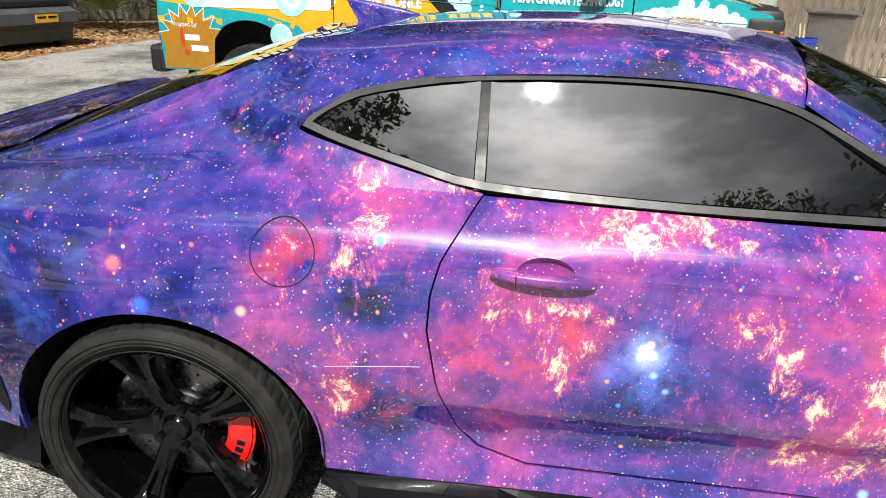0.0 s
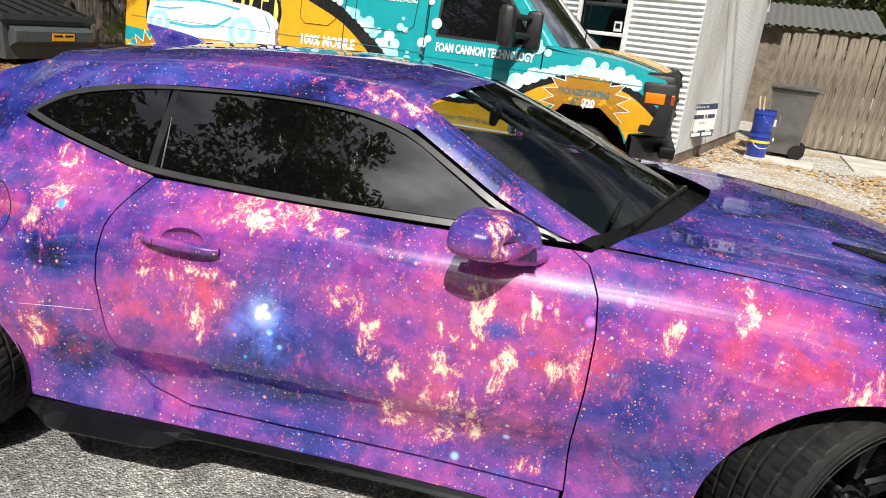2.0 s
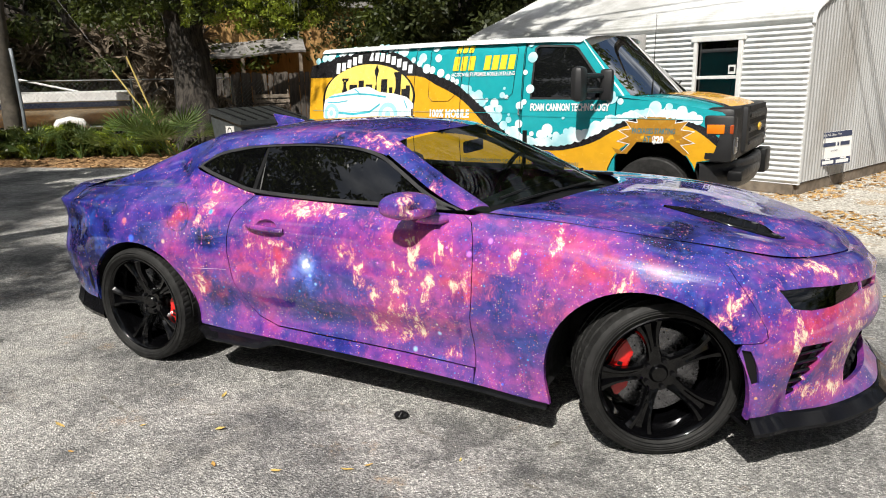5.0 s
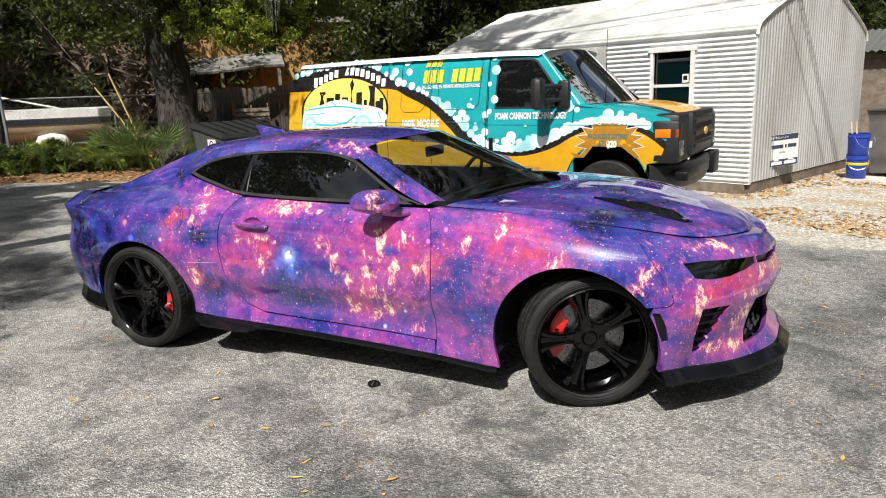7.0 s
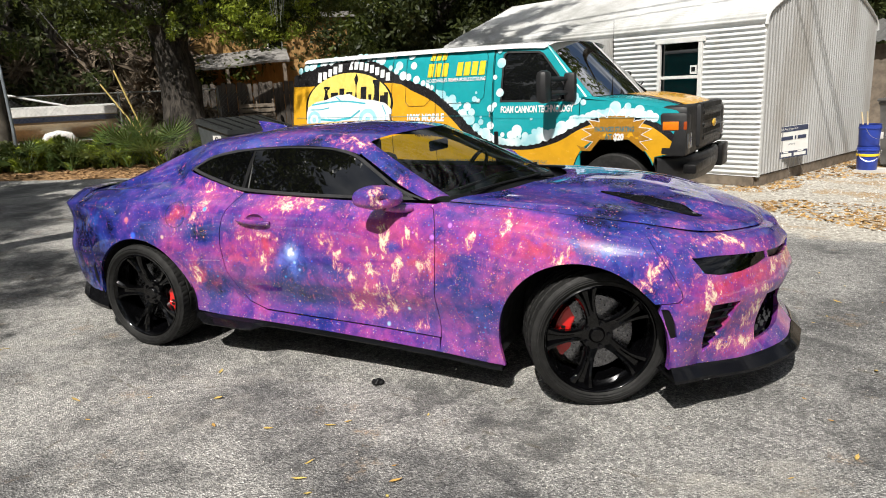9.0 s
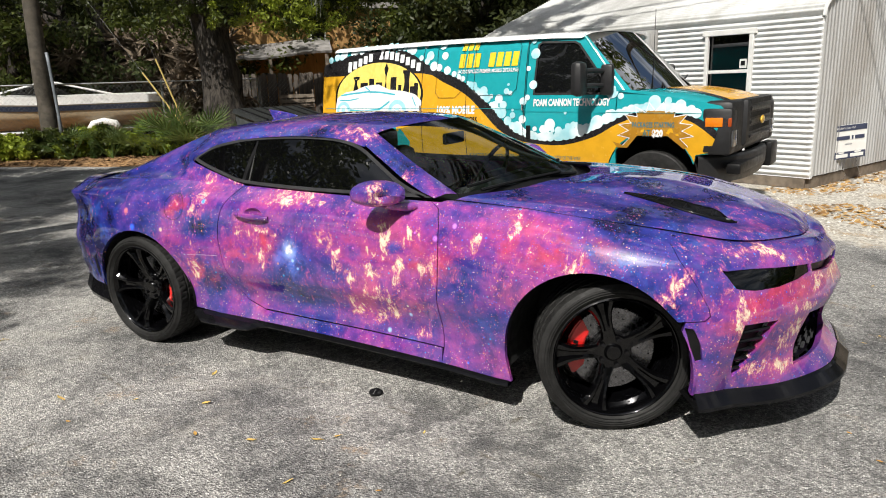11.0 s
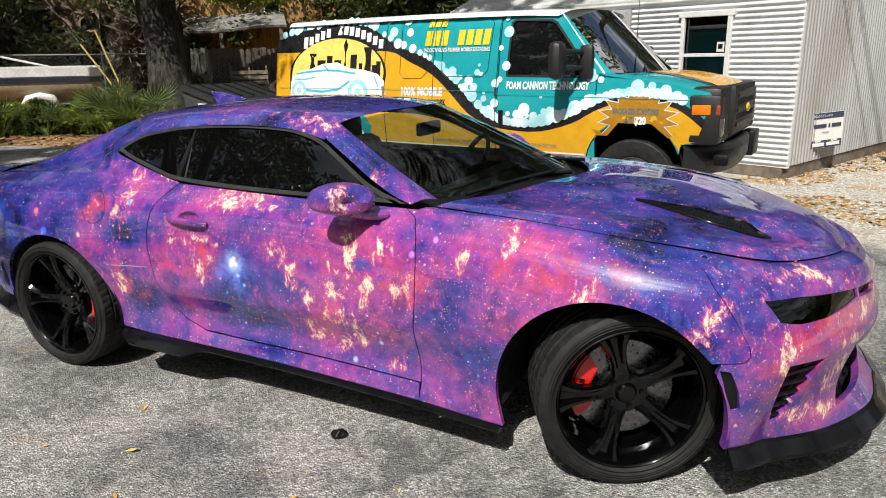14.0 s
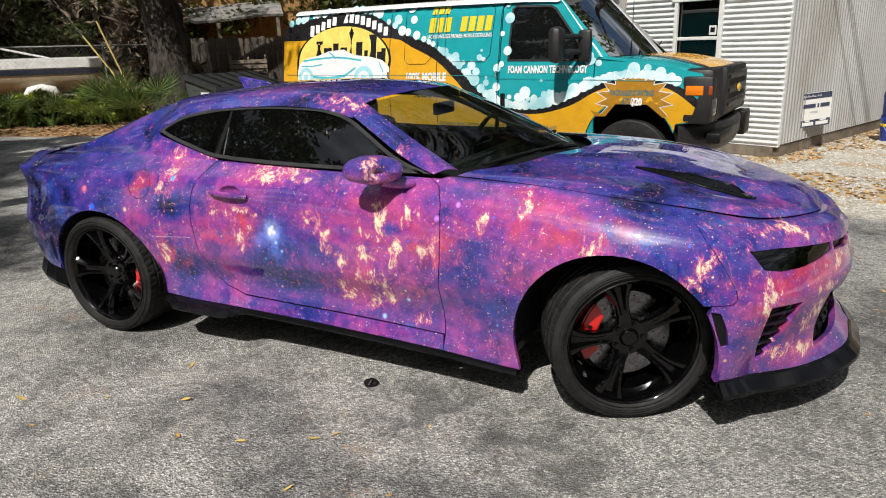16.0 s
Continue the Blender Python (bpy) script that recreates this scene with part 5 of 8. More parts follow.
# bonnet
def van_bonnet(u, w):
    c = math.sin(math.pi * w) ** .6
    b = Vector((-.92 + .34 * c, .0 + 2.0 * w, 1.345 + .015 * c))
    f = Vector((.05 + .12 * c, .035 + 1.93 * w, 1.185 + .055 * c))
    p = b.lerp(f, u)
    p.z += .035 * math.sin(math.pi * min(1, u * 1.0)) * (.4 + .6 * c) - .03 * max(0, (u - .85) / .15) ** 2
    return p


obj("bonnet", *grid(van_bonnet, 16, 24), VAN_TEAL, van, smooth=True)
obj("bonnet_gold_panel", *grid(lambda u, w: van_bonnet(.05 + .95 * u, .16 + .10 * (1 - u) + w * (.68 - .20 * (1 - u))) + Vector((0, 0, .006)), 12, 14), VAN_GOLD, van, smooth=True)
obj("bonnet_dark_stripe", *grid(lambda u, w: van_bonnet(.05 + .95 * u, .115 + .10 * (1 - u) + w * .06) + Vector((0, 0, .004)), 12, 3), VAN_BLACK, van, smooth=True)
# nose: grille, lamps, bumper
bm = bmesh.new()
box(bm, (.03, 1.0, .99), (.27, 1.94, .50), .05)
part("nose_panel", bm, PLASTIC, van, "", True, 40)
bm = bmesh.new()
box(bm, (.165, 1.0, 1.02), (.10, 1.12, .46), .05)
grille = part("grille", bm, PLASTIC, van, "black grille", True, 40)
for i in range(3):
    bm = bmesh.new()
    box(bm, (.215, 1.0, .89 + .13 * i), (.03, 1.0, .045), .012)
    part("grille_bar", bm, SATIN_BLACK, grille)
    bm = bmesh.new()
    box(bm, (.210, 1.0, .955 + .13 * i), (.015, .98, .05), .004)
    part("grille_gap", bm, WELL_BLACK, grille)
bm = bmesh.new()
bmesh.ops.create_uvsphere(bm, u_segments=20, v_segments=10, radius=1, matrix=Matrix.Translation((.238, 1.0, 1.02)) @ Matrix.Diagonal((.015, .09, .042, 1)))
part("oval_badge", bm, plain("badge_gold", (.70, .42, .05), .25), grille, "plain gold oval badge", True)
for s in (0, 1):
    yy = (lambda y: y) if s == 0 else (lambda y: 2 - y)
    bm = bmesh.new()
    box(bm, (.035, yy(.075), .965), (.27, .20, .43), .035)
    lampbox = part("lamp_surround", bm, PLASTIC, van, "", True, 40)
    bm = bmesh.new()
    box(bm, (.012, yy(-.022), 1.05), (.155, .02, .085), .008)
    part("turn_signal", bm, AMBER, lampbox, "amber turn signal", True, 40)
    bm = bmesh.new()
    box(bm, (.125, yy(.0), 1.05), (.08, .05, .085), .01)
    part("side_marker", bm, plain("dull_red_lens", (.35, .06, .012), .2), lampbox)
    bm = bmesh.new()
    box(bm, (.135, yy(.10), .90), (.10, .20, .16), .02)
    part("headlamp", bm, plain("lamp_glass_grey", (.05, .052, .055), .08, Coat_Weight=.8), lampbox, "clear headlamp", True, 40)
bm = bmesh.new()
vs, fs = [], []
for i in range(25):
    w = i / 24
    c = 1 - abs(2 * w - 1) ** 3.2
    for o, z in ((0, .735), (.06, .73), (.075, .70), (.07, .56), (.03, .47), (-.06, .455)):
        vs.append((-.13 + .30 * c + o * (.3 + .7 * c), .0 - .025 * (1 - c) + w * 2.0, z))
for i in range(24):
    for j in range(5):
        a = i * 6 + j
        fs.append((a, a + 1, a + 7, a + 6))
obj("front_bumper", vs, fs, PLASTIC, van, "black front bumper", smooth=True)
bm = bmesh.new()
box(bm, (.19, 1.72, .61), (.13, .34, .26), .02)
box(bm, (.19, .60, .62), (.13, 1.1, .10), .02)
part("bumper_guard", bm, SATIN_BLACK, van, "", True, 40)


def van_wheel(x, far):
    m = pose(x, .15 if not far else 1.85, .385, 0, 0, 180 if far else 0)
    hub = thing("road_wheel", "", "")
    v, f = tyre_mesh(.385, .115, .215)
    obj("tyre", v, f, RUBBER, hub)
    bm = bmesh.new()
    lathe(bm, [(.222, -.10), (.212, -.098), (.196, -.06), (.150, -.045), (.13, -.07), (.08, -.085), (.06, -.12), (.001, -.125)], 40)
    part("wheel_disc", bm, STEEL, hub, "silver steel wheel", True, 40)
    hub.parent = van
    hub.matrix_basis = m
    return hub


for x in (FW, RW):
    for far in (False, True):
        van_wheel(x, far)
        bm = bmesh.new()
        n = 20
        rows = [[bm.verts.new((x + .45 * math.cos(math.pi * i / n), y if not far else 2 - y, .50 + .45 * math.sin(math.pi * i / n))) for i in range(n + 1)] for y in (.015, .45)]
        for i in range(n):
            bm.faces.new((rows[0][i], rows[0][i + 1], rows[1][i + 1], rows[1][i]))
        bm.faces.new(rows[1])
        part("wheel_house", bm, WELL_BLACK, van)
bm = bmesh.new()
box(bm, (-2.4, 1.0, .50), (4.7, 1.85, .10), .02)
part("chassis", bm, WELL_BLACK, van)
bm = bmesh.new()
box(bm, (-3.2, 1.0, 1.2), (3.0, 1.7, 1.3), .02)
part("load_bay_lining", bm, WELL_BLACK, van)
for y in (.55, 1.45):
    bm = bmesh.new()
    box(bm, (-1.55, y, 1.2), (.15, .5, .7), .05)
    part("cab_seat", bm, SEAT_DARK, van, "", True, 40)
bm = bmesh.new()
box(bm, (-.85, 1.0, 1.24), (.4, 1.8, .16), .05)
part("dashboard", bm, SEAT_DARK, van, "", True, 40)
# towing mirror
for far in (False, True):
    yy = (lambda y: y) if not far else (lambda y: 2 - y)
    bm = bmesh.new()
    box(bm, (-1.20, yy(-.30), 1.475), (.13, .19, .33), .055)
    mr = part("tow_mirror", bm, PLASTIC, van, "large black towing mirror", True, 40)
    bm = bmesh.new()
    for z in (1.41, 1.55):
        tube(bm, [(-1.04, yy(.03), z - .01), (-1.10, yy(-.12), z), (-1.17, yy(-.24), z)], .024, 8)
    box(bm, (-1.03, yy(.0), 1.46), (.13, .08, .30), .03)
    part("mirror_arm", bm, PLASTIC, mr, "", True, 40)
bm = bmesh.new()
tube(bm, [(-.62, .12, 1.36), (-.615, .12, 1.5), (-.61, .12, 2.1)], [.012, .004, .002], 6)
part("aerial", bm, SATIN_BLACK, van)
for y0 in (.45, 1.2):
    bm = bmesh.new()
    tube(bm, [(-.60, y0, 1.37), (-.68, y0 + .15, 1.42), (-.74, y0 + .55, 1.475)], .010, 6)
    part("wiper", bm, SATIN_BLACK, van)
# --- printed film on the near side ---
WAVE = [(-4.92, 1.74), (-4.70, 1.80), (-4.47, 1.85), (-4.19, 1.885), (-3.87, 1.895), (-3.56, 1.85), (-3.36, 1.745), (-3.11, 1.625), (-2.80, 1.515), (-2.57, 1.37), (-2.34, 1.19), (-2.19, 1.045), (-2.01, .925), (-1.80, .865), (-1.55, .86), (-1.28, .92), (-1.06, 1.02), (-.84, 1.12), (-.62, 1.165), (-.40, 1.155), (-.20, 1.115), (-.06, 1.05), (.05, .97)]
wave2 = [(p.x, p.y) for p in (spline([(x, z, 0) for x, z in WAVE], i / 3) for i in range(3 * (len(WAVE) - 1) + 1))]
BAND = [(-4.92, 1.60), (-4.2, 1.60), (-3.32, 1.595), (-3.04, 1.495), (-2.72, 1.35), (-2.49, 1.17), (-2.27, .97), (-2.05, .86), (-1.80, .815), (-1.48, .812), (-1.15, .90), (-.93, 1.02), (-.72, 1.095), (-.50, 1.11), (-.25, 1.075), (-.10, 1.0), (.03, .90)]
band2 = [(p.x, p.y) for p in (spline([(x, z, 0) for x, z in BAND], i / 3) for i in range(3 * (len(BAND) - 1) + 1))]
gold_low = [(-.14, .745)] + [(x, z) for x, z in arch(FW, .445, .52) if x < -.15] + [(-1.02, .535), (-3.60, .535)] + [(x, max(.535, z)) for x, z in arch(RW, .465, .50)] + [(-4.55, .535), (-4.91, .535)]
van_decal("gold_film", band2 + [(-.012, .775)] + gold_low, .0042, VAN_GOLD, label="gold printed film")
van_decal("gold_film", [p for p in arch(FW, .60, .50) if p[0] < -.125] + [p for p in arch(FW, .447, .505)[::-1] if p[0] < -.15], .0048, VAN_GOLD)
van_decal("black_film", wave2 + band2[::-1], .0052, VAN_BLACK, label="black wave band")
van_decal("teal_corner_film", [(-4.915, .545), (-4.915, 1.10), (-4.6, 1.07), (-4.2, 1.05), (-3.9, 1.02), (-3.62, .95), (-3.5, .80), (-3.56, .545)] + [(x, max(.545, z)) for x, z in arch(RW, .465, .50)] + [(-4.55, .545)], .0045, VAN_TEAL, label="teal printed film")
van_decal("brown_film", [(-3.45, .545), (-1.02, .545), (-1.02, .60), (-3.45, .62)], .005, VAN_BROWN)
van_decal("white_stripe", [(-3.45, .622), (-1.02, .602), (-1.02, .617), (-3.45, .637)], .0055, VAN_WHITE)


def bubbles(where):
    for x, z, r in where:
        n = 18
        van_decal("bubble", [(x + r * math.cos(2 * math.pi * i / n), z + r * math.sin(2 * math.pi * i / n)) for i in range(n)], .0062 + .0008 * random.random(), BUBBLE, step=.5)


# foam rides on the wave in an unbroken row, and strays above it
rb = random.Random(5)
line_b = []
x = -4.80
while x < -.12:
    deep = -2.35 < x < -.95
    r = rb.uniform(.036, .068) if deep else rb.uniform(.024, .050)
    z = lerp_table(wave2, x)
    up = Vector((lerp_table(wave2, x - .06) - lerp_table(wave2, x + .06), .12)).normalized()
    line_b.append((x + up.x * r * .75, z + up.y * r * .75, r))
    if deep and rb.random() < .55:
        q = rb.uniform(.022, .045)
        line_b.append((x + up.x * (r + q) + .03, z + up.y * (r * 1.6 + q), q))
    x += r * rb.uniform(.95, 1.5) * (1.0 if -2.7 < x < -.1 else 1.9)
loose_b = [(-3.54, 1.89, .054), (-3.23, 1.79, .053), (-3.02, 1.78, .044), (-3.06, 1.90, .050), (-3.31, 1.90, .027), (-3.17, 1.67, .053), (-2.47, 1.38, .050), (-2.27, 1.29, .049), (-2.37, 1.32, .025), (-2.18, 1.37, .033), (-2.13, 1.35, .025), (-2.16, 1.44, .016), (-1.86, 1.75, .054), (-1.89, 1.88, .027), (-1.86, 1.43, .046), (-1.93, 1.60, .027), (-1.97, 1.26, .043), (-1.92, 1.30, .030), (-.98, 1.34, .062), (-.89, 1.30, .031)]
loose_b += [(-1.64, 1.02, .061), (-1.72, .98, .032), (-1.42, 1.00, .031), (-1.34, 1.03, .018), (-1.47, 1.14, .016), (-2.09, 1.17, .016), (-4.62, 1.84, .045), (-4.30, 1.89, .04), (-.55, 1.245, .06), (-.42, 1.25, .035), (-.30, 1.21, .05), (-.20, 1.17, .04), (-3.78, .86, .10), (-3.66, .70, .05)]
bubbles([b for b in line_b if b[1] < 1.93] + loose_b)


def words(name, text, x, z, size, mat, parent=None, on=None, lift=.008, squeeze=.66, slant=.0, label="", bold=.0, wide=0.0):
    """Printed letters of the given height, laid on a surface."""
    cu = bpy.data.curves.new(name, "FONT")
    cu.body, cu.size, cu.align_x, cu.offset = text, size * 1.40, "LEFT", bold
    cu.resolution_u = 2
    tmp = bpy.data.objects.new(name, cu)
    scene.collection.objects.link(tmp)
    bpy.context.view_layer.update()
    me = bpy.data.meshes.new_from_object(tmp)
    bpy.data.objects.remove(tmp)
    fn = on or (lambda a, b: vmat(a, b))
    if wide:
        squeeze = wide / max(v.co.x for v in me.vertices)
    for v in me.vertices:
        a, b = v.co.x * squeeze + v.co.y * slant, v.co.y
        q = Vector(fn(x + a, z + b))
        v.co = q + Vector((0, -lift, 0)) if on is None else q
    me.materials.append(mat)
    ob = new(name, me)
    ob.parent = parent or van
    if label:
        ob["label"] = label
    return ob


def bar(name, x, z, w, h, mat, lift=.009, slant=.0):
    return van_decal(name, [(x, z), (x + w, z), (x + w + slant, z + h), (x + slant, z + h)], lift, mat, step=.3)


words("lettering", "FOAM CANNON TECHNOLOGY", -1.844, 1.212, .070, VAN_WHITE, bold=.004, wide=.85)
words("lettering", "100% MOBILE", -3.105, 1.135, .085, VAN_WHITE, bold=.005, wide=.53)
words("lettering", "AT HOME OR WORK", -3.03, 1.045, .055, VAN_BLACK, wide=.50, bold=.003)
words("lettering", "WE COME TO YOU!", -2.98, .96, .055, VAN_BLACK, wide=.44, bold=.003)
words("lettering", "JACKSONVILLE'S PREMIER MOBILE DETAILING", -2.832, 1.575, .040, VAN_WHITE, wide=.78, bold=.001)
words("lettering", "PACKAGES STARTING", -.755, 1.0, .050, LETTER_SLATE, wide=.41, bold=.002)
words("lettering", "AT", -.645, .915, .062, LETTER_SLATE, wide=.075, bold=.002)
words("lettering", "$20", -.555, .915, .064, VAN_WHITE, wide=.108, bold=.005)
words("lettering", "A SHOWROOM SHINE EVERYTIME, SUPERIOR SERVICE & QUALITY EVERY STEP OF THE WAY.", -2.70, .655, .040, LETTER_SLATE, squeeze=.61)
words("lettering", "EXOTICS, LUXURIES, BOATS, RVS, MOTORCYCLES & MORE", -2.75, .565, .036, VAN_WHITE, squeeze=.72)
words("lettering", "Wrapped By:", -4.80, .895, .045, VAN_WHITE, squeeze=.75)
# numbers and names stand as plain bars
for i in range(8):
    if i != 3:
        bar("number_bar", -2.82 + .097 * i, 1.636, .074, .150, LETTER_GOLD, slant=.016)
for i in range(3):
    bar("number_bar", -2.79 + .078 * i, 1.822, .058, .072, LETTER_GOLD, slant=.008)
for i in range(14):
    if i == 5:
        continue
    x = -4.50 + .083 * i
    z = 1.625 + .165 * math.sin(math.pi * (i + .5) / 14) - .02 * (i / 14)
    bar("name_bar", x, z, .060, .095 if i not in (0, 6) else .125, VAN_WHITE, .0105)
for i, (x, z, w, h) in enumerate(((-4.72, .72, .03, .16), (-4.68, .78, .14, .05), (-4.63, .69, .16, .05), (-4.70, .66, .05, .04))):
    bar("maker_bar", x, z, w, h, VAN_WHITE if i in (1, 2) else plain("maker_red", (.5, .05, .02), .3))
# picture of a washed car in front of a skyline
oval = [(-4.00 + .665 * math.cos(a * math.pi / 24), 1.36 + .385 * math.sin(a * math.pi / 24)) for a in range(0, 25)] + [(-4.66, 1.2), (-4.0, 1.12), (-3.36, 1.2)]
van_decal("skyline_shade", grown(oval, 1.05), .0066, VAN_BLACK)
van_decal("skyline_sky", oval, .0072, plain("pale_gold_film", (.80, .60, .14), .25))
for x, w, h in ((-4.40, .10, .30), (-4.28, .12, .22), (-4.14, .08, .27), (-4.03, .10, .22), (-3.91, .065, .40), (-3.80, .09, .28), (-3.68, .05, .18), (-3.62, .11, .36), (-3.50, .07, .16), (-3.44, .06, .20)):
    bar("tower", x, 1.30, w, h * .95, VAN_BLACK, .0080)
van_decal("spire", [(-3.91, 1.66), (-3.845, 1.66), (-3.878, 1.74)], .008, VAN_BLACK, step=.3)
body_o = [(-4.68, 1.25), (-4.66, 1.33), (-4.52, 1.40), (-4.36, 1.42), (-4.20, 1.47), (-3.98, 1.485), (-3.82, 1.42), (-3.60, 1.40), (-3.42, 1.36), (-3.32, 1.28), (-3.30, 1.14), (-3.36, 1.08), (-4.60, 1.06), (-4.68, 1.12)]
van_decal("foam_car", body_o, .0086, VAN_WHITE, label="white foam car picture")
for pts, wd in (([(-4.60, 1.36), (-4.42, 1.38), (-4.15, 1.40), (-3.95, 1.39), (-3.72, 1.36)], .020), ([(-4.20, 1.46), (-4.12, 1.41), (-4.10, 1.36)], .018), ([(-4.50, 1.18), (-4.2, 1.16), (-3.95, 1.19), (-3.80, 1.28)], .026), ([(-3.46, 1.33), (-3.40, 1.22), (-3.42, 1.10)], .03), ([(-4.62, 1.30), (-4.45, 1.30), (-4.30, 1.32)], .014)):
    up = [(x, z + wd / 2) for x, z in pts]
    lo = [(x, z - wd / 2) for x, z in pts][::-1]
    van_decal("foam_line", up + lo, .0095, plain("foam_teal", (.05, .42, .52), .3), step=.1)
for cx, cz, r in ((-4.55, 1.17, .115), (-3.68, 1.16, .14)):
    van_decal("foam_wheel", [(cx + r * math.cos(i * math.pi / 10), cz + r * math.sin(i * math.pi / 10)) for i in range(20)], .0098, VAN_SKY, step=.2)
    van_decal("foam_swirl", [(cx + r * .62 * math.cos(i * math.pi / 8), cz + r * .62 * math.sin(i * math.pi / 8)) for i in range(16)], .0106, VAN_WHITE, step=.2)
    van_decal("foam_swirl", [(cx + r * .3 * math.cos(i * math.pi / 8), cz + r * .3 * math.sin(i * math.pi / 8)) for i in range(16)], .0113, VAN_SKY, step=.2)


def burst(name, cx, cz, rx, rz, n, parts, mat, a0=0, a1=360, width=.018):
    """A jagged starburst outline."""
    pts = []
    for i in range(n * 2 + 1):
        a = radians(a0 + (a1 - a0) * i / (2 * n))
        k = 1.0 if i % 2 == 0 else .70
        pts.append((cx + rx * k * math.cos(a), cz + rz * k * math.sin(a)))
    outer_ = [(cx + (x - cx) * (1 + width / rx), cz + (z - cz) * (1 + width / rz)) for x, z in pts]
    return pts, outer_


pts, out_ = burst("star", -.53, .96, .36, .27, 11, 0, VAN_WHITE, -30, 210)
van_decal("starburst_fill", pts + [(-.95, .86), (-.90, .80), (-.80, .80), (-.70, .92), (-.40, .92), (-.25, .80), (-.18, .84)], .0058, VAN_BROWN, step=.3)
for a, b_ in zip(range(len(pts) - 1), range(1, len(pts))):
    q = [pts[a], pts[b_], out_[b_], out_[a]]
    van_decal("starburst_edge", q, .0078, VAN_WHITE, step=.5)
pts, out_ = burst("star", -4.62, .78, .30, .30, 7, 0, VAN_WHITE, 20, 170)
van_decal("maker_patch", [(-4.91, .54), (-4.91, .92)] + pts[::-1] + [(-4.40, .80), (-4.44, .54)], .0060, VAN_BROWN, step=.3)
for a, b_ in zip(range(len(pts) - 1), range(1, len(pts))):
    van_decal("starburst_edge", [pts[a], pts[b_], out_[b_], out_[a]], .0078, VAN_WHITE, step=.5)
# shut lines, hinge and handles
for pts in ([(-3.32, 1.90), (-3.325, 1.5), (-3.31, 1.0), (-3.31, .56)], [(-2.69, 1.90), (-2.70, 1.5), (-2.69, .56)], [(-1.955, 1.90), (-1.955, .56)]):
    bm = bmesh.new()
    tube(bm, [vmat(x, z) + Vector((0, -.0098, 0)) for x, z in [(p[0], p[1]) for p in dense(pts, .1, False)]], .0035, 4)
    part("shut_line", bm, WELL_BLACK, van)
for a, b_, c, d in ((-3.12, -2.75, 1.31, 1.90), (-2.60, -2.03, 1.33, 1.90)):
    o = [(a, c + .05), (a + .05, c), (b_ - .1, c), (b_ - .03, c + .06), (b_, d - .06), (b_ - .05, d), (a + .05, d), (a, d - .05)]
    bm = bmesh.new()
    lp = [vmat(x, z) + Vector((0, -.0098, 0)) for x, z in dense(o, .06)]
    tube(bm, lp + [lp[0]], .0025, 4)
    part("blank_window_edge", bm, VAN_BLACK, van)
bm = bmesh.new()
lp = [vmat(x, z) + Vector((0, -.0105, 0)) for x, z in dense([(-4.85, 1.20), (-1.96, 1.185), (-1.95, 1.16), (-.1, 1.13)], .1, False)]
tube(bm, lp, .0022, 4)
part("body_crease", bm, VAN_TEAL, van)
for x, z, w, h in ((-1.885, .935, .045, .15), (-3.32, 1.17, .03, .12), (-1.965, 1.20, .025, .07), (-1.965, .80, .025, .07)):
    bm = bmesh.new()
    box(bm, (x, van_side(x, z) - .018, z), (w, .03, h), .008)
    part("door_furniture", bm, SATIN_BLACK if x > -1.9 else CHROME, van)


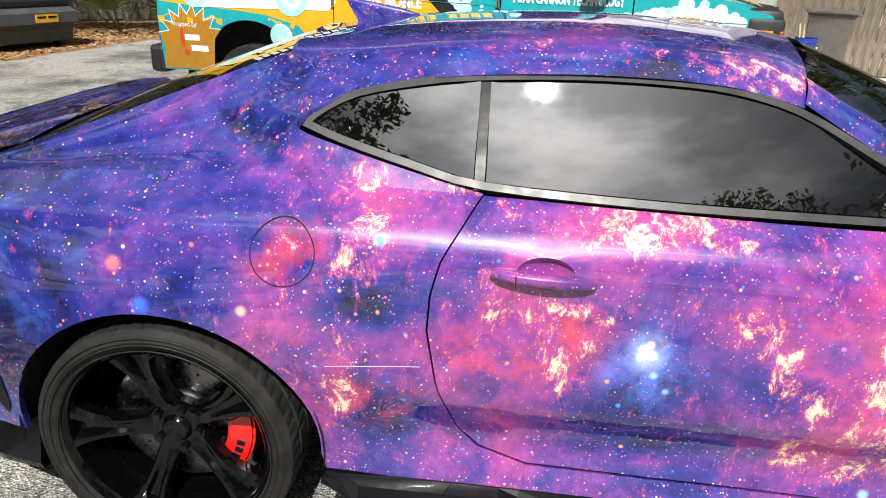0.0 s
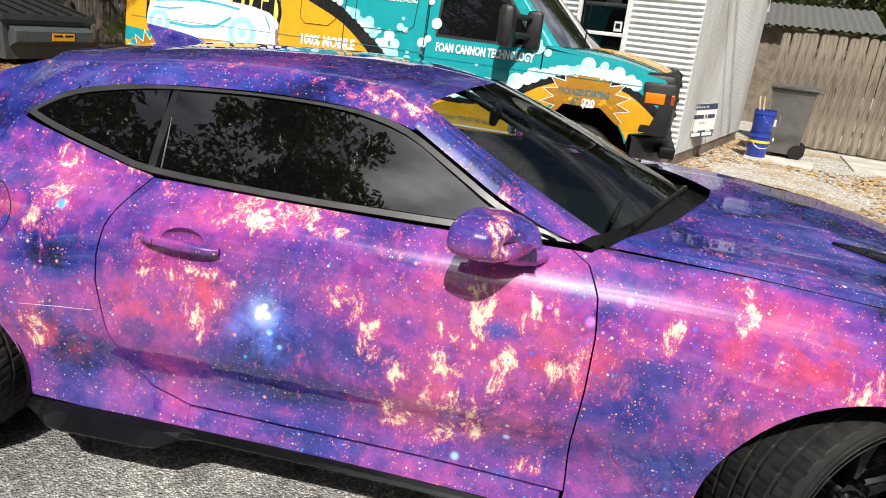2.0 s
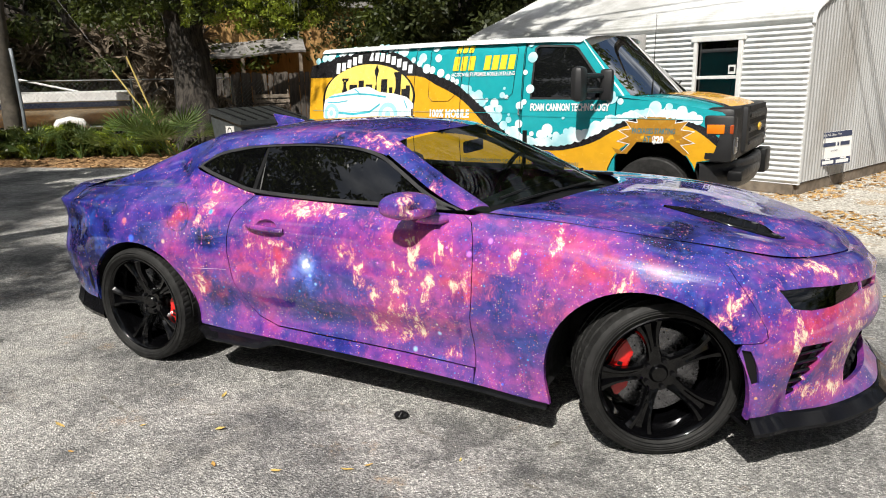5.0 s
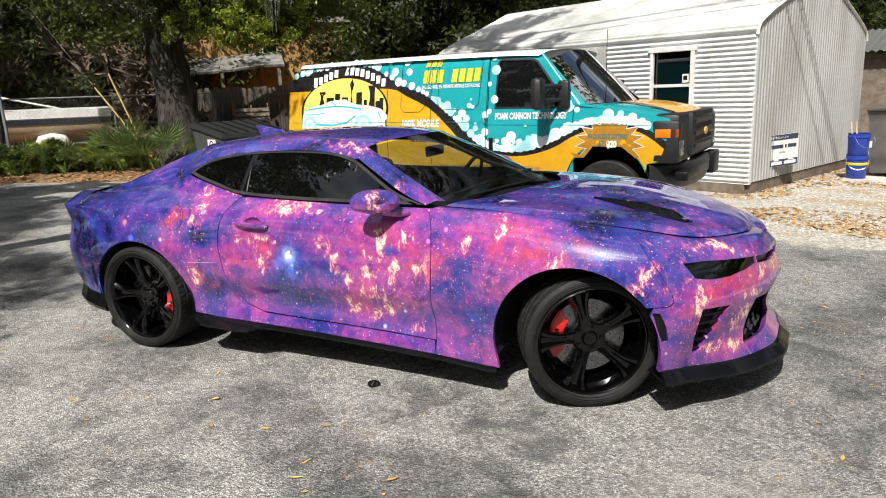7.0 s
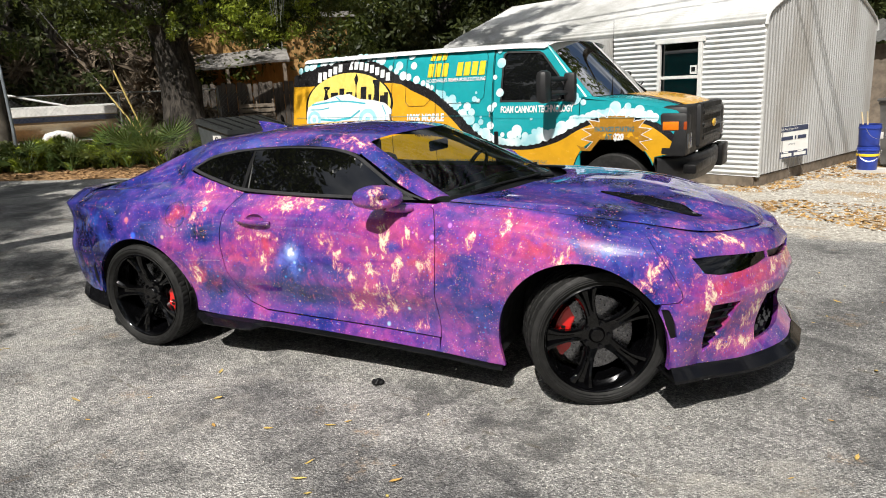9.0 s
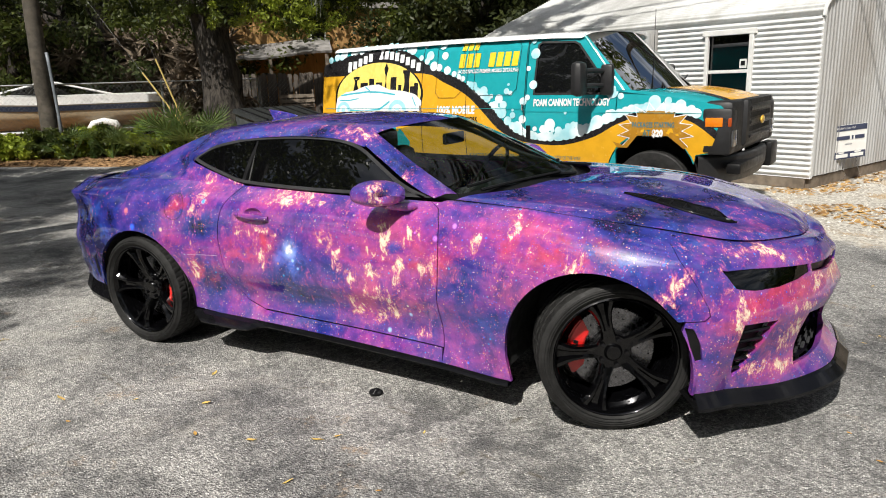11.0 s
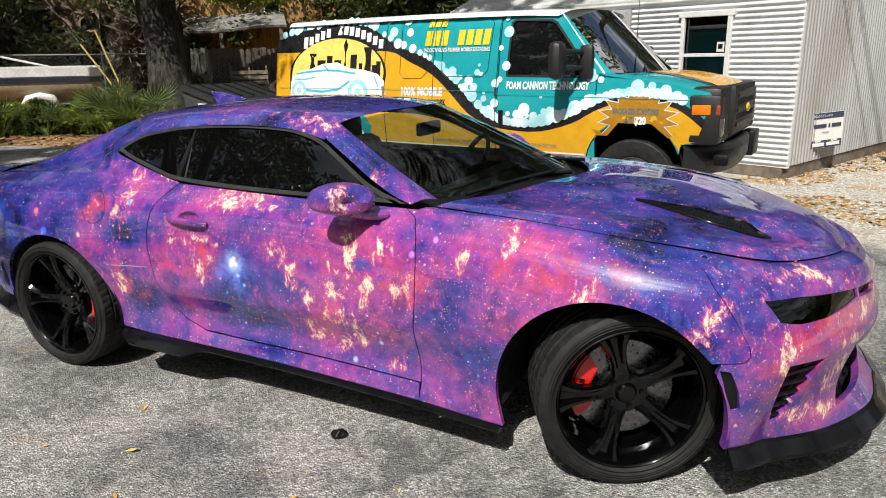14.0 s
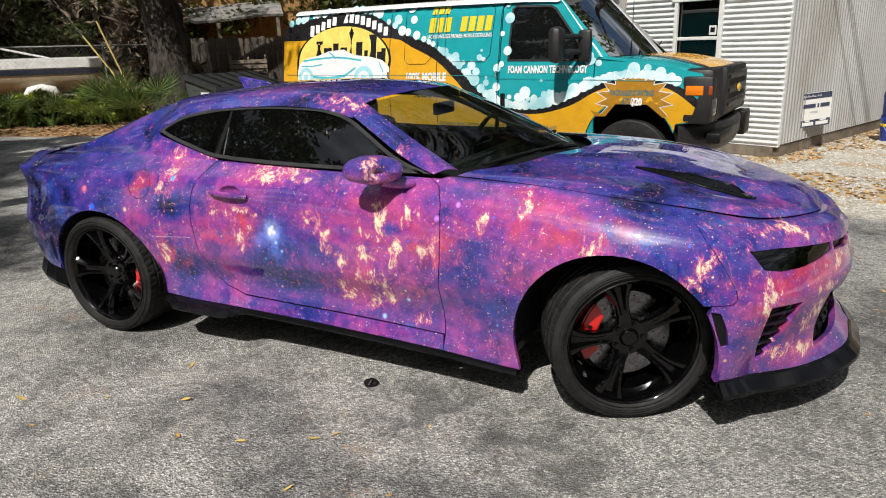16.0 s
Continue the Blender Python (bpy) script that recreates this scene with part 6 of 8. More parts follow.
# ---- ground ----
def ground_mat():
    k = Mat("ground_mix", rough=.9)
    x, y, z = k.xyz()
    n1, n2, n3 = k.noise(.9, 6, .6), k.noise(6.0, 6, .65), k.noise(60.0, 4, .6)
    grit = k.voronoi(125.0)
    bit = k.xyz(k.voronoi(125.0, out="Color"))
    lump = k.xyz(k.voronoi(34.0, k.mapped(loc=(3, 7, 0)), out="Color"))
    # worn aggregate: pale and dark chips in a grey binder
    chip_ = k.mix(k.math("POWER", bit[0], 1.7), (.045, .045, .046), (.66, .655, .635))
    tar = k.mix(k.ramp(n3, .36, .64), (.105, .105, .104), (.270, .266, .258))
    asph = k.mix(k.ramp(grit, .30, .62, .60, .08), tar, chip_)
    asph = k.mix(k.math("MULTIPLY", k.ramp(lump[1], .70, .80), .45), asph, (.080, .080, .080))
    worn = k.math("ADD", k.math("MULTIPLY", n1, .55), k.math("ADD", k.math("MULTIPLY", k.noise(.32, 5, .6, k.mapped(loc=(1, 14, 0))), .40), k.math("MULTIPLY", n2, .18)))
    asph = k.mix(1.0, asph, k.mix(k.ramp(worn, .44, .62), (.68, .68, .69), (1.90, 1.865, 1.80)), "MULTIPLY")
    # asphalt gets darker towards +x and +y, along an uneven edge
    darker_side = k.ramp(k.math("ADD", k.math("ADD", x, k.math("MULTIPLY", y, .35)), k.math("MULTIPLY", k.math("SUBTRACT", n1, .5), 2.2)), .8, 2.2)
    asph = k.mix(k.math("MULTIPLY", darker_side, .55), asph, k.mix(1.0, asph, (.62, .63, .65), "MULTIPLY"))
    seal = k.ramp(k.noise(1.5, 8, .68, k.mapped(loc=(9, 4, 0)), .5), .55, .66)
    asph = k.mix(k.math("MULTIPLY", seal, .68), asph, k.mix(k.ramp(grit, .2, .6), (.13, .13, .13), (.055, .055, .056)))
    rust = k.math("MULTIPLY", k.ramp(k.noise(2.2, 8, .72, k.mapped(loc=(2, 8, 0))), .58, .70), k.ramp(n3, .38, .60))
    asph = k.mix(k.math("MULTIPLY", rust, .62), asph, (.36, .225, .105))
    dust = k.math("MULTIPLY", k.ramp(k.noise(.9, 6, .65, k.mapped(loc=(12, 3, 0))), .56, .68), k.ramp(n2, .35, .65))
    asph = k.mix(k.math("MULTIPLY", dust, .45), asph, (.44, .415, .365))
    crack = k.voronoi(.42, k.mapped(loc=(.4, .2, 0)), feature="DISTANCE_TO_EDGE")
    asph = k.mix(k.math("MULTIPLY", k.math("MULTIPLY", k.ramp(crack, .0, .006, 1.0, 0.0), k.ramp(n2, .48, .62)), .7), asph, (.10, .085, .06))
    # gravel yard and litter
    wob = k.math("MULTIPLY", k.math("SUBTRACT", k.noise(1.3, 7, .65), .5), 1.6)
    f1 = k.math("SUBTRACT", y, k.math("SUBTRACT", 4.45, k.math("MULTIPLY", x, .43)))
    gmask = k.ramp(k.math("ADD", k.math("MINIMUM", f1, k.math("SUBTRACT", x, 1.2)), wob), -.12, .12)
    pebble = k.xyz(k.voronoi(38.0, out="Color"))
    gravel = k.mix(pebble[0], (.28, .26, .225), (.58, .55, .49))
    gravel = k.mix(k.math("MULTIPLY", k.ramp(k.noise(1.1, 6, .62, k.mapped(loc=(5, 1, 0))), .50, .60), k.ramp(n3, .36, .60)), gravel, (.36, .225, .085))
    col = k.mix(gmask, asph, gravel)
    # bark mulch under the trees
    f3 = k.math("MINIMUM", k.math("SUBTRACT", y, k.math("ADD", 8.43, k.math("MULTIPLY", x, .25))), k.math("SUBTRACT", k.math("MULTIPLY", y, .12), k.math("ADD", x, 8.45)))
    f3 = k.math("MAXIMUM", f3, k.math("MINIMUM", k.math("SUBTRACT", y, 10.6), k.math("SUBTRACT", 3.5, x)))
    mmask = k.ramp(k.math("ADD", f3, k.math("MULTIPLY", wob, .25)), -.06, .08)
    chip = k.xyz(k.voronoi(46.0, k.mapped((1, .45, 1)), out="Color"))
    mulch = k.mix(chip[0], (.13, .065, .025), (.42, .25, .115))
    col = k.mix(mmask, col, mulch)
    k.color(col)
    k.p.inputs["Specular IOR Level"].default_value = .25
    h = k.math("ADD", k.math("MULTIPLY", grit, .9), k.math("MULTIPLY", n3, .5))
    k.bump(k.mix(gmask, h, k.voronoi(38.0)), .8, .014)
    return k.m


GROUND = ground_mat()
vs, fs = [], []
ring_r = [0, 3, 6, 10, 16, 26, 45, 90, 220, 900]
for i, r in enumerate(ring_r):
    for j in range(48):
        a = 2 * math.pi * j / 48
        vs.append((r * math.cos(a), r * math.sin(a), 0))
for i in range(len(ring_r) - 1):
    for j in range(48):
        a, b = i * 48 + j, i * 48 + (j + 1) % 48
        if i == 0:
            fs.append((0, a + 48, b + 48))
        else:
            fs.append((a, a + 48, b + 48, b))
tagged(obj("ground", vs, fs, GROUND), "worn grey asphalt yard turning to gravel and bark mulch", "ground", kind="structure")
CONCRETE = plain("pale_concrete", (.52, .49, .44), .85, vary=.18, scale=2.5, bump=.2)
STRAW = Mat("pine_straw", rough=.9)
STRAW.color(STRAW.mix(STRAW.rnd(True), (.20, .10, .030), (.52, .33, .12)))
STRAW = STRAW.m
CHIP = Mat("bark_chip", rough=.9)
CHIP.color(CHIP.mix(CHIP.rnd(True), (.10, .050, .020), (.46, .28, .13)))
CHIP = CHIP.m
PEBBLE = Mat("pebbles", rough=.85)
PEBBLE.color(PEBBLE.mix(PEBBLE.rnd(True), (.30, .28, .25), (.70, .67, .61)))
PEBBLE = PEBBLE.m
LEAF_DRY = Mat("dry_leaf", rough=.7)
LEAF_DRY.color(LEAF_DRY.mix(LEAF_DRY.rnd(), (.42, .22, .05), (.62, .48, .14)))
LEAF_DRY = LEAF_DRY.m


def slab(name, outline, h, mat, label, cat):
    bm = bmesh.new()
    a = [bm.verts.new((x, y, -.05)) for x, y in outline]
    b = [bm.verts.new((x, y, h)) for x, y in outline]
    n = len(outline)
    bm.faces.new(b)
    for i in range(n):
        bm.faces.new((a[i], a[(i + 1) % n], b[(i + 1) % n], b[i]))
    bmesh.ops.recalc_face_normals(bm, faces=bm.faces)
    return tagged(part(name, bm, mat), label, cat, kind="structure")


slab("concrete_slab", [(4.9, 8.0), (6.7, 7.35), (7.05, 8.95), (5.3, 9.6)], .022, CONCRETE, "weathered pale concrete slab beside the fence", "slab")
slab("concrete_slab", [(7.3, 7.2), (9.6, 6.4), (10.0, 7.9), (7.5, 8.75)], .020, CONCRETE, "weathered pale concrete slab beside the fence", "slab")
slab("concrete_pad", [(3.35, 7.95), (4.25, 7.75), (4.4, 8.2), (3.5, 8.45)], .03, CONCRETE, "small concrete pad under the buckets", "slab")
rs = np.random.RandomState(4)


def scatter(name, pts, sizes, flat, mat, label, cat, long=1.0):
    """Many little lumps or chips in one mesh."""
    base = np.array([(1, 0, 0), (0, 1, 0), (-1, 0, 0), (0, -1, 0), (0, 0, 1), (0, 0, -1)], float)
    tri = [(0, 1, 4), (1, 2, 4), (2, 3, 4), (3, 0, 4), (1, 0, 5), (2, 1, 5), (3, 2, 5), (0, 3, 5)]
    V, F = [], []
    for (x, y, z), s in zip(pts, sizes):
        a = rs.rand() * 6.28
        c, sn = math.cos(a), math.sin(a)
        q = base * (s * long * (.7 + .6 * rs.rand()), s * (.6 + .5 * rs.rand()), s * flat * (.6 + .8 * rs.rand()))
        t = (rs.rand() - .5) * .8
        k = len(V)
        for vx, vy, vz in q:
            V.append((x + vx * c - vy * sn, y + vx * sn + vy * c, z + vz + vx * t * (1 if long > 1.5 else .3)))
        F += [(k + i, k + j, k + l) for i, j, l in tri]
    return tagged(obj(name, V, F, mat), label, cat, kind="stuff")


def spread(n, x0, x1, y0, y1, keep):
    out = []
    while len(out) < n:
        x, y = x0 + (x1 - x0) * rs.rand(), y0 + (y1 - y0) * rs.rand()
        if keep(x, y):
            out.append((x, y, .004))
    return out


def in_gravel(x, y):
    return y > 4.6 - .43 * x + .3 * noise.noise((x * 1.4, y * 1.4, 0)) and x > 1.6


def in_mulch(x, y):
    return (y > 8.5 + .25 * x and x < -8.5 + .12 * y) or (y > 10.8 and x < -5.5)


g_pts = spread(9000, 1.6, 8.0, 1.6, 9.5, in_gravel)
scatter("gravel", g_pts, [.006 + .012 * rs.rand() for _ in g_pts], .6, PEBBLE, "loose pale gravel over the yard", "gravel")
s_pts = spread(7000, 1.6, 9.5, 2.2, 10.2, lambda x, y: in_gravel(x, y) and noise.noise((x * .75 + 3, y * .75, 1)) > .02)
scatter("pine_straw", s_pts, [.018 + .02 * rs.rand() for _ in s_pts], .10, STRAW, "brown dry leaves and straw on gravel", "leaf litter", 1.6)
m_pts = spread(9000, -15, -5.6, 4.6, 13.5, in_mulch)
scatter("bark_mulch", m_pts, [.022 + .03 * rs.rand() for _ in m_pts], .22, CHIP, "brown bark chips under the trees", "mulch", 1.9)
c_pts = spread(2600, -2.5, 4.6, -3.2, 2.6, lambda x, y: abs(y) > 1.05 or abs(x) > 2.4)
scatter("asphalt_grit", c_pts, [.002 + .0035 * rs.rand() for _ in c_pts], .6, PEBBLE, "loose grit on the asphalt", "grit")
leaf_me = None
rl = random.Random(11)
for i in range(120):
    if i < 70:
        x, y = rl.uniform(-2.4, 3.9), rl.uniform(-2.9, -1.15)
    else:
        x, y = rl.uniform(2.3, 5.0), rl.uniform(-1.5, 2.6)
    if leaf_me is None:
        ob = obj("dry_leaf", [(-.03, 0, .002), (-.012, .011, .006), (.016, .010, .004), (.034, 0, .010), (.014, -.011, .005), (-.014, -.010, .003), (0, 0, .0)], [(0, 1, 6), (1, 2, 6), (2, 3, 6), (3, 4, 6), (4, 5, 6), (5, 0, 6)], LEAF_DRY)
        leaf_me = ob.data
    else:
        ob = new("dry_leaf", leaf_me)
    s = rl.uniform(.4, 1.05)
    ob.matrix_world = pose(x, y, .003, rl.uniform(-12, 12), rl.uniform(-12, 12), rl.uniform(0, 360)) @ Matrix.Diagonal((s, s * rl.uniform(.6, 1.1), s, 1))
    tagged(ob, "small curled yellow-brown leaf on the asphalt", "leaf", "fallen leaves")
bm = bmesh.new()
bmesh.ops.create_icosphere(bm, subdivisions=3, radius=.027, matrix=Matrix.Translation((.295, -1.0, .014)))
for v in bm.verts:
    d = noise.noise(v.co * 46) * .014
    v.co += v.normal * d
    v.co.z = max(.001, .002 + (v.co.z) * .8)
tagged(part("tar_lump", bm, SATIN_BLACK, smooth=True), "crumpled black lump of tar on asphalt", "debris")

# ---- the white metal shed ----
SHED_M = pose(2.06, 6.30, 0, 0, 0, -24)
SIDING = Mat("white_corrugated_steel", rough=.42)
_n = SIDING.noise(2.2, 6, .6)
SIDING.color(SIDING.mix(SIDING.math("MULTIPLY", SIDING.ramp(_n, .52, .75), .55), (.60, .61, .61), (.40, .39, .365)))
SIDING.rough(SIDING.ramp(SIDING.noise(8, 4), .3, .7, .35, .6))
SIDING = SIDING.m
# white steel; the grey mottling stands in for dappled tree shade
ROOF_STEEL = Mat("shade_mottled_roof_steel", rough=.55)
_n = ROOF_STEEL.noise(1.1, 8, .68, ROOF_STEEL.mapped((1.0, .5, 1.0)))
ROOF_STEEL.color(ROOF_STEEL.mix(ROOF_STEEL.ramp(_n, .38, .66), (.60, .605, .60), (.36, .36, .345)))
ROOF_STEEL = ROOF_STEEL.m
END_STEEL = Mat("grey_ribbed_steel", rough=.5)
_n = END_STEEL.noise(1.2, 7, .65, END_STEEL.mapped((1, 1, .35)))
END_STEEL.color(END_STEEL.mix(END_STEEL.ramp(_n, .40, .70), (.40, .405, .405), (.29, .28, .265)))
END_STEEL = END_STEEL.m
SKIRT_WOOD = plain("grey_weathered_timber", (.16, .13, .10), .85, vary=.3, scale=6, bump=.3)
FRAME_WHITE = plain("white_frame", (.66, .66, .64), .5, vary=.08)
L, W, EV, RG, Z0 = 6.3, 4.15, 2.16, 3.10, .14
shed = thing("shed", "white corrugated metal shed with a small sash window and pitched roof", "shed", m=SHED_M)
WX0, WX1, WZ0, WZ1 = -1.50, -.88, .98, 1.99
# front wall with its window opening
pitch = .068


def corr(z):
    return .014 * math.sin(2 * math.pi * z / pitch)


def wall_strip(x0, x1, z0, z1, nm):
    nz = max(2, int((z1 - z0) / pitch * 6))
    nx = max(1, int((x1 - x0) / .3))
    v, f = grid(lambda u, w: Vector((x0 + (x1 - x0) * u, corr(z0 + (z1 - z0) * w) + .006 * noise.noise((x0 + (x1 - x0) * u, z0 + (z1 - z0) * w, 3)), z0 + (z1 - z0) * w)), nx, nz)
    obj(nm, v, f, SIDING, shed, smooth=True)


for a in ((-L, WX0, Z0, EV), (WX1, -.0, Z0, EV), (WX0, WX1, Z0, WZ0), (WX0, WX1, WZ1, EV)):
    wall_strip(*a, "front_wall")
# gable wall with upright ribs
prof = [(0, EV), (.012, 2.20), (.05, 2.255), (.11, 2.298), (.45, 2.455), (1.2, 2.74), (W / 2, RG), (W - 1.2, 2.74), (W - .45, 2.455), (W - .11, 2.298), (W - .05, 2.255), (W - .012, 2.20), (W, EV)]
for x, flip in ((0.0, 1), (-L, -1)):
    n = int(W / .09 * 6)
    v, f = [], []
    for i in range(n + 1):
        y = W * i / n
        ph = (y / .09) % 1.0
        d = .013 * (1 if ph < .30 else (1 - (ph - .30) / .1) if ph < .40 else 0 if ph < .9 else (ph - .9) / .1)
        zt = lerp_table(prof, y) - .01
        v += [(x + d * flip, y, Z0 + .02), (x + d * flip, y, 1.2), (x + d * flip, y, zt)]
    for i in range(n):
        for j in (0, 1):
            a = i * 3 + j
            f.append((a, a + 3, a + 4, a + 1))
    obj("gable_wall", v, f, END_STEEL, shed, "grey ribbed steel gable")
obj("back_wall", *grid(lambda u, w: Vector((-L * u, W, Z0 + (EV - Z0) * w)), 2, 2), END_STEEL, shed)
# roof
ROOF_LEN = [0.0]
for (ya, za), (yb, zb_) in zip(prof, prof[1:]):
    ROOF_LEN.append(ROOF_LEN[-1] + math.hypot(yb - ya, zb_ - za))


def shed_roof(u, w):
    """The wall's sheets bent over the eaves and carried up to the ridge."""
    d = w * ROOF_LEN[-1]
    i = max(k for k in range(len(prof) - 1) if ROOF_LEN[k] <= d + 1e-9)
    f_ = (d - ROOF_LEN[i]) / (ROOF_LEN[i + 1] - ROOF_LEN[i])
    (ya, za), (yb, zb_) = prof[i], prof[i + 1]
    y, z = ya + (yb - ya) * f_, za + (zb_ - za) * f_
    n_ = Vector((0, -(zb_ - za), yb - ya)).normalized()
    k = .012 * math.sin(2 * math.pi * (d + EV) / pitch)
    return Vector((-L + (L + .02) * u, y + n_.y * k, z + n_.z * k))


v, f = grid(shed_roof, 8, 460)
obj("roof", v, f, ROOF_STEEL, shed, "white corrugated roof", smooth=True)
bm = bmesh.new()
tube(bm, [(.02, y, z + .008) for y, z in [(-.012, EV - .05)] + prof[1:-1] + [(W + .012, EV - .05)]], .024, 6)
part("verge_trim", bm, SIDING, shed, "white rolled roof edge", True, 50)
bm = bmesh.new()
n_c = 150
edge_v = []
for i in range(n_c + 1):
    z = Z0 + (EV - Z0) * i / n_c
    k = corr(z) * .8 + .005 * noise.noise((z * 4, 2, 1))
    edge_v.append([bm.verts.new(p) for p in ((-.055, -.004 + k, z), (.010, -.010 + k, z), (.020, .004, z), (.018, .060, z))])
for a_, b_ in zip(edge_v, edge_v[1:]):
    for j in range(3):
        bm.faces.new((a_[j], a_[j + 1], b_[j + 1], b_[j]))
part("corner_trim", bm, SIDING, shed, "dented corner flashing", True, 50)
bm = bmesh.new()
box(bm, (-L / 2, .06, .07), (L - .1, .10, .14), .01)
part("skid", bm, SKIRT_WOOD, shed)
bm = bmesh.new()
box(bm, (-.06, W / 2, .075), (.10, W - .1, .15), .01)
part("skid", bm, SKIRT_WOOD, shed)
win = part("window", box(bmesh.new(), ((WX0 + WX1) / 2, .10, (WZ0 + WZ1) / 2), (WX1 - WX0, .02, WZ1 - WZ0)), WELL_BLACK, shed, "sash window in a white frame")
for c, s in ((((WX0 + WX1) / 2, -.022, WZ1 + .02), (WX1 - WX0 + .15, .05, .07)), (((WX0 + WX1) / 2, -.018, WZ0), (WX1 - WX0 + .10, .06, .06)), ((WX0 - .012, -.016, (WZ0 + WZ1) / 2), (.05, .05, WZ1 - WZ0)), ((WX1 + .012, -.016, (WZ0 + WZ1) / 2), (.06, .05, WZ1 - WZ0)), (((WX0 + WX1) / 2, .010, 1.50), (WX1 - WX0, .04, .045))):
    bm = bmesh.new()
    box(bm, c, s, .006)
    part("window_frame", bm, FRAME_WHITE, win)
for z0, z1 in ((WZ0 + .03, 1.48), (1.52, WZ1 - .02)):
    bm = bmesh.new()
    box(bm, ((WX0 + WX1) / 2, .03, (z0 + z1) / 2), (WX1 - WX0 - .06, .006, z1 - z0))
    part("pane", bm, GLASS_DARK, win)
bm = bmesh.new()
box(bm, (WX1 - .11, .018, 1.60), (.10, .004, .12))
sticker = part("sticker", bm, FRAME_WHITE, win, "small white sticker with dark print")
bm = bmesh.new()
box(bm, (WX1 - .112, .0145, 1.605), (.06, .003, .06))
part("print", bm, SATIN_BLACK, sticker)
bm = bmesh.new()
box(bm, (-2.62, -.03, 1.72), (.60, .05, .82), .008)
for i in range(9):
    box(bm, (-2.88 + i * .065, -.058, 1.72), (.022, .02, .76), .004)
part("shutter", bm, END_STEEL, shed, "grey ribbed shutter", True, 40)

# sign on wire legs
SIGN_WHITE, SIGN_NAVY = plain("sign_white", (.74, .74, .72), .4, vary=.04), plain("sign_navy", (.035, .045, .09), .4, vary=.08)
SIGN_M = pose(2.33, 6.93, .03, 0, -2.5, 46) @ Matrix.Scale(.90, 4)
sign = thing("yard_sign", "white and navy yard sign on bent wire legs", "sign", m=SIGN_M)
bm = bmesh.new()
box(bm, (.31, 0, .56), (.62, .008, .50), .002)
board = part("board", bm, SIGN_WHITE, sign)
for x, z, w, h in ((.31, .765, .60, .085), (.31, .365, .60, .105)):
    bm = bmesh.new()
    box(bm, (x, -.006, z), (w, .003, h))
    part("colour_band", bm, SIGN_NAVY, board)
flat_on = lambda a, b: Vector((a, -.0095, b))
words("lettering", "Brick, Block & Stucco Work", .035, .750, .036, SIGN_WHITE, board, flat_on, squeeze=.62, slant=.1)
words("lettering", "ASSOCIATES", .20, .515, .026, SIGN_NAVY, board, flat_on, squeeze=.7, slant=0)
for x, z, w, h, m in ((.05, .595, .24, .055, SIGN_NAVY), (.33, .595, .03, .055, SIGN_NAVY), (.39, .595, .18, .055, SIGN_NAVY), (.05, .335, .22, .05, SIGN_WHITE), (.32, .335, .25, .05, SIGN_WHITE), (.10, .395, .10, .02, SIGN_WHITE), (.40, .395, .12, .02, SIGN_WHITE)):
    bm = bmesh.new()
    box(bm, (x + w / 2, -.009, z + h / 2), (w, .003, h))
    part("text_bar", bm, m, board)
for x in (.17, .45):
    bm = bmesh.new()
    tube(bm, [(x, 0, .34), (x + .01, -.01, .2), (x + .05, -.04, .08), (x + .03, -.02, .0)], .005, 6)
    part("wire_leg", bm, STEEL, sign)

# buckets and wheeled bin
BLUE = plain("bucket_blue", (.018, .045, .30), .35, vary=.15)
bucket = None
for i, z in enumerate((.012, .335)):
    bk = thing("bucket", "scuffed blue plastic pail in a stack on concrete", "bucket", "stacked buckets", pose(3.56, 8.14, z, 0, 0, 30 * i))
    bm = bmesh.new()
    lathe(bm, [(.001, 0), (.128, 0), (.134, .01), (.146, .30), (.155, .305), (.155, .325), (.147, .33), (.147, .365), (.152, .37), (.146, .368), (.132, .05), (.001, .03)], 32, pose(0, 0, 0, 90, 0, 0))
    part("pail", bm, BLUE, bk, "", True, 40)
    bm = bmesh.new()
    tube(bm, [(.155 * math.cos(a), -.02 - .155 * abs(math.sin(a)) * .6 - .1, .32 - .16 * math.sin(a)) for a in [math.pi * j / 12 for j in range(13)]], .0035, 6)
    part("wire_handle", bm, STEEL, bk)
    if i == 0:
        bm = bmesh.new()
        lathe(bm, [(.150, .222), (.1525, .23), (.1525, .255), (.150, .26)], 32, pose(0, 0, 0, 90, 0, 0))
        part("yellow_band", bm, LETTER_GOLD, bk, "yellow printed band", True)
    else:
        for j in range(2):
            bm = bmesh.new()
            rod(bm, (.05 * j - .06, 0, .06), (.09 * j - .12, .05, .55), .012, seg=6)
            part("paint_stick", bm, plain("pale_stick", (.62, .5, .32), .6), bk)
        bm = bmesh.new()
        box(bm, (.10, -.12, .2), (.05, .01, .10), .002, pose(0, 0, 0, 0, 0, 10))
        part("maker_mark", bm, FRAME_WHITE, bk)
BIN_GREY = plain("bin_grey_plastic", (.11, .105, .10), .5, vary=.12)
wb = thing("wheeled_bin", "grey wheeled rubbish bin standing at the fence", "bin", m=pose(4.10, 8.78, 0, 0, 0, -20))
v, f = [], []
for z, sx, sy_ in ((.06, .23, .25), (.95, .29, .33), (.98, .31, .35), (1.0, .31, .35)):
    v += [(-sx, -sy_, z), (sx, -sy_, z), (sx, sy_, z), (-sx, sy_, z)]
f = [(0, 3, 2, 1)] + [(i * 4 + j, i * 4 + (j + 1) % 4, i * 4 + 4 + (j + 1) % 4, i * 4 + 4 + j) for i in range(3) for j in range(4)]
obj("tub", v, f, BIN_GREY, wb)
bm = bmesh.new()
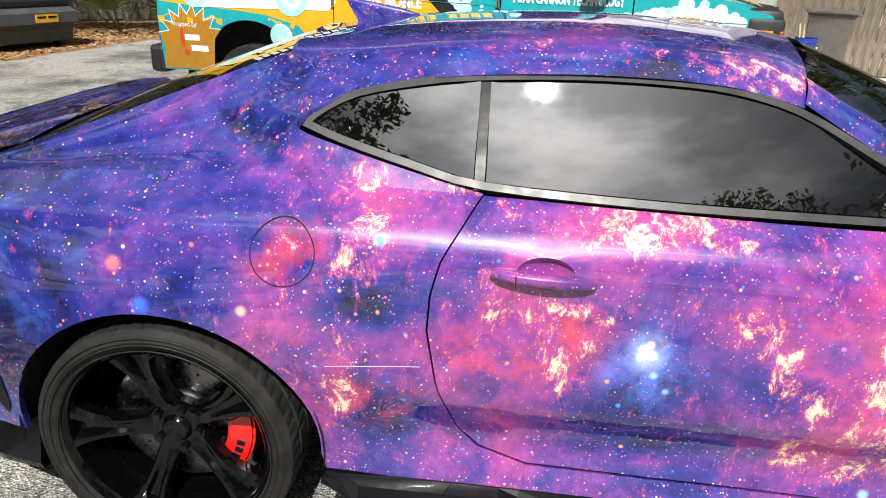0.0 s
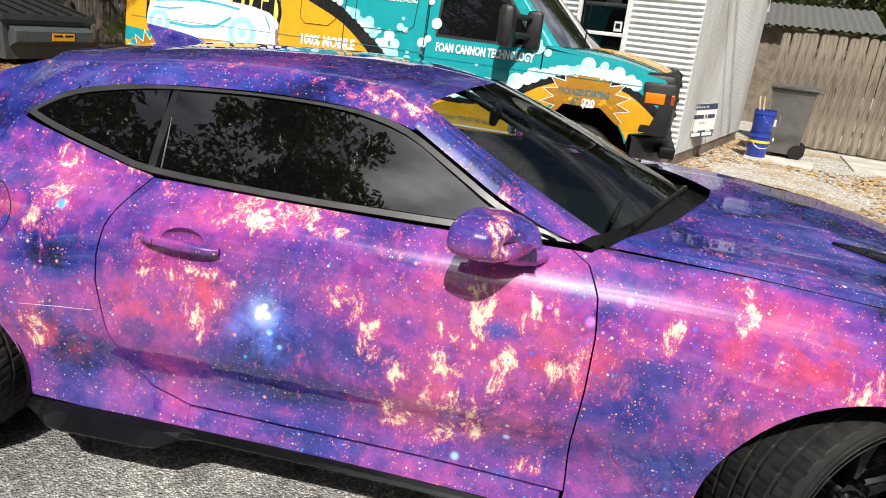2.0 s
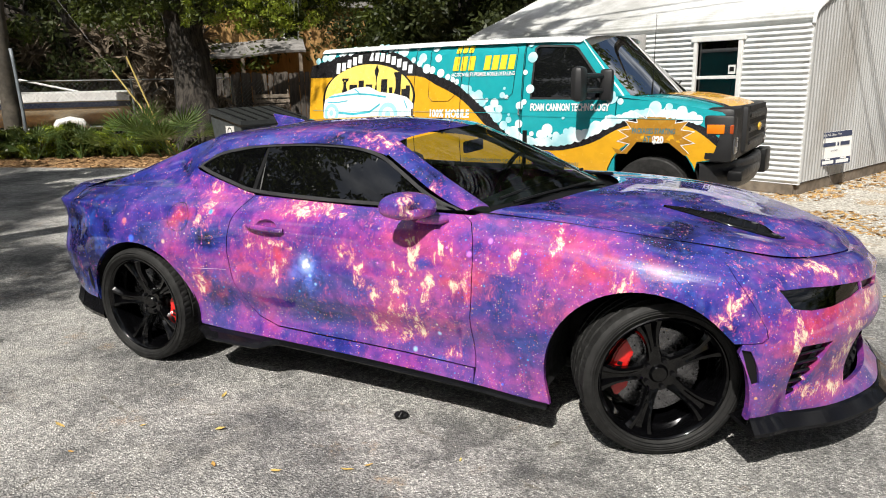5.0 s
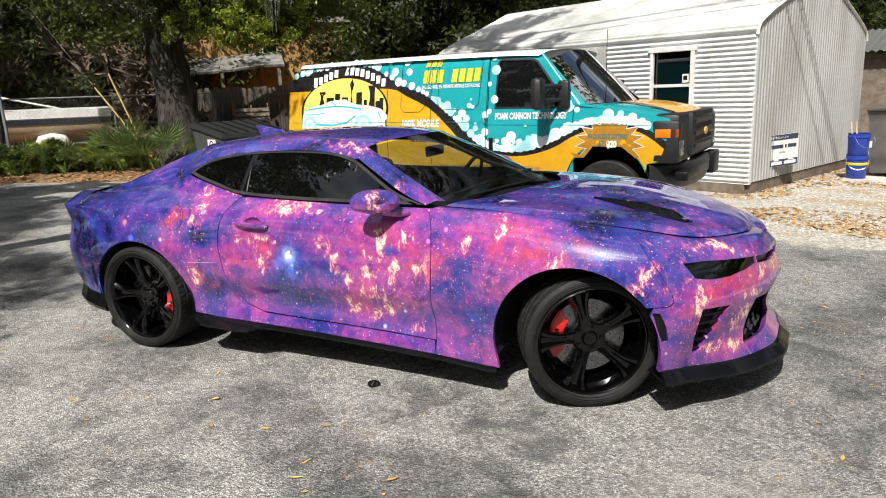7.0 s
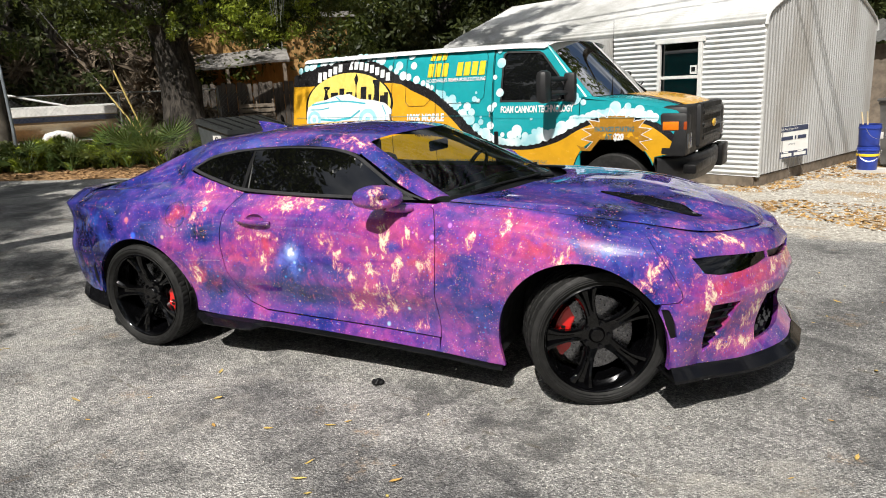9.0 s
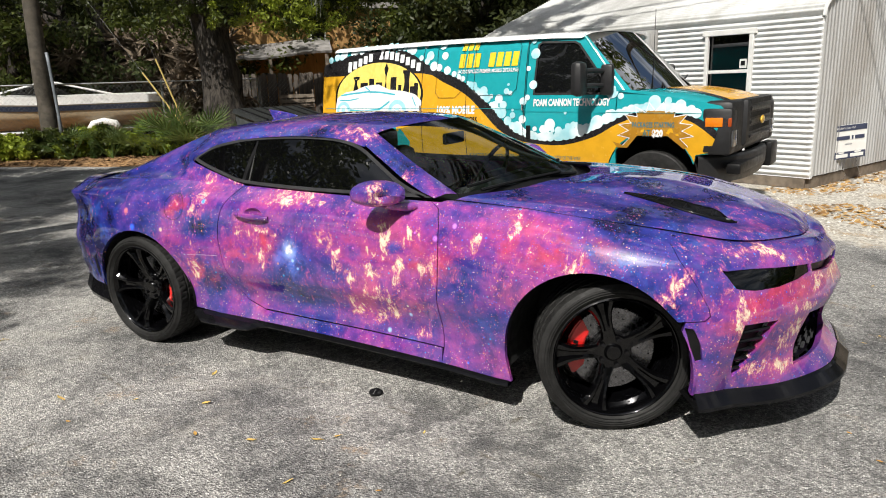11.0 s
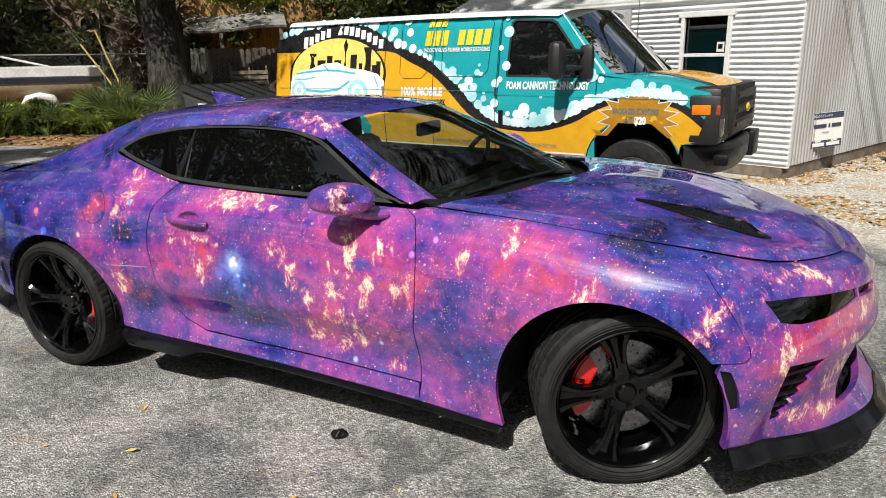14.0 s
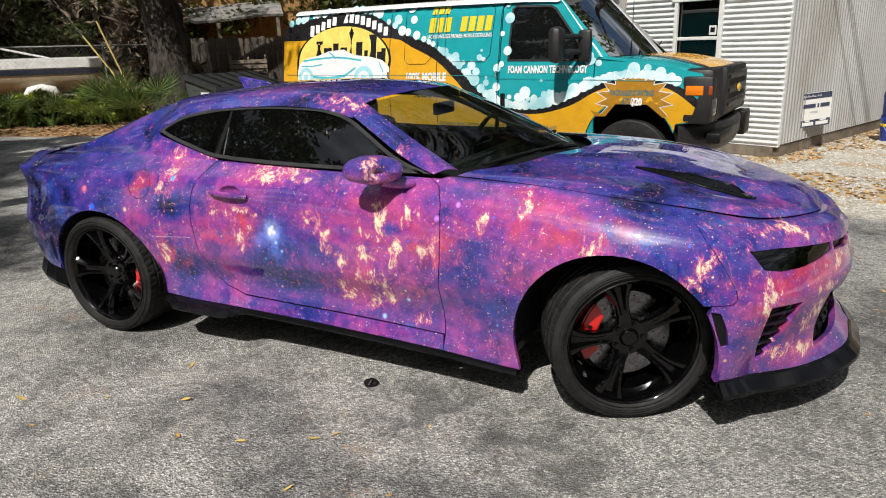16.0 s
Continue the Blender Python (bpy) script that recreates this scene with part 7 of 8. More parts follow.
box(bm, (0, 0, 1.03), (.66, .76, .05), .02)
box(bm, (.34, 0, 1.0), (.10, .5, .03), .01)
part("lid", bm, BIN_GREY, wb, "", True, 40)
for y in (-.24, .24):
    bm = bmesh.new()
    rod(bm, (.22, y - .03, .11), (.22, y + .03, .11), .11, seg=20)
    part("wheel", bm, RUBBER, wb)

# ---- board fence ----
BOARD = Mat("weathered_board", rough=.88)
_g = BOARD.noise(3.0, 8, .68, BOARD.mapped((7, 7, .55)), .6)
_c = BOARD.mix(BOARD.ramp(_g, .35, .68), (.080, .066, .050), (.285, .245, .195))
BOARD.color(BOARD.mix(BOARD.math("MULTIPLY", BOARD.rnd(), .5), _c, (.19, .155, .118)))
BOARD.bump(_g, .4, .01)
BOARD = BOARD.m
DARK_BOARD = Mat("old_dark_board", rough=.9)
_g = DARK_BOARD.noise(3.0, 7, .65, DARK_BOARD.mapped((6, 6, .5)), .5)
DARK_BOARD.color(DARK_BOARD.mix(DARK_BOARD.ramp(_g, .35, .7), (.035, .030, .026), (.13, .11, .092)))
DARK_BOARD = DARK_BOARD.m


def fence(name, a, b, h, mat, label, seed, gaps=(), wide=.142):
    a, b = Vector((*a, 0)), Vector((*b, 0))
    d = (b - a).normalized()
    ln = (b - a).length
    m = Matrix.Translation(a) @ Matrix.Rotation(math.atan2(d.y, d.x), 4, "Z")
    th = thing(name, label, "fence", m=m)
    r = random.Random(seed)
    bm = bmesh.new()
    v, f = [], []
    w, t = wide * .965, .02
    o = [(0, 0), (w, 0), (w, h - .03), (w - .028, h), (.028, h), (0, h - .03)]
    me = None
    x = 0
    while x < ln:
        if not any(g0 < x < g1 for g0, g1 in gaps):
            if me is None:
                bm2 = bmesh.new()
                prism(bm2, o, t)
                ob = part("board", bm2, mat, th)
                me = ob.data
            else:
                ob = new("board", me)
                ob.parent = th
            ob.matrix_basis = pose(x, r.uniform(-.006, .006), .03 + r.uniform(-.015, .012), r.uniform(-.6, .6), r.uniform(-.7, .7), r.uniform(-1.5, 1.5)) @ Matrix.Diagonal((r.uniform(.93, 1.02), 1, r.uniform(.985, 1.012), 1))
        x += wide
    for z in (.35, h * .55, h - .3):
        bm = bmesh.new()
        box(bm, (ln / 2, .045, z), (ln, .038, .09))
        part("rail", bm, mat, th)
    k = 0
    while k < ln:
        bm = bmesh.new()
        box(bm, (k + .05, .11, h / 2 - .05), (.09, .09, h - .1), .005)
        part("post", bm, mat, th)
        k += 2.4
    return th


fence("board_fence", (4.15, 10.30), (14.5, 6.75), 1.83, BOARD, "weathered grey-brown upright board fence", 3, ((3.10, 3.20),))

bpy.context.view_layer.update()


# ---- trees ----
def leaf_mat(name, dark, light, gloss=.45):
    k = Mat(name, rough=gloss)
    k.color(k.mix(k.rnd(True), dark, light))
    k.p.inputs["Specular IOR Level"].default_value = .3
    tr = k.n.new("ShaderNodeBsdfTranslucent")
    tr.inputs["Color"].default_value = (*[min(1, c * 1.3) for c in light], 1)
    mx = k.n.new("ShaderNodeMixShader")
    mx.inputs[0].default_value = .25
    k.l.new(k.p.outputs[0], mx.inputs[1])
    k.l.new(tr.outputs[0], mx.inputs[2])
    k.l.new(mx.outputs[0], k.n["Material Output"].inputs["Surface"])
    return k.m


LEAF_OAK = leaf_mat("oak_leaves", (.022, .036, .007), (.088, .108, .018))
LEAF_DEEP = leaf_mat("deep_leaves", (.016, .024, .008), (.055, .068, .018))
# brighter copy of the leaf colour, with sunlight painted into it
LEAF_SUN_TINT = leaf_mat("sun_tinted_leaves", (.11, .16, .016), (.36, .42, .05))
LEAF_PALM = leaf_mat("palmetto_leaves", (.035, .075, .022), (.12, .17, .045))
TWIG = plain("dry_twigs", (.15, .115, .08), .9, vary=.3)
MOSS = plain("hanging_moss", (.24, .25, .20), .95, vary=.2)
BARK = Mat("rough_bark", rough=.95)
_b = BARK.noise(5.0, 9, .7, BARK.mapped((2.2, 2.2, .5)), .8)
BARK.color(BARK.mix(BARK.ramp(_b, .36, .66), (.008, .006, .005), (.075, .064, .053)))
BARK.bump(_b, .9, .05)
BARK = BARK.m


def leaves(clumps, per, size, rng, stretch=1.0):
    """Diamond leaves round clump centres (x, y, z, radius)."""
    C = np.array(clumps, float)
    n = len(C) * per
    cen = np.repeat(C[:, :3], per, 0)
    rad = np.repeat(C[:, 3], per)
    d = rng.normal(size=(n, 3))
    d /= np.linalg.norm(d, axis=1)[:, None]
    p = cen + d * (rad * rng.rand(n) ** .45)[:, None] * np.array([1, 1, .75])
    a = rng.normal(size=(n, 3))
    a /= np.linalg.norm(a, axis=1)[:, None]
    b = np.cross(a, rng.normal(size=(n, 3)))
    b /= np.linalg.norm(b, axis=1)[:, None]
    s = size * (.6 + .8 * rng.rand(n))[:, None]
    v = np.stack([p - a * s * stretch, p + b * s * .42, p + a * s * stretch, p - b * s * .42], 1).reshape(-1, 3)
    f = np.arange(n * 4).reshape(-1, 4)
    return v, f


def leaf_mesh(name, clumps, per, size, mat, parent, seed, label="", stretch=1.0):
    v, f = leaves(clumps, per, size, np.random.RandomState(seed), stretch)
    me = bpy.data.meshes.new(name)
    me.vertices.add(len(v))
    me.vertices.foreach_set("co", v.ravel())
    me.loops.add(len(f) * 4)
    me.loops.foreach_set("vertex_index", f.ravel())
    me.polygons.add(len(f))
    me.polygons.foreach_set("loop_start", np.arange(len(f)) * 4)
    me.update()
    me.validate()
    me.materials.append(mat)
    ob = new(name, me)
    ob.parent = parent
    if label:
        ob["label"] = label
    return ob


def trunk_tube(bm, pts, radii, seg=14, rough=.12):
    k0 = len(bm.verts)
    pts2, rr = [], []
    n = (len(pts) - 1) * 5
    for i in range(n + 1):
        t = i / 5
        pts2.append(spline(pts, t))
        rr.append(lerp_table(list(enumerate(radii)), t))
    tube(bm, pts2, rr, seg)
    bm.verts.ensure_lookup_table()
    for v in list(bm.verts)[k0:]:
        v.co += Vector((noise.noise(v.co * 2.3), noise.noise(v.co * 2.3 + Vector((9, 0, 0))), 0)) * rough
    return bm


def tree(x, y, h, spread_, seed, leaf, label, trunk_r=.22, per=70, size=.10, clumps=60, low=.35, lean=(0, 0), flat=.6, bark=None):
    r = random.Random(seed)
    t = thing("tree", label, "tree", m=pose(x, y, 0))
    bm = bmesh.new()
    top = (lean[0], lean[1], h * .72)
    trunk_tube(bm, [(0, 0, -.1), (lean[0] * .15, lean[1] * .15, h * .2), (lean[0] * .5, lean[1] * .5, h * .45), top], [trunk_r * 1.25, trunk_r, trunk_r * .75, trunk_r * .3], 12, trunk_r * .25)
    part("trunk", bm, bark or BARK, t, "", True)
    cl = []
    for i in range(7):
        a = r.uniform(0, 6.28)
        z0 = h * r.uniform(.28, .6)
        e = (lean[0] * .6 + math.cos(a) * spread_ * r.uniform(.5, .9), lean[1] * .6 + math.sin(a) * spread_ * r.uniform(.5, .9), z0 + h * r.uniform(.12, .35))
        bm = bmesh.new()
        s = (lean[0] * z0 / h, lean[1] * z0 / h, z0)
        mid = ((s[0] + e[0]) / 2 + r.uniform(-.3, .3), (s[1] + e[1]) / 2 + r.uniform(-.3, .3), (s[2] + e[2]) / 2 + .2)
        trunk_tube(bm, [s, mid, e], [trunk_r * .45, trunk_r * .28, trunk_r * .08], 8, .05)
        part("limb", bm, bark or BARK, t, "", True)
        cl.append((*e, spread_ * .28))
    for i in range(clumps):
        a, q = r.uniform(0, 6.28), r.random() ** .5
        zz = r.uniform(low, 1.0)
        k = math.sin(math.pi * min(1, max(.12, (zz - low) / (1.02 - low)) * .86 + .10)) ** .7
        cl.append((lean[0] * zz + math.cos(a) * q * spread_ * k, lean[1] * zz + math.sin(a) * q * spread_ * k, h * zz, spread_ * r.uniform(.13, .26)))
    leaf_mesh("crown", cl, per, size, leaf, t, seed)
    return t


# the great oak beside the skip
oak = thing("oak_tree", "old live oak with deeply furrowed bark and ragged crown", "tree", m=pose(-11.3, 9.7, 0))
bm = bmesh.new()
trunk_tube(bm, [(0, 0, -.1), (-.02, .02, .5), (-.12, .05, 1.8), (-.35, .1, 3.3), (-.5, .2, 5.2), (-.4, .2, 7.5)], [.78, .56, .46, .43, .34, .16], 24, .14)
part("trunk", bm, BARK, oak, "", True)
ro = random.Random(2)
cl = []
for e, z0 in (((3.4, .4, 4.6), 2.9), ((2.2, -2.2, 5.0), 3.2), ((-3.2, -1.2, 4.6), 3.0), ((.6, -3.0, 5.6), 3.8), ((-2.2, 2.2, 6.2), 4.2), ((2.8, 2.4, 6.0), 4.0), ((4.4, -1.0, 5.6), 3.6), ((-1.0, -2.2, 4.2), 3.0)):
    bm = bmesh.new()
    trunk_tube(bm, [(-.3, .1, z0), (e[0] * .45, e[1] * .45, z0 + (e[2] - z0) * .65), e], [.24, .14, .04], 10, .08)
    part("limb", bm, BARK, oak, "", True)
    for i in range(13):
        t = ro.uniform(.35, 1.1)
        cl.append((e[0] * t + ro.uniform(-.7, .7), e[1] * t + ro.uniform(-.7, .7), z0 + (e[2] - z0) * t + ro.uniform(-.9, .7), ro.uniform(.28, .62)))
for i in range(70):
    cl.append((ro.uniform(-4.5, 4.5), ro.uniform(-3.5, 3.5), ro.uniform(5.0, 9.0), ro.uniform(.5, 1.0)))
leaf_mesh("crown", cl, 110, .060, LEAF_OAK, oak, 3)
# sprays in the brighter leaf colour stand for sunlit foliage
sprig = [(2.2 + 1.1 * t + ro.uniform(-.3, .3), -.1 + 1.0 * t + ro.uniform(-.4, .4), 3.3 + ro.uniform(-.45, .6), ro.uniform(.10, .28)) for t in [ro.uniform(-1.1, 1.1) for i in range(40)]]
leaf_mesh("lower_spray", sprig, 80, .045, LEAF_SUN_TINT, oak, 4, "yellow-green sprays with sunlight painted into the leaf colour")
# boughs that hang before the house and over the fence
bough = []
for i in range(190):
    t = ro.random()
    bough.append((.2 + 4.2 * t + ro.uniform(-.25, .25), -1.3 + 3.6 * t + ro.uniform(-.5, .5), 3.25 + ro.uniform(-.15, .9) + .25 * math.sin(t * 9), ro.uniform(.12, .32)))
leaf_mesh("hanging_bough", bough, 75, .045, LEAF_OAK, oak, 5)
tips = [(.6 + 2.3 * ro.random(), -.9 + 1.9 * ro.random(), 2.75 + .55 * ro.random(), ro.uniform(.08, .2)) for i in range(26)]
leaf_mesh("sunlit_tip", tips, 60, .04, LEAF_SUN_TINT, oak, 6, "yellow-green leaf tips painted as if sunlit")
moss = [(ro.uniform(-3, 4), ro.uniform(-2, 2), ro.uniform(3.9, 5.2), .25) for i in range(16)]
for x, y, z, q in moss:
    bm = bmesh.new()
    for j in range(9):
        dx, dy = ro.uniform(-.14, .14), ro.uniform(-.14, .14)
        tube(bm, [(x + dx * .1, y + dy * .1, z + .05), (x + dx * 1.2, y + dy, z - .3), (x + dx * .8, y + dy * .8, z - ro.uniform(.5, 1.1))], [.018, .014, .004], 4)
    part("hanging_moss", bm, MOSS, oak, "grey hanging moss")
# leaning brown trunks behind the boat
for x, y, dx, h, r_ in ((-20.6, 12.6, -2.6, 6.0, .22), (-18.6, 13.2, -2.0, 6.5, .17), (-22.6, 11.0, 1.2, 7.0, .20), (-17.0, 14.4, .8, 7.0, .16)):
    lt = thing("bare_trunk", "leaning bare brown trunk among dark woods", "tree trunk", m=pose(x, y, 0))
    bm = bmesh.new()
    trunk_tube(bm, [(0, 0, -.1), (dx * .25, .1, h * .35), (dx * .65, 0, h * .7), (dx, .2, h)], [r_ * 1.3, r_, r_ * .8, r_ * .4], 10, r_ * .3)
    part("trunk", bm, BARK, lt, "", True)

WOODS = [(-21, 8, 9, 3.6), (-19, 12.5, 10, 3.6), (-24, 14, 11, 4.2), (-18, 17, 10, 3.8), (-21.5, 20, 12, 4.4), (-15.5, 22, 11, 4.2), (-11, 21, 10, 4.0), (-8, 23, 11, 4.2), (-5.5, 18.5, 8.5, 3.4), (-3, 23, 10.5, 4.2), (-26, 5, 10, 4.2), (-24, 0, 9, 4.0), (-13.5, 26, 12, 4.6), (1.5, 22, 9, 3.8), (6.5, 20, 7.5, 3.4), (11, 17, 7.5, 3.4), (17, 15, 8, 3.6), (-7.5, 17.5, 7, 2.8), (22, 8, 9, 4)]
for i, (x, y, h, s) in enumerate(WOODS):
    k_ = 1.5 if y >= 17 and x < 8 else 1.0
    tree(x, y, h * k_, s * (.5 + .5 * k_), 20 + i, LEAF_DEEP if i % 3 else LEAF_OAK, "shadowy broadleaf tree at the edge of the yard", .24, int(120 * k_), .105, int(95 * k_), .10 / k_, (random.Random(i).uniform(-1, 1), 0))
# trees across the road, whose images stand in the windows
ACROSS = [(-9.5, -15.5, 6.5, 2.7), (-4.2, -17.5, 12.0, 3.4), (2.2, -20, 15.0, 4.0), (6.2, -19, 11.0, 4.0), (10.5, -17, 11.0, 4.0), (15.5, -13, 8, 3.6), (-15, -12, 8, 3.6), (-19, -6, 9, 4), (21, -5, 9, 4), (-1, -24, 5.0, 3.0), (13, -23, 6, 3.4), (-12, -22, 7, 3.4)]
for i, (x, y, h, s) in enumerate(ACROSS):
    tree(x, y, h, s, 60 + i, LEAF_DEEP if i % 2 else LEAF_OAK, "broadleaf tree across the road", .20, 190, .075, 60, .16)
for i, (x, y, h, s, n_) in enumerate([(-4.1, -8.5, 10.2, 2.6, 90), (-8.0, -6.4, 10.5, 2.7, 150), (-12.5, -1.8, 8.0, 3.0, 90), (7.8, -7.2, 10.0, 3.0, 90), (5.8, -13.0, 11.0, 3.6, 90)]):
    tree(x, y, h, s, 90 + i, LEAF_OAK, "broadleaf tree shading the yard entrance", .24, int(n_ * 2.2), .08, 80, .34)
# unseen tree, added so that its crown casts shade on the shed roof
tree(-6.0, -1.2, 9.6, 1.9, 131, LEAF_OAK, "unseen leaning tree added to shade the shed roof", .20, 170, .075, 60, .62, (4.3, 5.0))
# crown above the view, added to put foliage into the windscreen's reflection
tree(1.5, 12.2, 14.0, 3.0, 139, LEAF_OAK, "tree behind the shed, its unseen crown added for windscreen reflections", .20, 170, .085, 75, .52, (-.8, -6.5))
# another unseen tree, added to throw shade on the road at the left
tree(-9.4, -1.2, 8.0, 1.6, 137, LEAF_OAK, "unseen broadleaf tree added to shade the road beside the yard", .22, 190, .08, 85, .36)

# undergrowth
rb2 = random.Random(8)


def shrub(x, y, r, h, mat, label, seed, per=90, size=.05, stretch=1.0):
    t = thing("shrub", label, "shrub", m=pose(x, y, 0))
    q = random.Random(seed)
    bm = bmesh.new()
    cl = []
    for i in range(9):
        a, k = q.uniform(0, 6.28), q.random()
        e = (math.cos(a) * r * k, math.sin(a) * r * k, h * q.uniform(.5, 1.0))
        tube(bm, [(e[0] * .2, e[1] * .2, -.02), (e[0] * .5, e[1] * .5, e[2] * .5), e], [.012, .009, .003], 5)
        cl.append((*e, r * q.uniform(.22, .42)))
    for i in range(7):
        a, k = q.uniform(0, 6.28), q.random() ** .5
        cl.append((math.cos(a) * r * k, math.sin(a) * r * k, h * q.uniform(.15, .6), r * q.uniform(.25, .45)))
    part("stems", bm, TWIG, t)
    leaf_mesh("foliage", cl, per, size, mat, t, seed, stretch=stretch)
    return t


LINE = [(-16.5, 4.9), (-14.6, 5.9), (-13.4, 6.6), (-12.6, 7.5), (-11.9, 8.2)]
for i in range(34):
    t = i / 33 * (len(LINE) - 1)
    p = spline([(*q, 0) for q in LINE], t)
    shrub(p.x + rb2.uniform(-.7, .5), p.y + rb2.uniform(-.2, 1.1), rb2.uniform(.32, .5), rb2.uniform(.28, .62), (LEAF_OAK, LEAF_SUN_TINT, LEAF_PALM)[i % 3], "leafy green weeds and shrubs along the verge", 200 + i, 75, .055)
for i in range(7):
    shrub(rb2.uniform(-14.2, -12.3), rb2.uniform(10.0, 11.6), .5, rb2.uniform(.7, 1.5), TWIG, "tangle of bare brown brush", 300 + i, 40, .10, 2.2)
for i in range(11):
    shrub(-24.5 + .95 * i + rb2.uniform(-.3, .3), 12.2 + rb2.uniform(-.8, 1.6), 1.0, rb2.uniform(2.4, 4.2), TWIG, "tall tangle of bare brown vines behind the boat", 330 + i, 55, .16, 3.2)
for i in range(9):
    shrub(-15.2 + .42 * i + rb2.uniform(-.15, .15), 5.6 + .28 * i + rb2.uniform(-.1, .25), .42, rb2.uniform(.5, .8), LEAF_SUN_TINT if i % 3 else LEAF_OAK, "green weeds along the verge, mostly in painted sunlit tones", 350 + i, 110, .05)


def palmetto(x, y, s, seed):
    t = thing("palmetto", "low fan palm with stiff grey-green blades", "palm", m=pose(x, y, 0))
    q = random.Random(seed)
    for i in range(9):
        bm = bmesh.new()
        a, el = q.uniform(0, 6.28), q.uniform(.5, 1.2)
        d = Vector((math.cos(a) * math.cos(el), math.sin(a) * math.cos(el), math.sin(el)))
        tip = d * s * q.uniform(.45, .7)
        tube(bm, [(0, 0, 0), tip * .5, tip], .007, 5)
        side = d.cross(Vector((0, 0, 1))).normalized()
        upv = side.cross(d)
        for j in range(-5, 6):
            b = radians(j * 15)
            e = tip + (d * math.cos(b) + side * math.sin(b)) * s * .45 - Vector((0, 0, .05 * s)) * abs(j) / 5
            w = side.cross(e - tip).normalized().cross(e - tip).normalized() * .018 * s
            m_ = tip.lerp(e, .5)
            vs_ = [bm.verts.new(c) for c in (tip, m_ + w, e, m_ - w)]
            bm.faces.new(vs_)
        part("frond", bm, LEAF_PALM, t)
    return t


for i, (x, y, s) in enumerate([(-10.9, 8.2, 1.0), (-11.6, 7.6, 1.1), (-12.3, 7.0, .9), (-10.1, 9.2, .9), (-9.4, 10.3, 1.0), (-13.1, 6.5, .9), (-8.3, 11.6, 1.1), (-7.3, 12.0, 1.0), (-6.4, 12.6, 1.0), (-10.75, 7.85, 1.4), (-10.45, 8.05, 1.25), (-11.15, 7.6, 1.3)]):
    palmetto(x, y, s, i)
# ---- left-hand background things ----
POLE_WOOD = plain("creosoted_pole", (.065, .055, .042), .9, vary=.35, scale=5, bump=.3)
pole = thing("utility_pole", "leaning weathered wooden utility pole with a grey conduit", "pole", m=pose(-14.97, 7.31, 0))
bm = bmesh.new()
trunk_tube(bm, [(0, 0, -.2), (-.01, .0, 2), (.0, .05, 4.5), (.05, .1, 9)], [.21, .20, .18, .14], 14, .02)
part("shaft", bm, POLE_WOOD, pole, "", True)
bm = bmesh.new()
tube(bm, [(.27, .13, 0), (.25, .12, 1.0), (.22, .10, 2.2), (.20, .09, 2.5)], .040, 8)
part("conduit", bm, plain("conduit_grey", (.16, .18, .20), .5), pole, "grey metal conduit", True)
# yellow guy-wire guards
for a, b_ in (((-11.35, 8.25, .75), (-12.39, 8.2, 1.93)), ((-11.2, 8.2, .80), (-11.88, 8.2, 2.23))):
    gw = thing("guy_wire", "slack guy wire in a faded yellow guard", "guy wire", m=pose(*a))
    bm = bmesh.new()
    dv = Vector(b_) - Vector(a)
    tube(bm, [-dv * .75, dv], .021, 8)
    part("guard", bm, plain("faded_yellow", (.36, .27, .08), .7), gw)
    bm = bmesh.new()
    tube(bm, [dv, dv * 2.6], .004, 5)
    part("wire", bm, SATIN_BLACK, gw)
# skip
SKIP_GREY = plain("skip_grey_paint", (.058, .066, .070), .5, vary=.2, bump=.1)
skip = thing("rubbish_skip", "dark grey steel dumpster with a black plastic lid", "dumpster", m=pose(-8.27, 7.74, 0, 0, 0, 75))
v = [(.05, .04, .10), (1.60, .04, .10), (1.60, 1.05, .10), (.05, 1.05, .10), (0, 0, .74), (1.68, 0, .74), (1.68, 1.12, .98), (0, 1.12, .98)]
obj("hopper", v, [(0, 3, 2, 1), (0, 1, 5, 4), (1, 2, 6, 5), (2, 3, 7, 6), (3, 0, 4, 7)], SKIP_GREY, skip)
for a, b_ in (((-.01, -.02, .735), (1.69, -.02, .735)), ((-.01, -.02, .735), (-.01, 1.14, .985)), ((1.69, -.02, .735), (1.69, 1.14, .985))):
    bm = bmesh.new()
    rod(bm, a, b_, .035, seg=4)
    part("rim", bm, SKIP_GREY, skip)
# fork pocket: a wedge along the front
bm = bmesh.new()
prism(bm, [(0, 0), (-.20, -.10), (-.20, -.26), (0, -.36)], 1.46, Matrix.Translation((.10, .02, .66)) @ Matrix(((0, 1, 0, 0), (1, 0, 0, 0), (0, 0, 1, 0), (0, 0, 0, 1))))
part("fork_pocket", bm, SKIP_GREY, skip)
bm = bmesh.new()
vs = [(-.05, -.07, .80), (1.73, -.07, .80), (1.73, 1.16, 1.04), (-.05, 1.16, 1.04)]
lo = [bm.verts.new((x, y, z - .07)) for x, y, z in vs]
hi = [bm.verts.new((x + (.03 if x < 0 else -.03), y + (.03 if y < 0 else -.03), z + .015)) for x, y, z in vs]
bm.faces.new(lo[::-1]), bm.faces.new(hi)
for a in range(4):
    bm.faces.new((lo[a], lo[(a + 1) % 4], hi[(a + 1) % 4], hi[a]))
lid = part("lid", bm, plain("lid_plastic", (.022, .024, .024), .45, vary=.2), skip, "black ribbed plastic lid")
for i in range(6):
    bm = bmesh.new()
    x = .10 + i * .29
    rod(bm, (x, -.02, .83), (x, 1.12, 1.055), .02, seg=6)
    part("lid_rib", bm, SATIN_BLACK, lid)
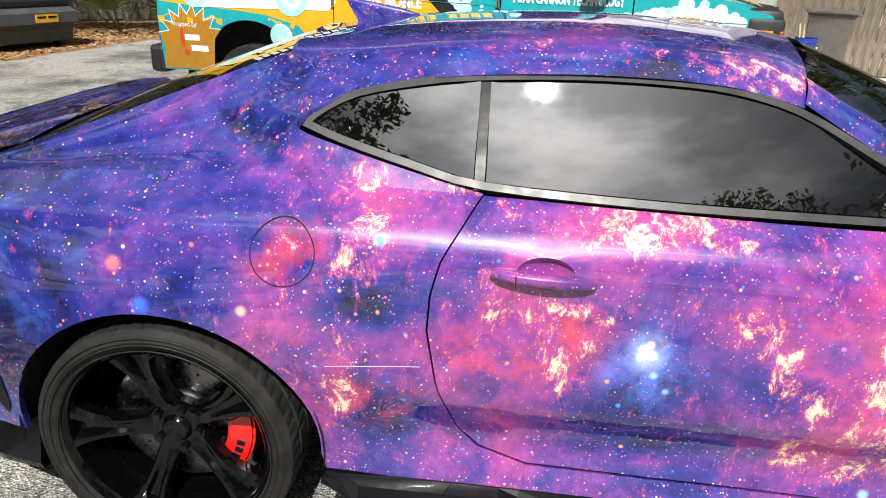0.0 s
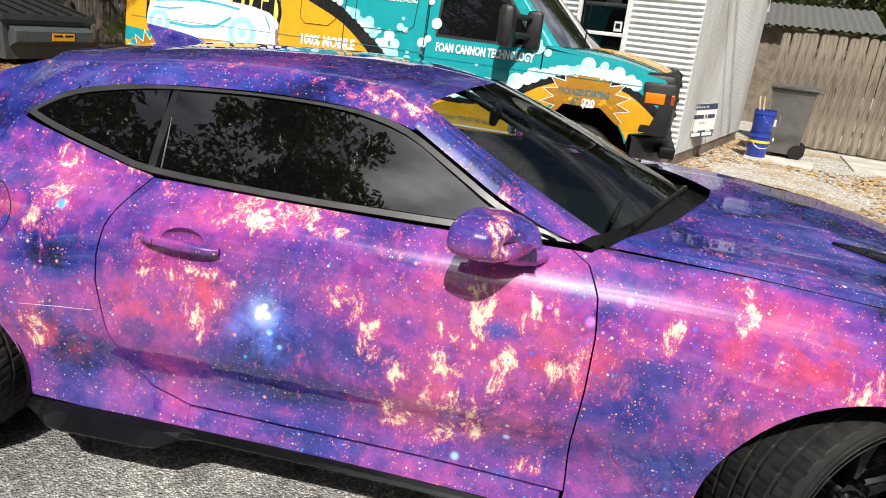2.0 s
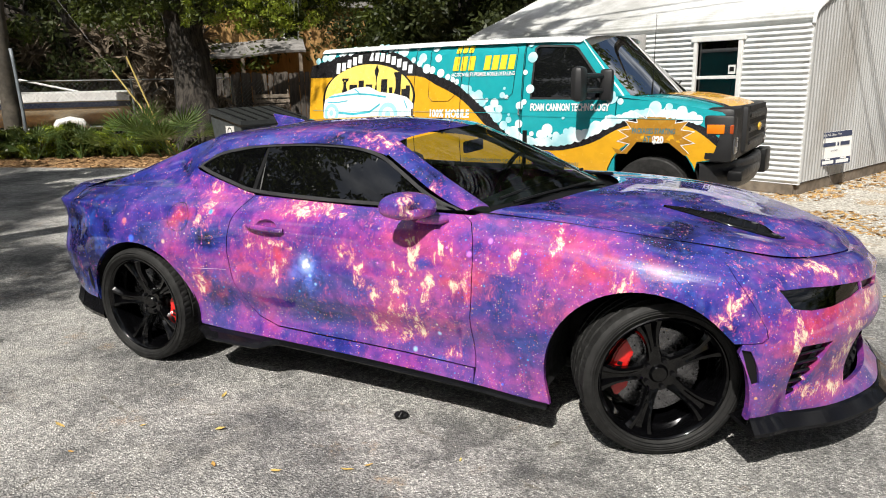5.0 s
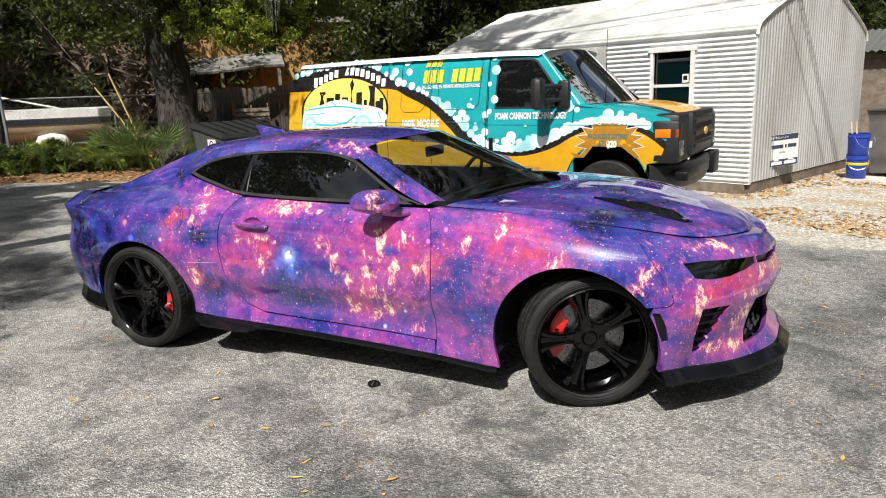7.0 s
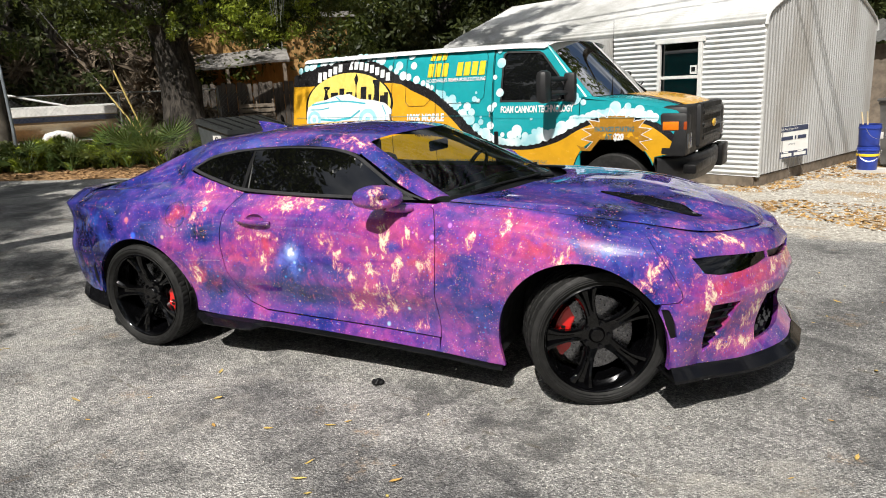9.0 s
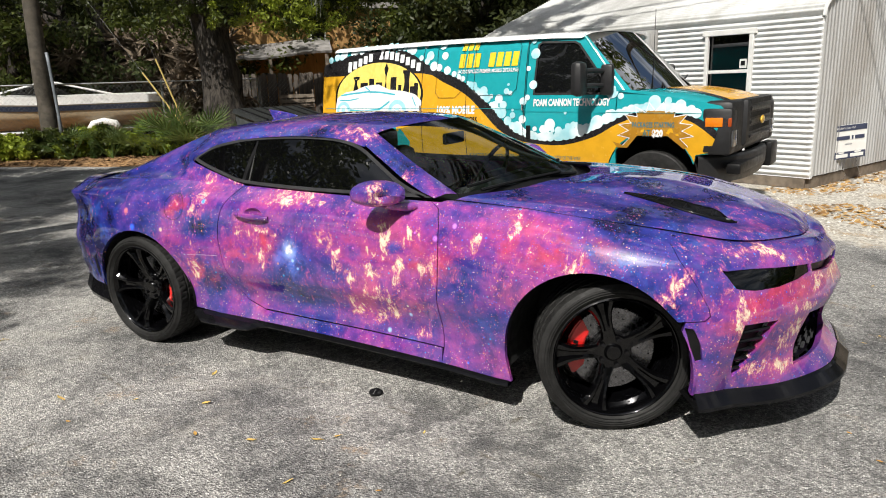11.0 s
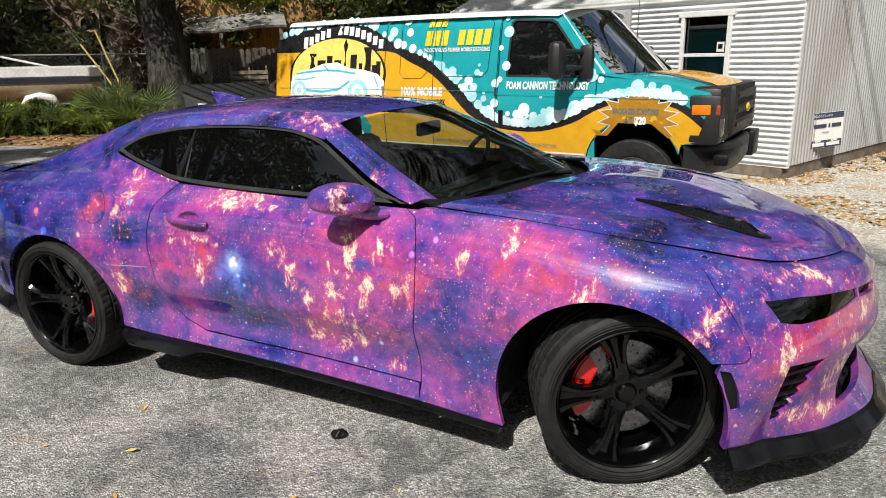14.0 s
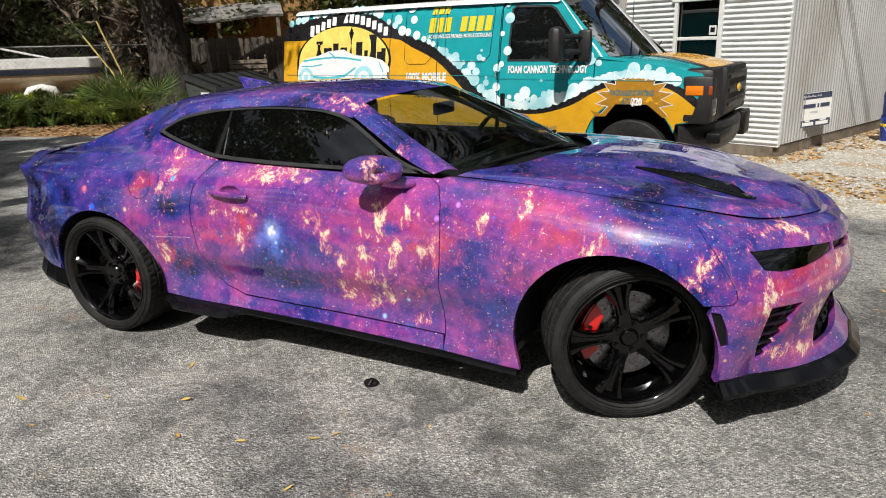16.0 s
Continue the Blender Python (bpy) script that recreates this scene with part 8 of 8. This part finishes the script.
for x in (.25, 1.4):
    for y in (.2, .9):
        bm = bmesh.new()
        rod(bm, (x - .03, y, .06), (x + .03, y, .06), .06, seg=14)
        part("castor", bm, RUBBER, skip)
st = part("notice", box(bmesh.new(), (.005, .42, .50), (.012, .30, .40)), FRAME_WHITE, skip, "white notice with an oval mark")
bm = bmesh.new()
lathe(bm, [(.085, 0), (.105, 0), (.105, .004), (.085, .004)], 24, Matrix.Translation((-.003, .42, .55)) @ Matrix.Rotation(radians(90), 4, "Z") @ Matrix.Diagonal((.8, 1, 1.2, 1)), closed=True)
part("oval_mark", bm, SATIN_BLACK, st)
part("text_bar", box(bmesh.new(), (-.003, .42, .36), (.004, .22, .03)), SATIN_BLACK, st)
st = part("notice", box(bmesh.new(), (.95, -.185, .475), (.42, .012, .12)), plain("orange_label", (.70, .33, .02), .5), skip, "orange warning label")
for x in (.85, 1.05):
    part("text_bar", box(bmesh.new(), (x, -.193, .495), (.16, .004, .03)), SATIN_BLACK, st)
# chain-link fence
LINKWIRE = plain("galvanised_wire", (.30, .31, .31), .45, .8)
fa, fb = Vector((-18.4, 3.6, 0)), Vector((-12.2, 11.9, 0))
fd = (fb - fa).normalized()
fl = (fb - fa).length
cf = thing("chain_link_fence", "galvanised chain-link fence between the verge and boat yard", "fence", m=Matrix.Translation(fa) @ Matrix.Rotation(math.atan2(fd.y, fd.x), 4, "Z"))
x = 0
while x < fl + .1:
    bm = bmesh.new()
    rod(bm, (x, 0, 0), (x, 0, 1.78), .028, seg=8)
    part("post", bm, LINKWIRE, cf)
    x += 2.6
bm = bmesh.new()
rod(bm, (0, 0, 1.74), (fl, 0, 1.74), .02, seg=8)
part("top_rail", bm, LINKWIRE, cf)
v, f = [], []
st = .11
for dirn in (1, -1):
    k = int((fl + 1.7) / st)
    for i in range(k):
        x0 = i * st - (1.7 if dirn > 0 else 0)
        a, b_ = (x0, .04), (x0 + dirn * 1.66, 1.70)
        n0 = len(v)
        w = .0032
        v += [(a[0] - w, .006 * dirn, a[1]), (a[0] + w, .006 * dirn, a[1]), (b_[0] + w, .006 * dirn, b_[1]), (b_[0] - w, .006 * dirn, b_[1])]
        f.append((n0, n0 + 1, n0 + 2, n0 + 3))
        v += [(a[0], .006 * dirn - w, a[1]), (a[0], .006 * dirn + w, a[1]), (b_[0], .006 * dirn + w, b_[1]), (b_[0], .006 * dirn - w, b_[1])]
        f.append((n0 + 4, n0 + 5, n0 + 6, n0 + 7))
mesh_net = obj("netting", v, f, LINKWIRE, cf)
mesh_net["kind"] = "stuff"
# boat on a trailer
HULL_TAN, HULL_WHITE, HULL_NAVY = plain("hull_tan", (.42, .34, .23), .35), plain("hull_white", (.78, .78, .76), .3), plain("hull_navy", (.03, .04, .07), .3)
BOAT_M = pose(-16.05, 11.65, 0, 0, 0, math.degrees(math.atan2(-2.75, -2.1)))
boat = thing("motorboat", "white and tan runabout boat on a road trailer", "boat", m=BOAT_M)


def hull_b(u, w):
    x = 6.2 * u
    taper = 1 - max(0, (u - .55) / .45) ** 2.2
    prof_ = [(0, .50), (.55, .56), (.92, .78), (1.0, 1.02), (1.04, 1.20)]
    p = spline([(0, a, b_) for a, b_ in prof_], w * 4)
    return Vector((x, (p.y * taper), p.z + .30 * max(0, u - .5) * w + .25 * max(0, u - .75) * (1 - w)))


for s_ in (1, -1):
    def half(u, w):
        q = hull_b(u, w)
        return Vector((q.x, q.y * s_, q.z))
    obj("hull", *grid(half, 20, 10), HULL_TAN, boat, smooth=True)
    obj("gunwale", *grid(lambda u, w: (lambda q: Vector((q.x, (q.y + .01) * s_, q.z + .22 * w)))(hull_b(u, 1.0)), 20, 2), HULL_WHITE, boat, smooth=True)
    obj("stripe", *grid(lambda u, w: (lambda q: Vector((q.x, (q.y + .012) * s_, q.z - .03)))(hull_b(u, .80 + .20 * w)), 20, 2), HULL_NAVY, boat, smooth=True)
obj("deck", *grid(lambda u, w: (lambda q: Vector((q.x, q.y * (2 * w - 1), q.z + .22 + .05 * (1 - abs(2 * w - 1)))))(hull_b(u, 1.0)), 16, 6), HULL_WHITE, boat, smooth=True)
obj("transom", *grid(lambda u, w: (lambda q: Vector((0, q.y * (2 * w - 1), q.z)))(hull_b(0, u)), 6, 6), HULL_TAN, boat)
for s_ in (1, -1):
    bm = bmesh.new()
    tube(bm, [(1.3, .98 * s_, 1.46), (2.9, .80 * s_, 1.86), (3.2, 0, 1.92)], .03, 6)
    tube(bm, [(2.9, .80 * s_, 1.86), (4.2, .45 * s_, 1.55)], .03, 6)
    part("screen_frame", bm, HULL_WHITE, boat)
    obj("screen_glass", [(2.3, .95 * s_, 1.48), (3.0, .80 * s_, 1.85), (4.2, .45 * s_, 1.54), (3.2, .88 * s_, 1.47)], [(0, 1, 2, 3)], GLASS_SMOKE, boat)
bm = bmesh.new()
for y in (-.7, .7):
    tube(bm, [(-.2, y, .45), (4.5, y, .45), (7.2, 0, .50)], .05, 6)
part("trailer_frame", bm, LINKWIRE, boat)
for y in (-.98, .98):
    bm = bmesh.new()
    rod(bm, (1.6, y - .1, .30), (1.6, y + .1, .30), .30, seg=20)
    part("trailer_wheel", bm, RUBBER, boat)
    bm = bmesh.new()
    tube(bm, [(1.2, y, .42), (1.32, y, .62), (1.6, y, .68), (1.88, y, .62), (2.0, y, .42)], .11, 8)
    part("mudguard", bm, HULL_WHITE, boat, "white mudguard", True)
# brown board fence and house behind
fence("old_fence", (-13.6, 11.2), (-5.0, 17.6), 1.85, DARK_BOARD, "old dark board fence under the trees", 9, wide=.15)
pl = thing("pallet", "grey timber pallet leaning on the old fence", "pallet", m=pose(-11.05, 12.2, 0, -12, 0, 37))
for i in range(6):
    bm = bmesh.new()
    box(bm, (0, 0, .55 + i * .14), (1.0, .02, .10))
    part("slat", bm, SKIRT_WOOD, pl)
for xx in (-.46, 0, .46):
    bm = bmesh.new()
    box(bm, (xx, .06, .72), (.04, .09, 1.42))
    part("bearer", bm, SKIRT_WOOD, pl)
TAN_BOARD = Mat("tan_board", rough=.8)
_g = TAN_BOARD.noise(2.0, 6, .6, TAN_BOARD.mapped((4, 4, .6)))
TAN_BOARD.color(TAN_BOARD.mix(TAN_BOARD.ramp(_g, .35, .7), (.30, .165, .055), (.46, .275, .10)))
TAN_BOARD = TAN_BOARD.m
SHINGLE = plain("grey_roofing", (.22, .21, .20), .8, vary=.3, scale=4, bump=.3)
house = thing("house", "tan board house with a sagging grey porch roof", "house", m=pose(-17.6, 16.3, 0, 0, 0, 40))
bm = bmesh.new()
box(bm, (3.0, 2.5, 2.15), (6.4, 5.0, 4.3))
wall = part("wall", bm, TAN_BOARD, house)
for i in range(24):
    bm = bmesh.new()
    box(bm, (-.1 + i * .27, -.012, 2.15), (.05, .025, 4.3))
    part("batten", bm, TAN_BOARD, wall)
for xx, zz in ((.7, 1.9), (3.4, 3.6), (4.6, 1.9)):
    w_ = part("window", box(bmesh.new(), (xx, -.02, zz), (.60, .05, .85)), FRAME_WHITE, house)
    part("pane", box(bmesh.new(), (xx, -.05, zz), (.48, .02, .72)), GLASS_SMOKE, w_)
v, f = grid(lambda u, w: Vector((-.4 + 4.2 * u, -1.7 * (1 - w), 2.62 + .55 * w - .10 * math.sin(u * 5))), 12, 3)
pr = obj("porch_roof", v, f, SHINGLE, house, "sagging grey porch roof")
sm = pr.modifiers.new("thick", "SOLIDIFY")
sm.thickness = .08
for xx in (-.2, 1.6, 3.6):
    bm = bmesh.new()
    box(bm, (xx, -1.6, 1.3), (.12, .12, 2.6))
    part("porch_post", bm, SKIRT_WOOD, house)
bm = bmesh.new()
prism(bm, [(-.3, 4.3), (6.7, 4.3), (6.5, 4.5), (-.1, 4.5)], 5.6, Matrix.Translation((0, -.3, 0)))
part("roof", bm, SHINGLE, house)
# outbuilding beyond the board fence
ob2 = thing("outbuilding", "low outbuilding with a dark corrugated roof behind the fence", "outbuilding", m=pose(5.2, 13.6, 0, 0, 0, -15))
bm = bmesh.new()
box(bm, (0, 1.2, 1.0), (3.2, 2.4, 2.0))
part("wall", bm, SKIRT_WOOD, ob2)
v, f = grid(lambda u, w: Vector((-1.8 + 3.6 * u, -.3 + 3.0 * w, 2.05 + .6 * w + .02 * math.sin(u * 150))), 96, 2)
obj("roof", v, f, plain("dark_corrugated", (.12, .12, .115), .6), ob2, smooth=True)
# power lines whose shadows cross the shed
for i, (dx, dz) in enumerate(((0, 0), (.45, .25), (.8, .1))):
    pw = thing("power_line", "thin black power line over the yard", "power line", "overhead lines", pose(0, 0, 0))
    bm = bmesh.new()
    tube(bm, [Vector((-14.6, 7.2, 8.2 + dz)).lerp(Vector((12.5, .9 + dx, 7.3 + dz)), t / 12) - Vector((0, 0, .5 * math.sin(math.pi * t / 12))) for t in range(13)], .019, 6)
    part("cable", bm, SATIN_BLACK, pw)
bpy.context.view_layer.update()
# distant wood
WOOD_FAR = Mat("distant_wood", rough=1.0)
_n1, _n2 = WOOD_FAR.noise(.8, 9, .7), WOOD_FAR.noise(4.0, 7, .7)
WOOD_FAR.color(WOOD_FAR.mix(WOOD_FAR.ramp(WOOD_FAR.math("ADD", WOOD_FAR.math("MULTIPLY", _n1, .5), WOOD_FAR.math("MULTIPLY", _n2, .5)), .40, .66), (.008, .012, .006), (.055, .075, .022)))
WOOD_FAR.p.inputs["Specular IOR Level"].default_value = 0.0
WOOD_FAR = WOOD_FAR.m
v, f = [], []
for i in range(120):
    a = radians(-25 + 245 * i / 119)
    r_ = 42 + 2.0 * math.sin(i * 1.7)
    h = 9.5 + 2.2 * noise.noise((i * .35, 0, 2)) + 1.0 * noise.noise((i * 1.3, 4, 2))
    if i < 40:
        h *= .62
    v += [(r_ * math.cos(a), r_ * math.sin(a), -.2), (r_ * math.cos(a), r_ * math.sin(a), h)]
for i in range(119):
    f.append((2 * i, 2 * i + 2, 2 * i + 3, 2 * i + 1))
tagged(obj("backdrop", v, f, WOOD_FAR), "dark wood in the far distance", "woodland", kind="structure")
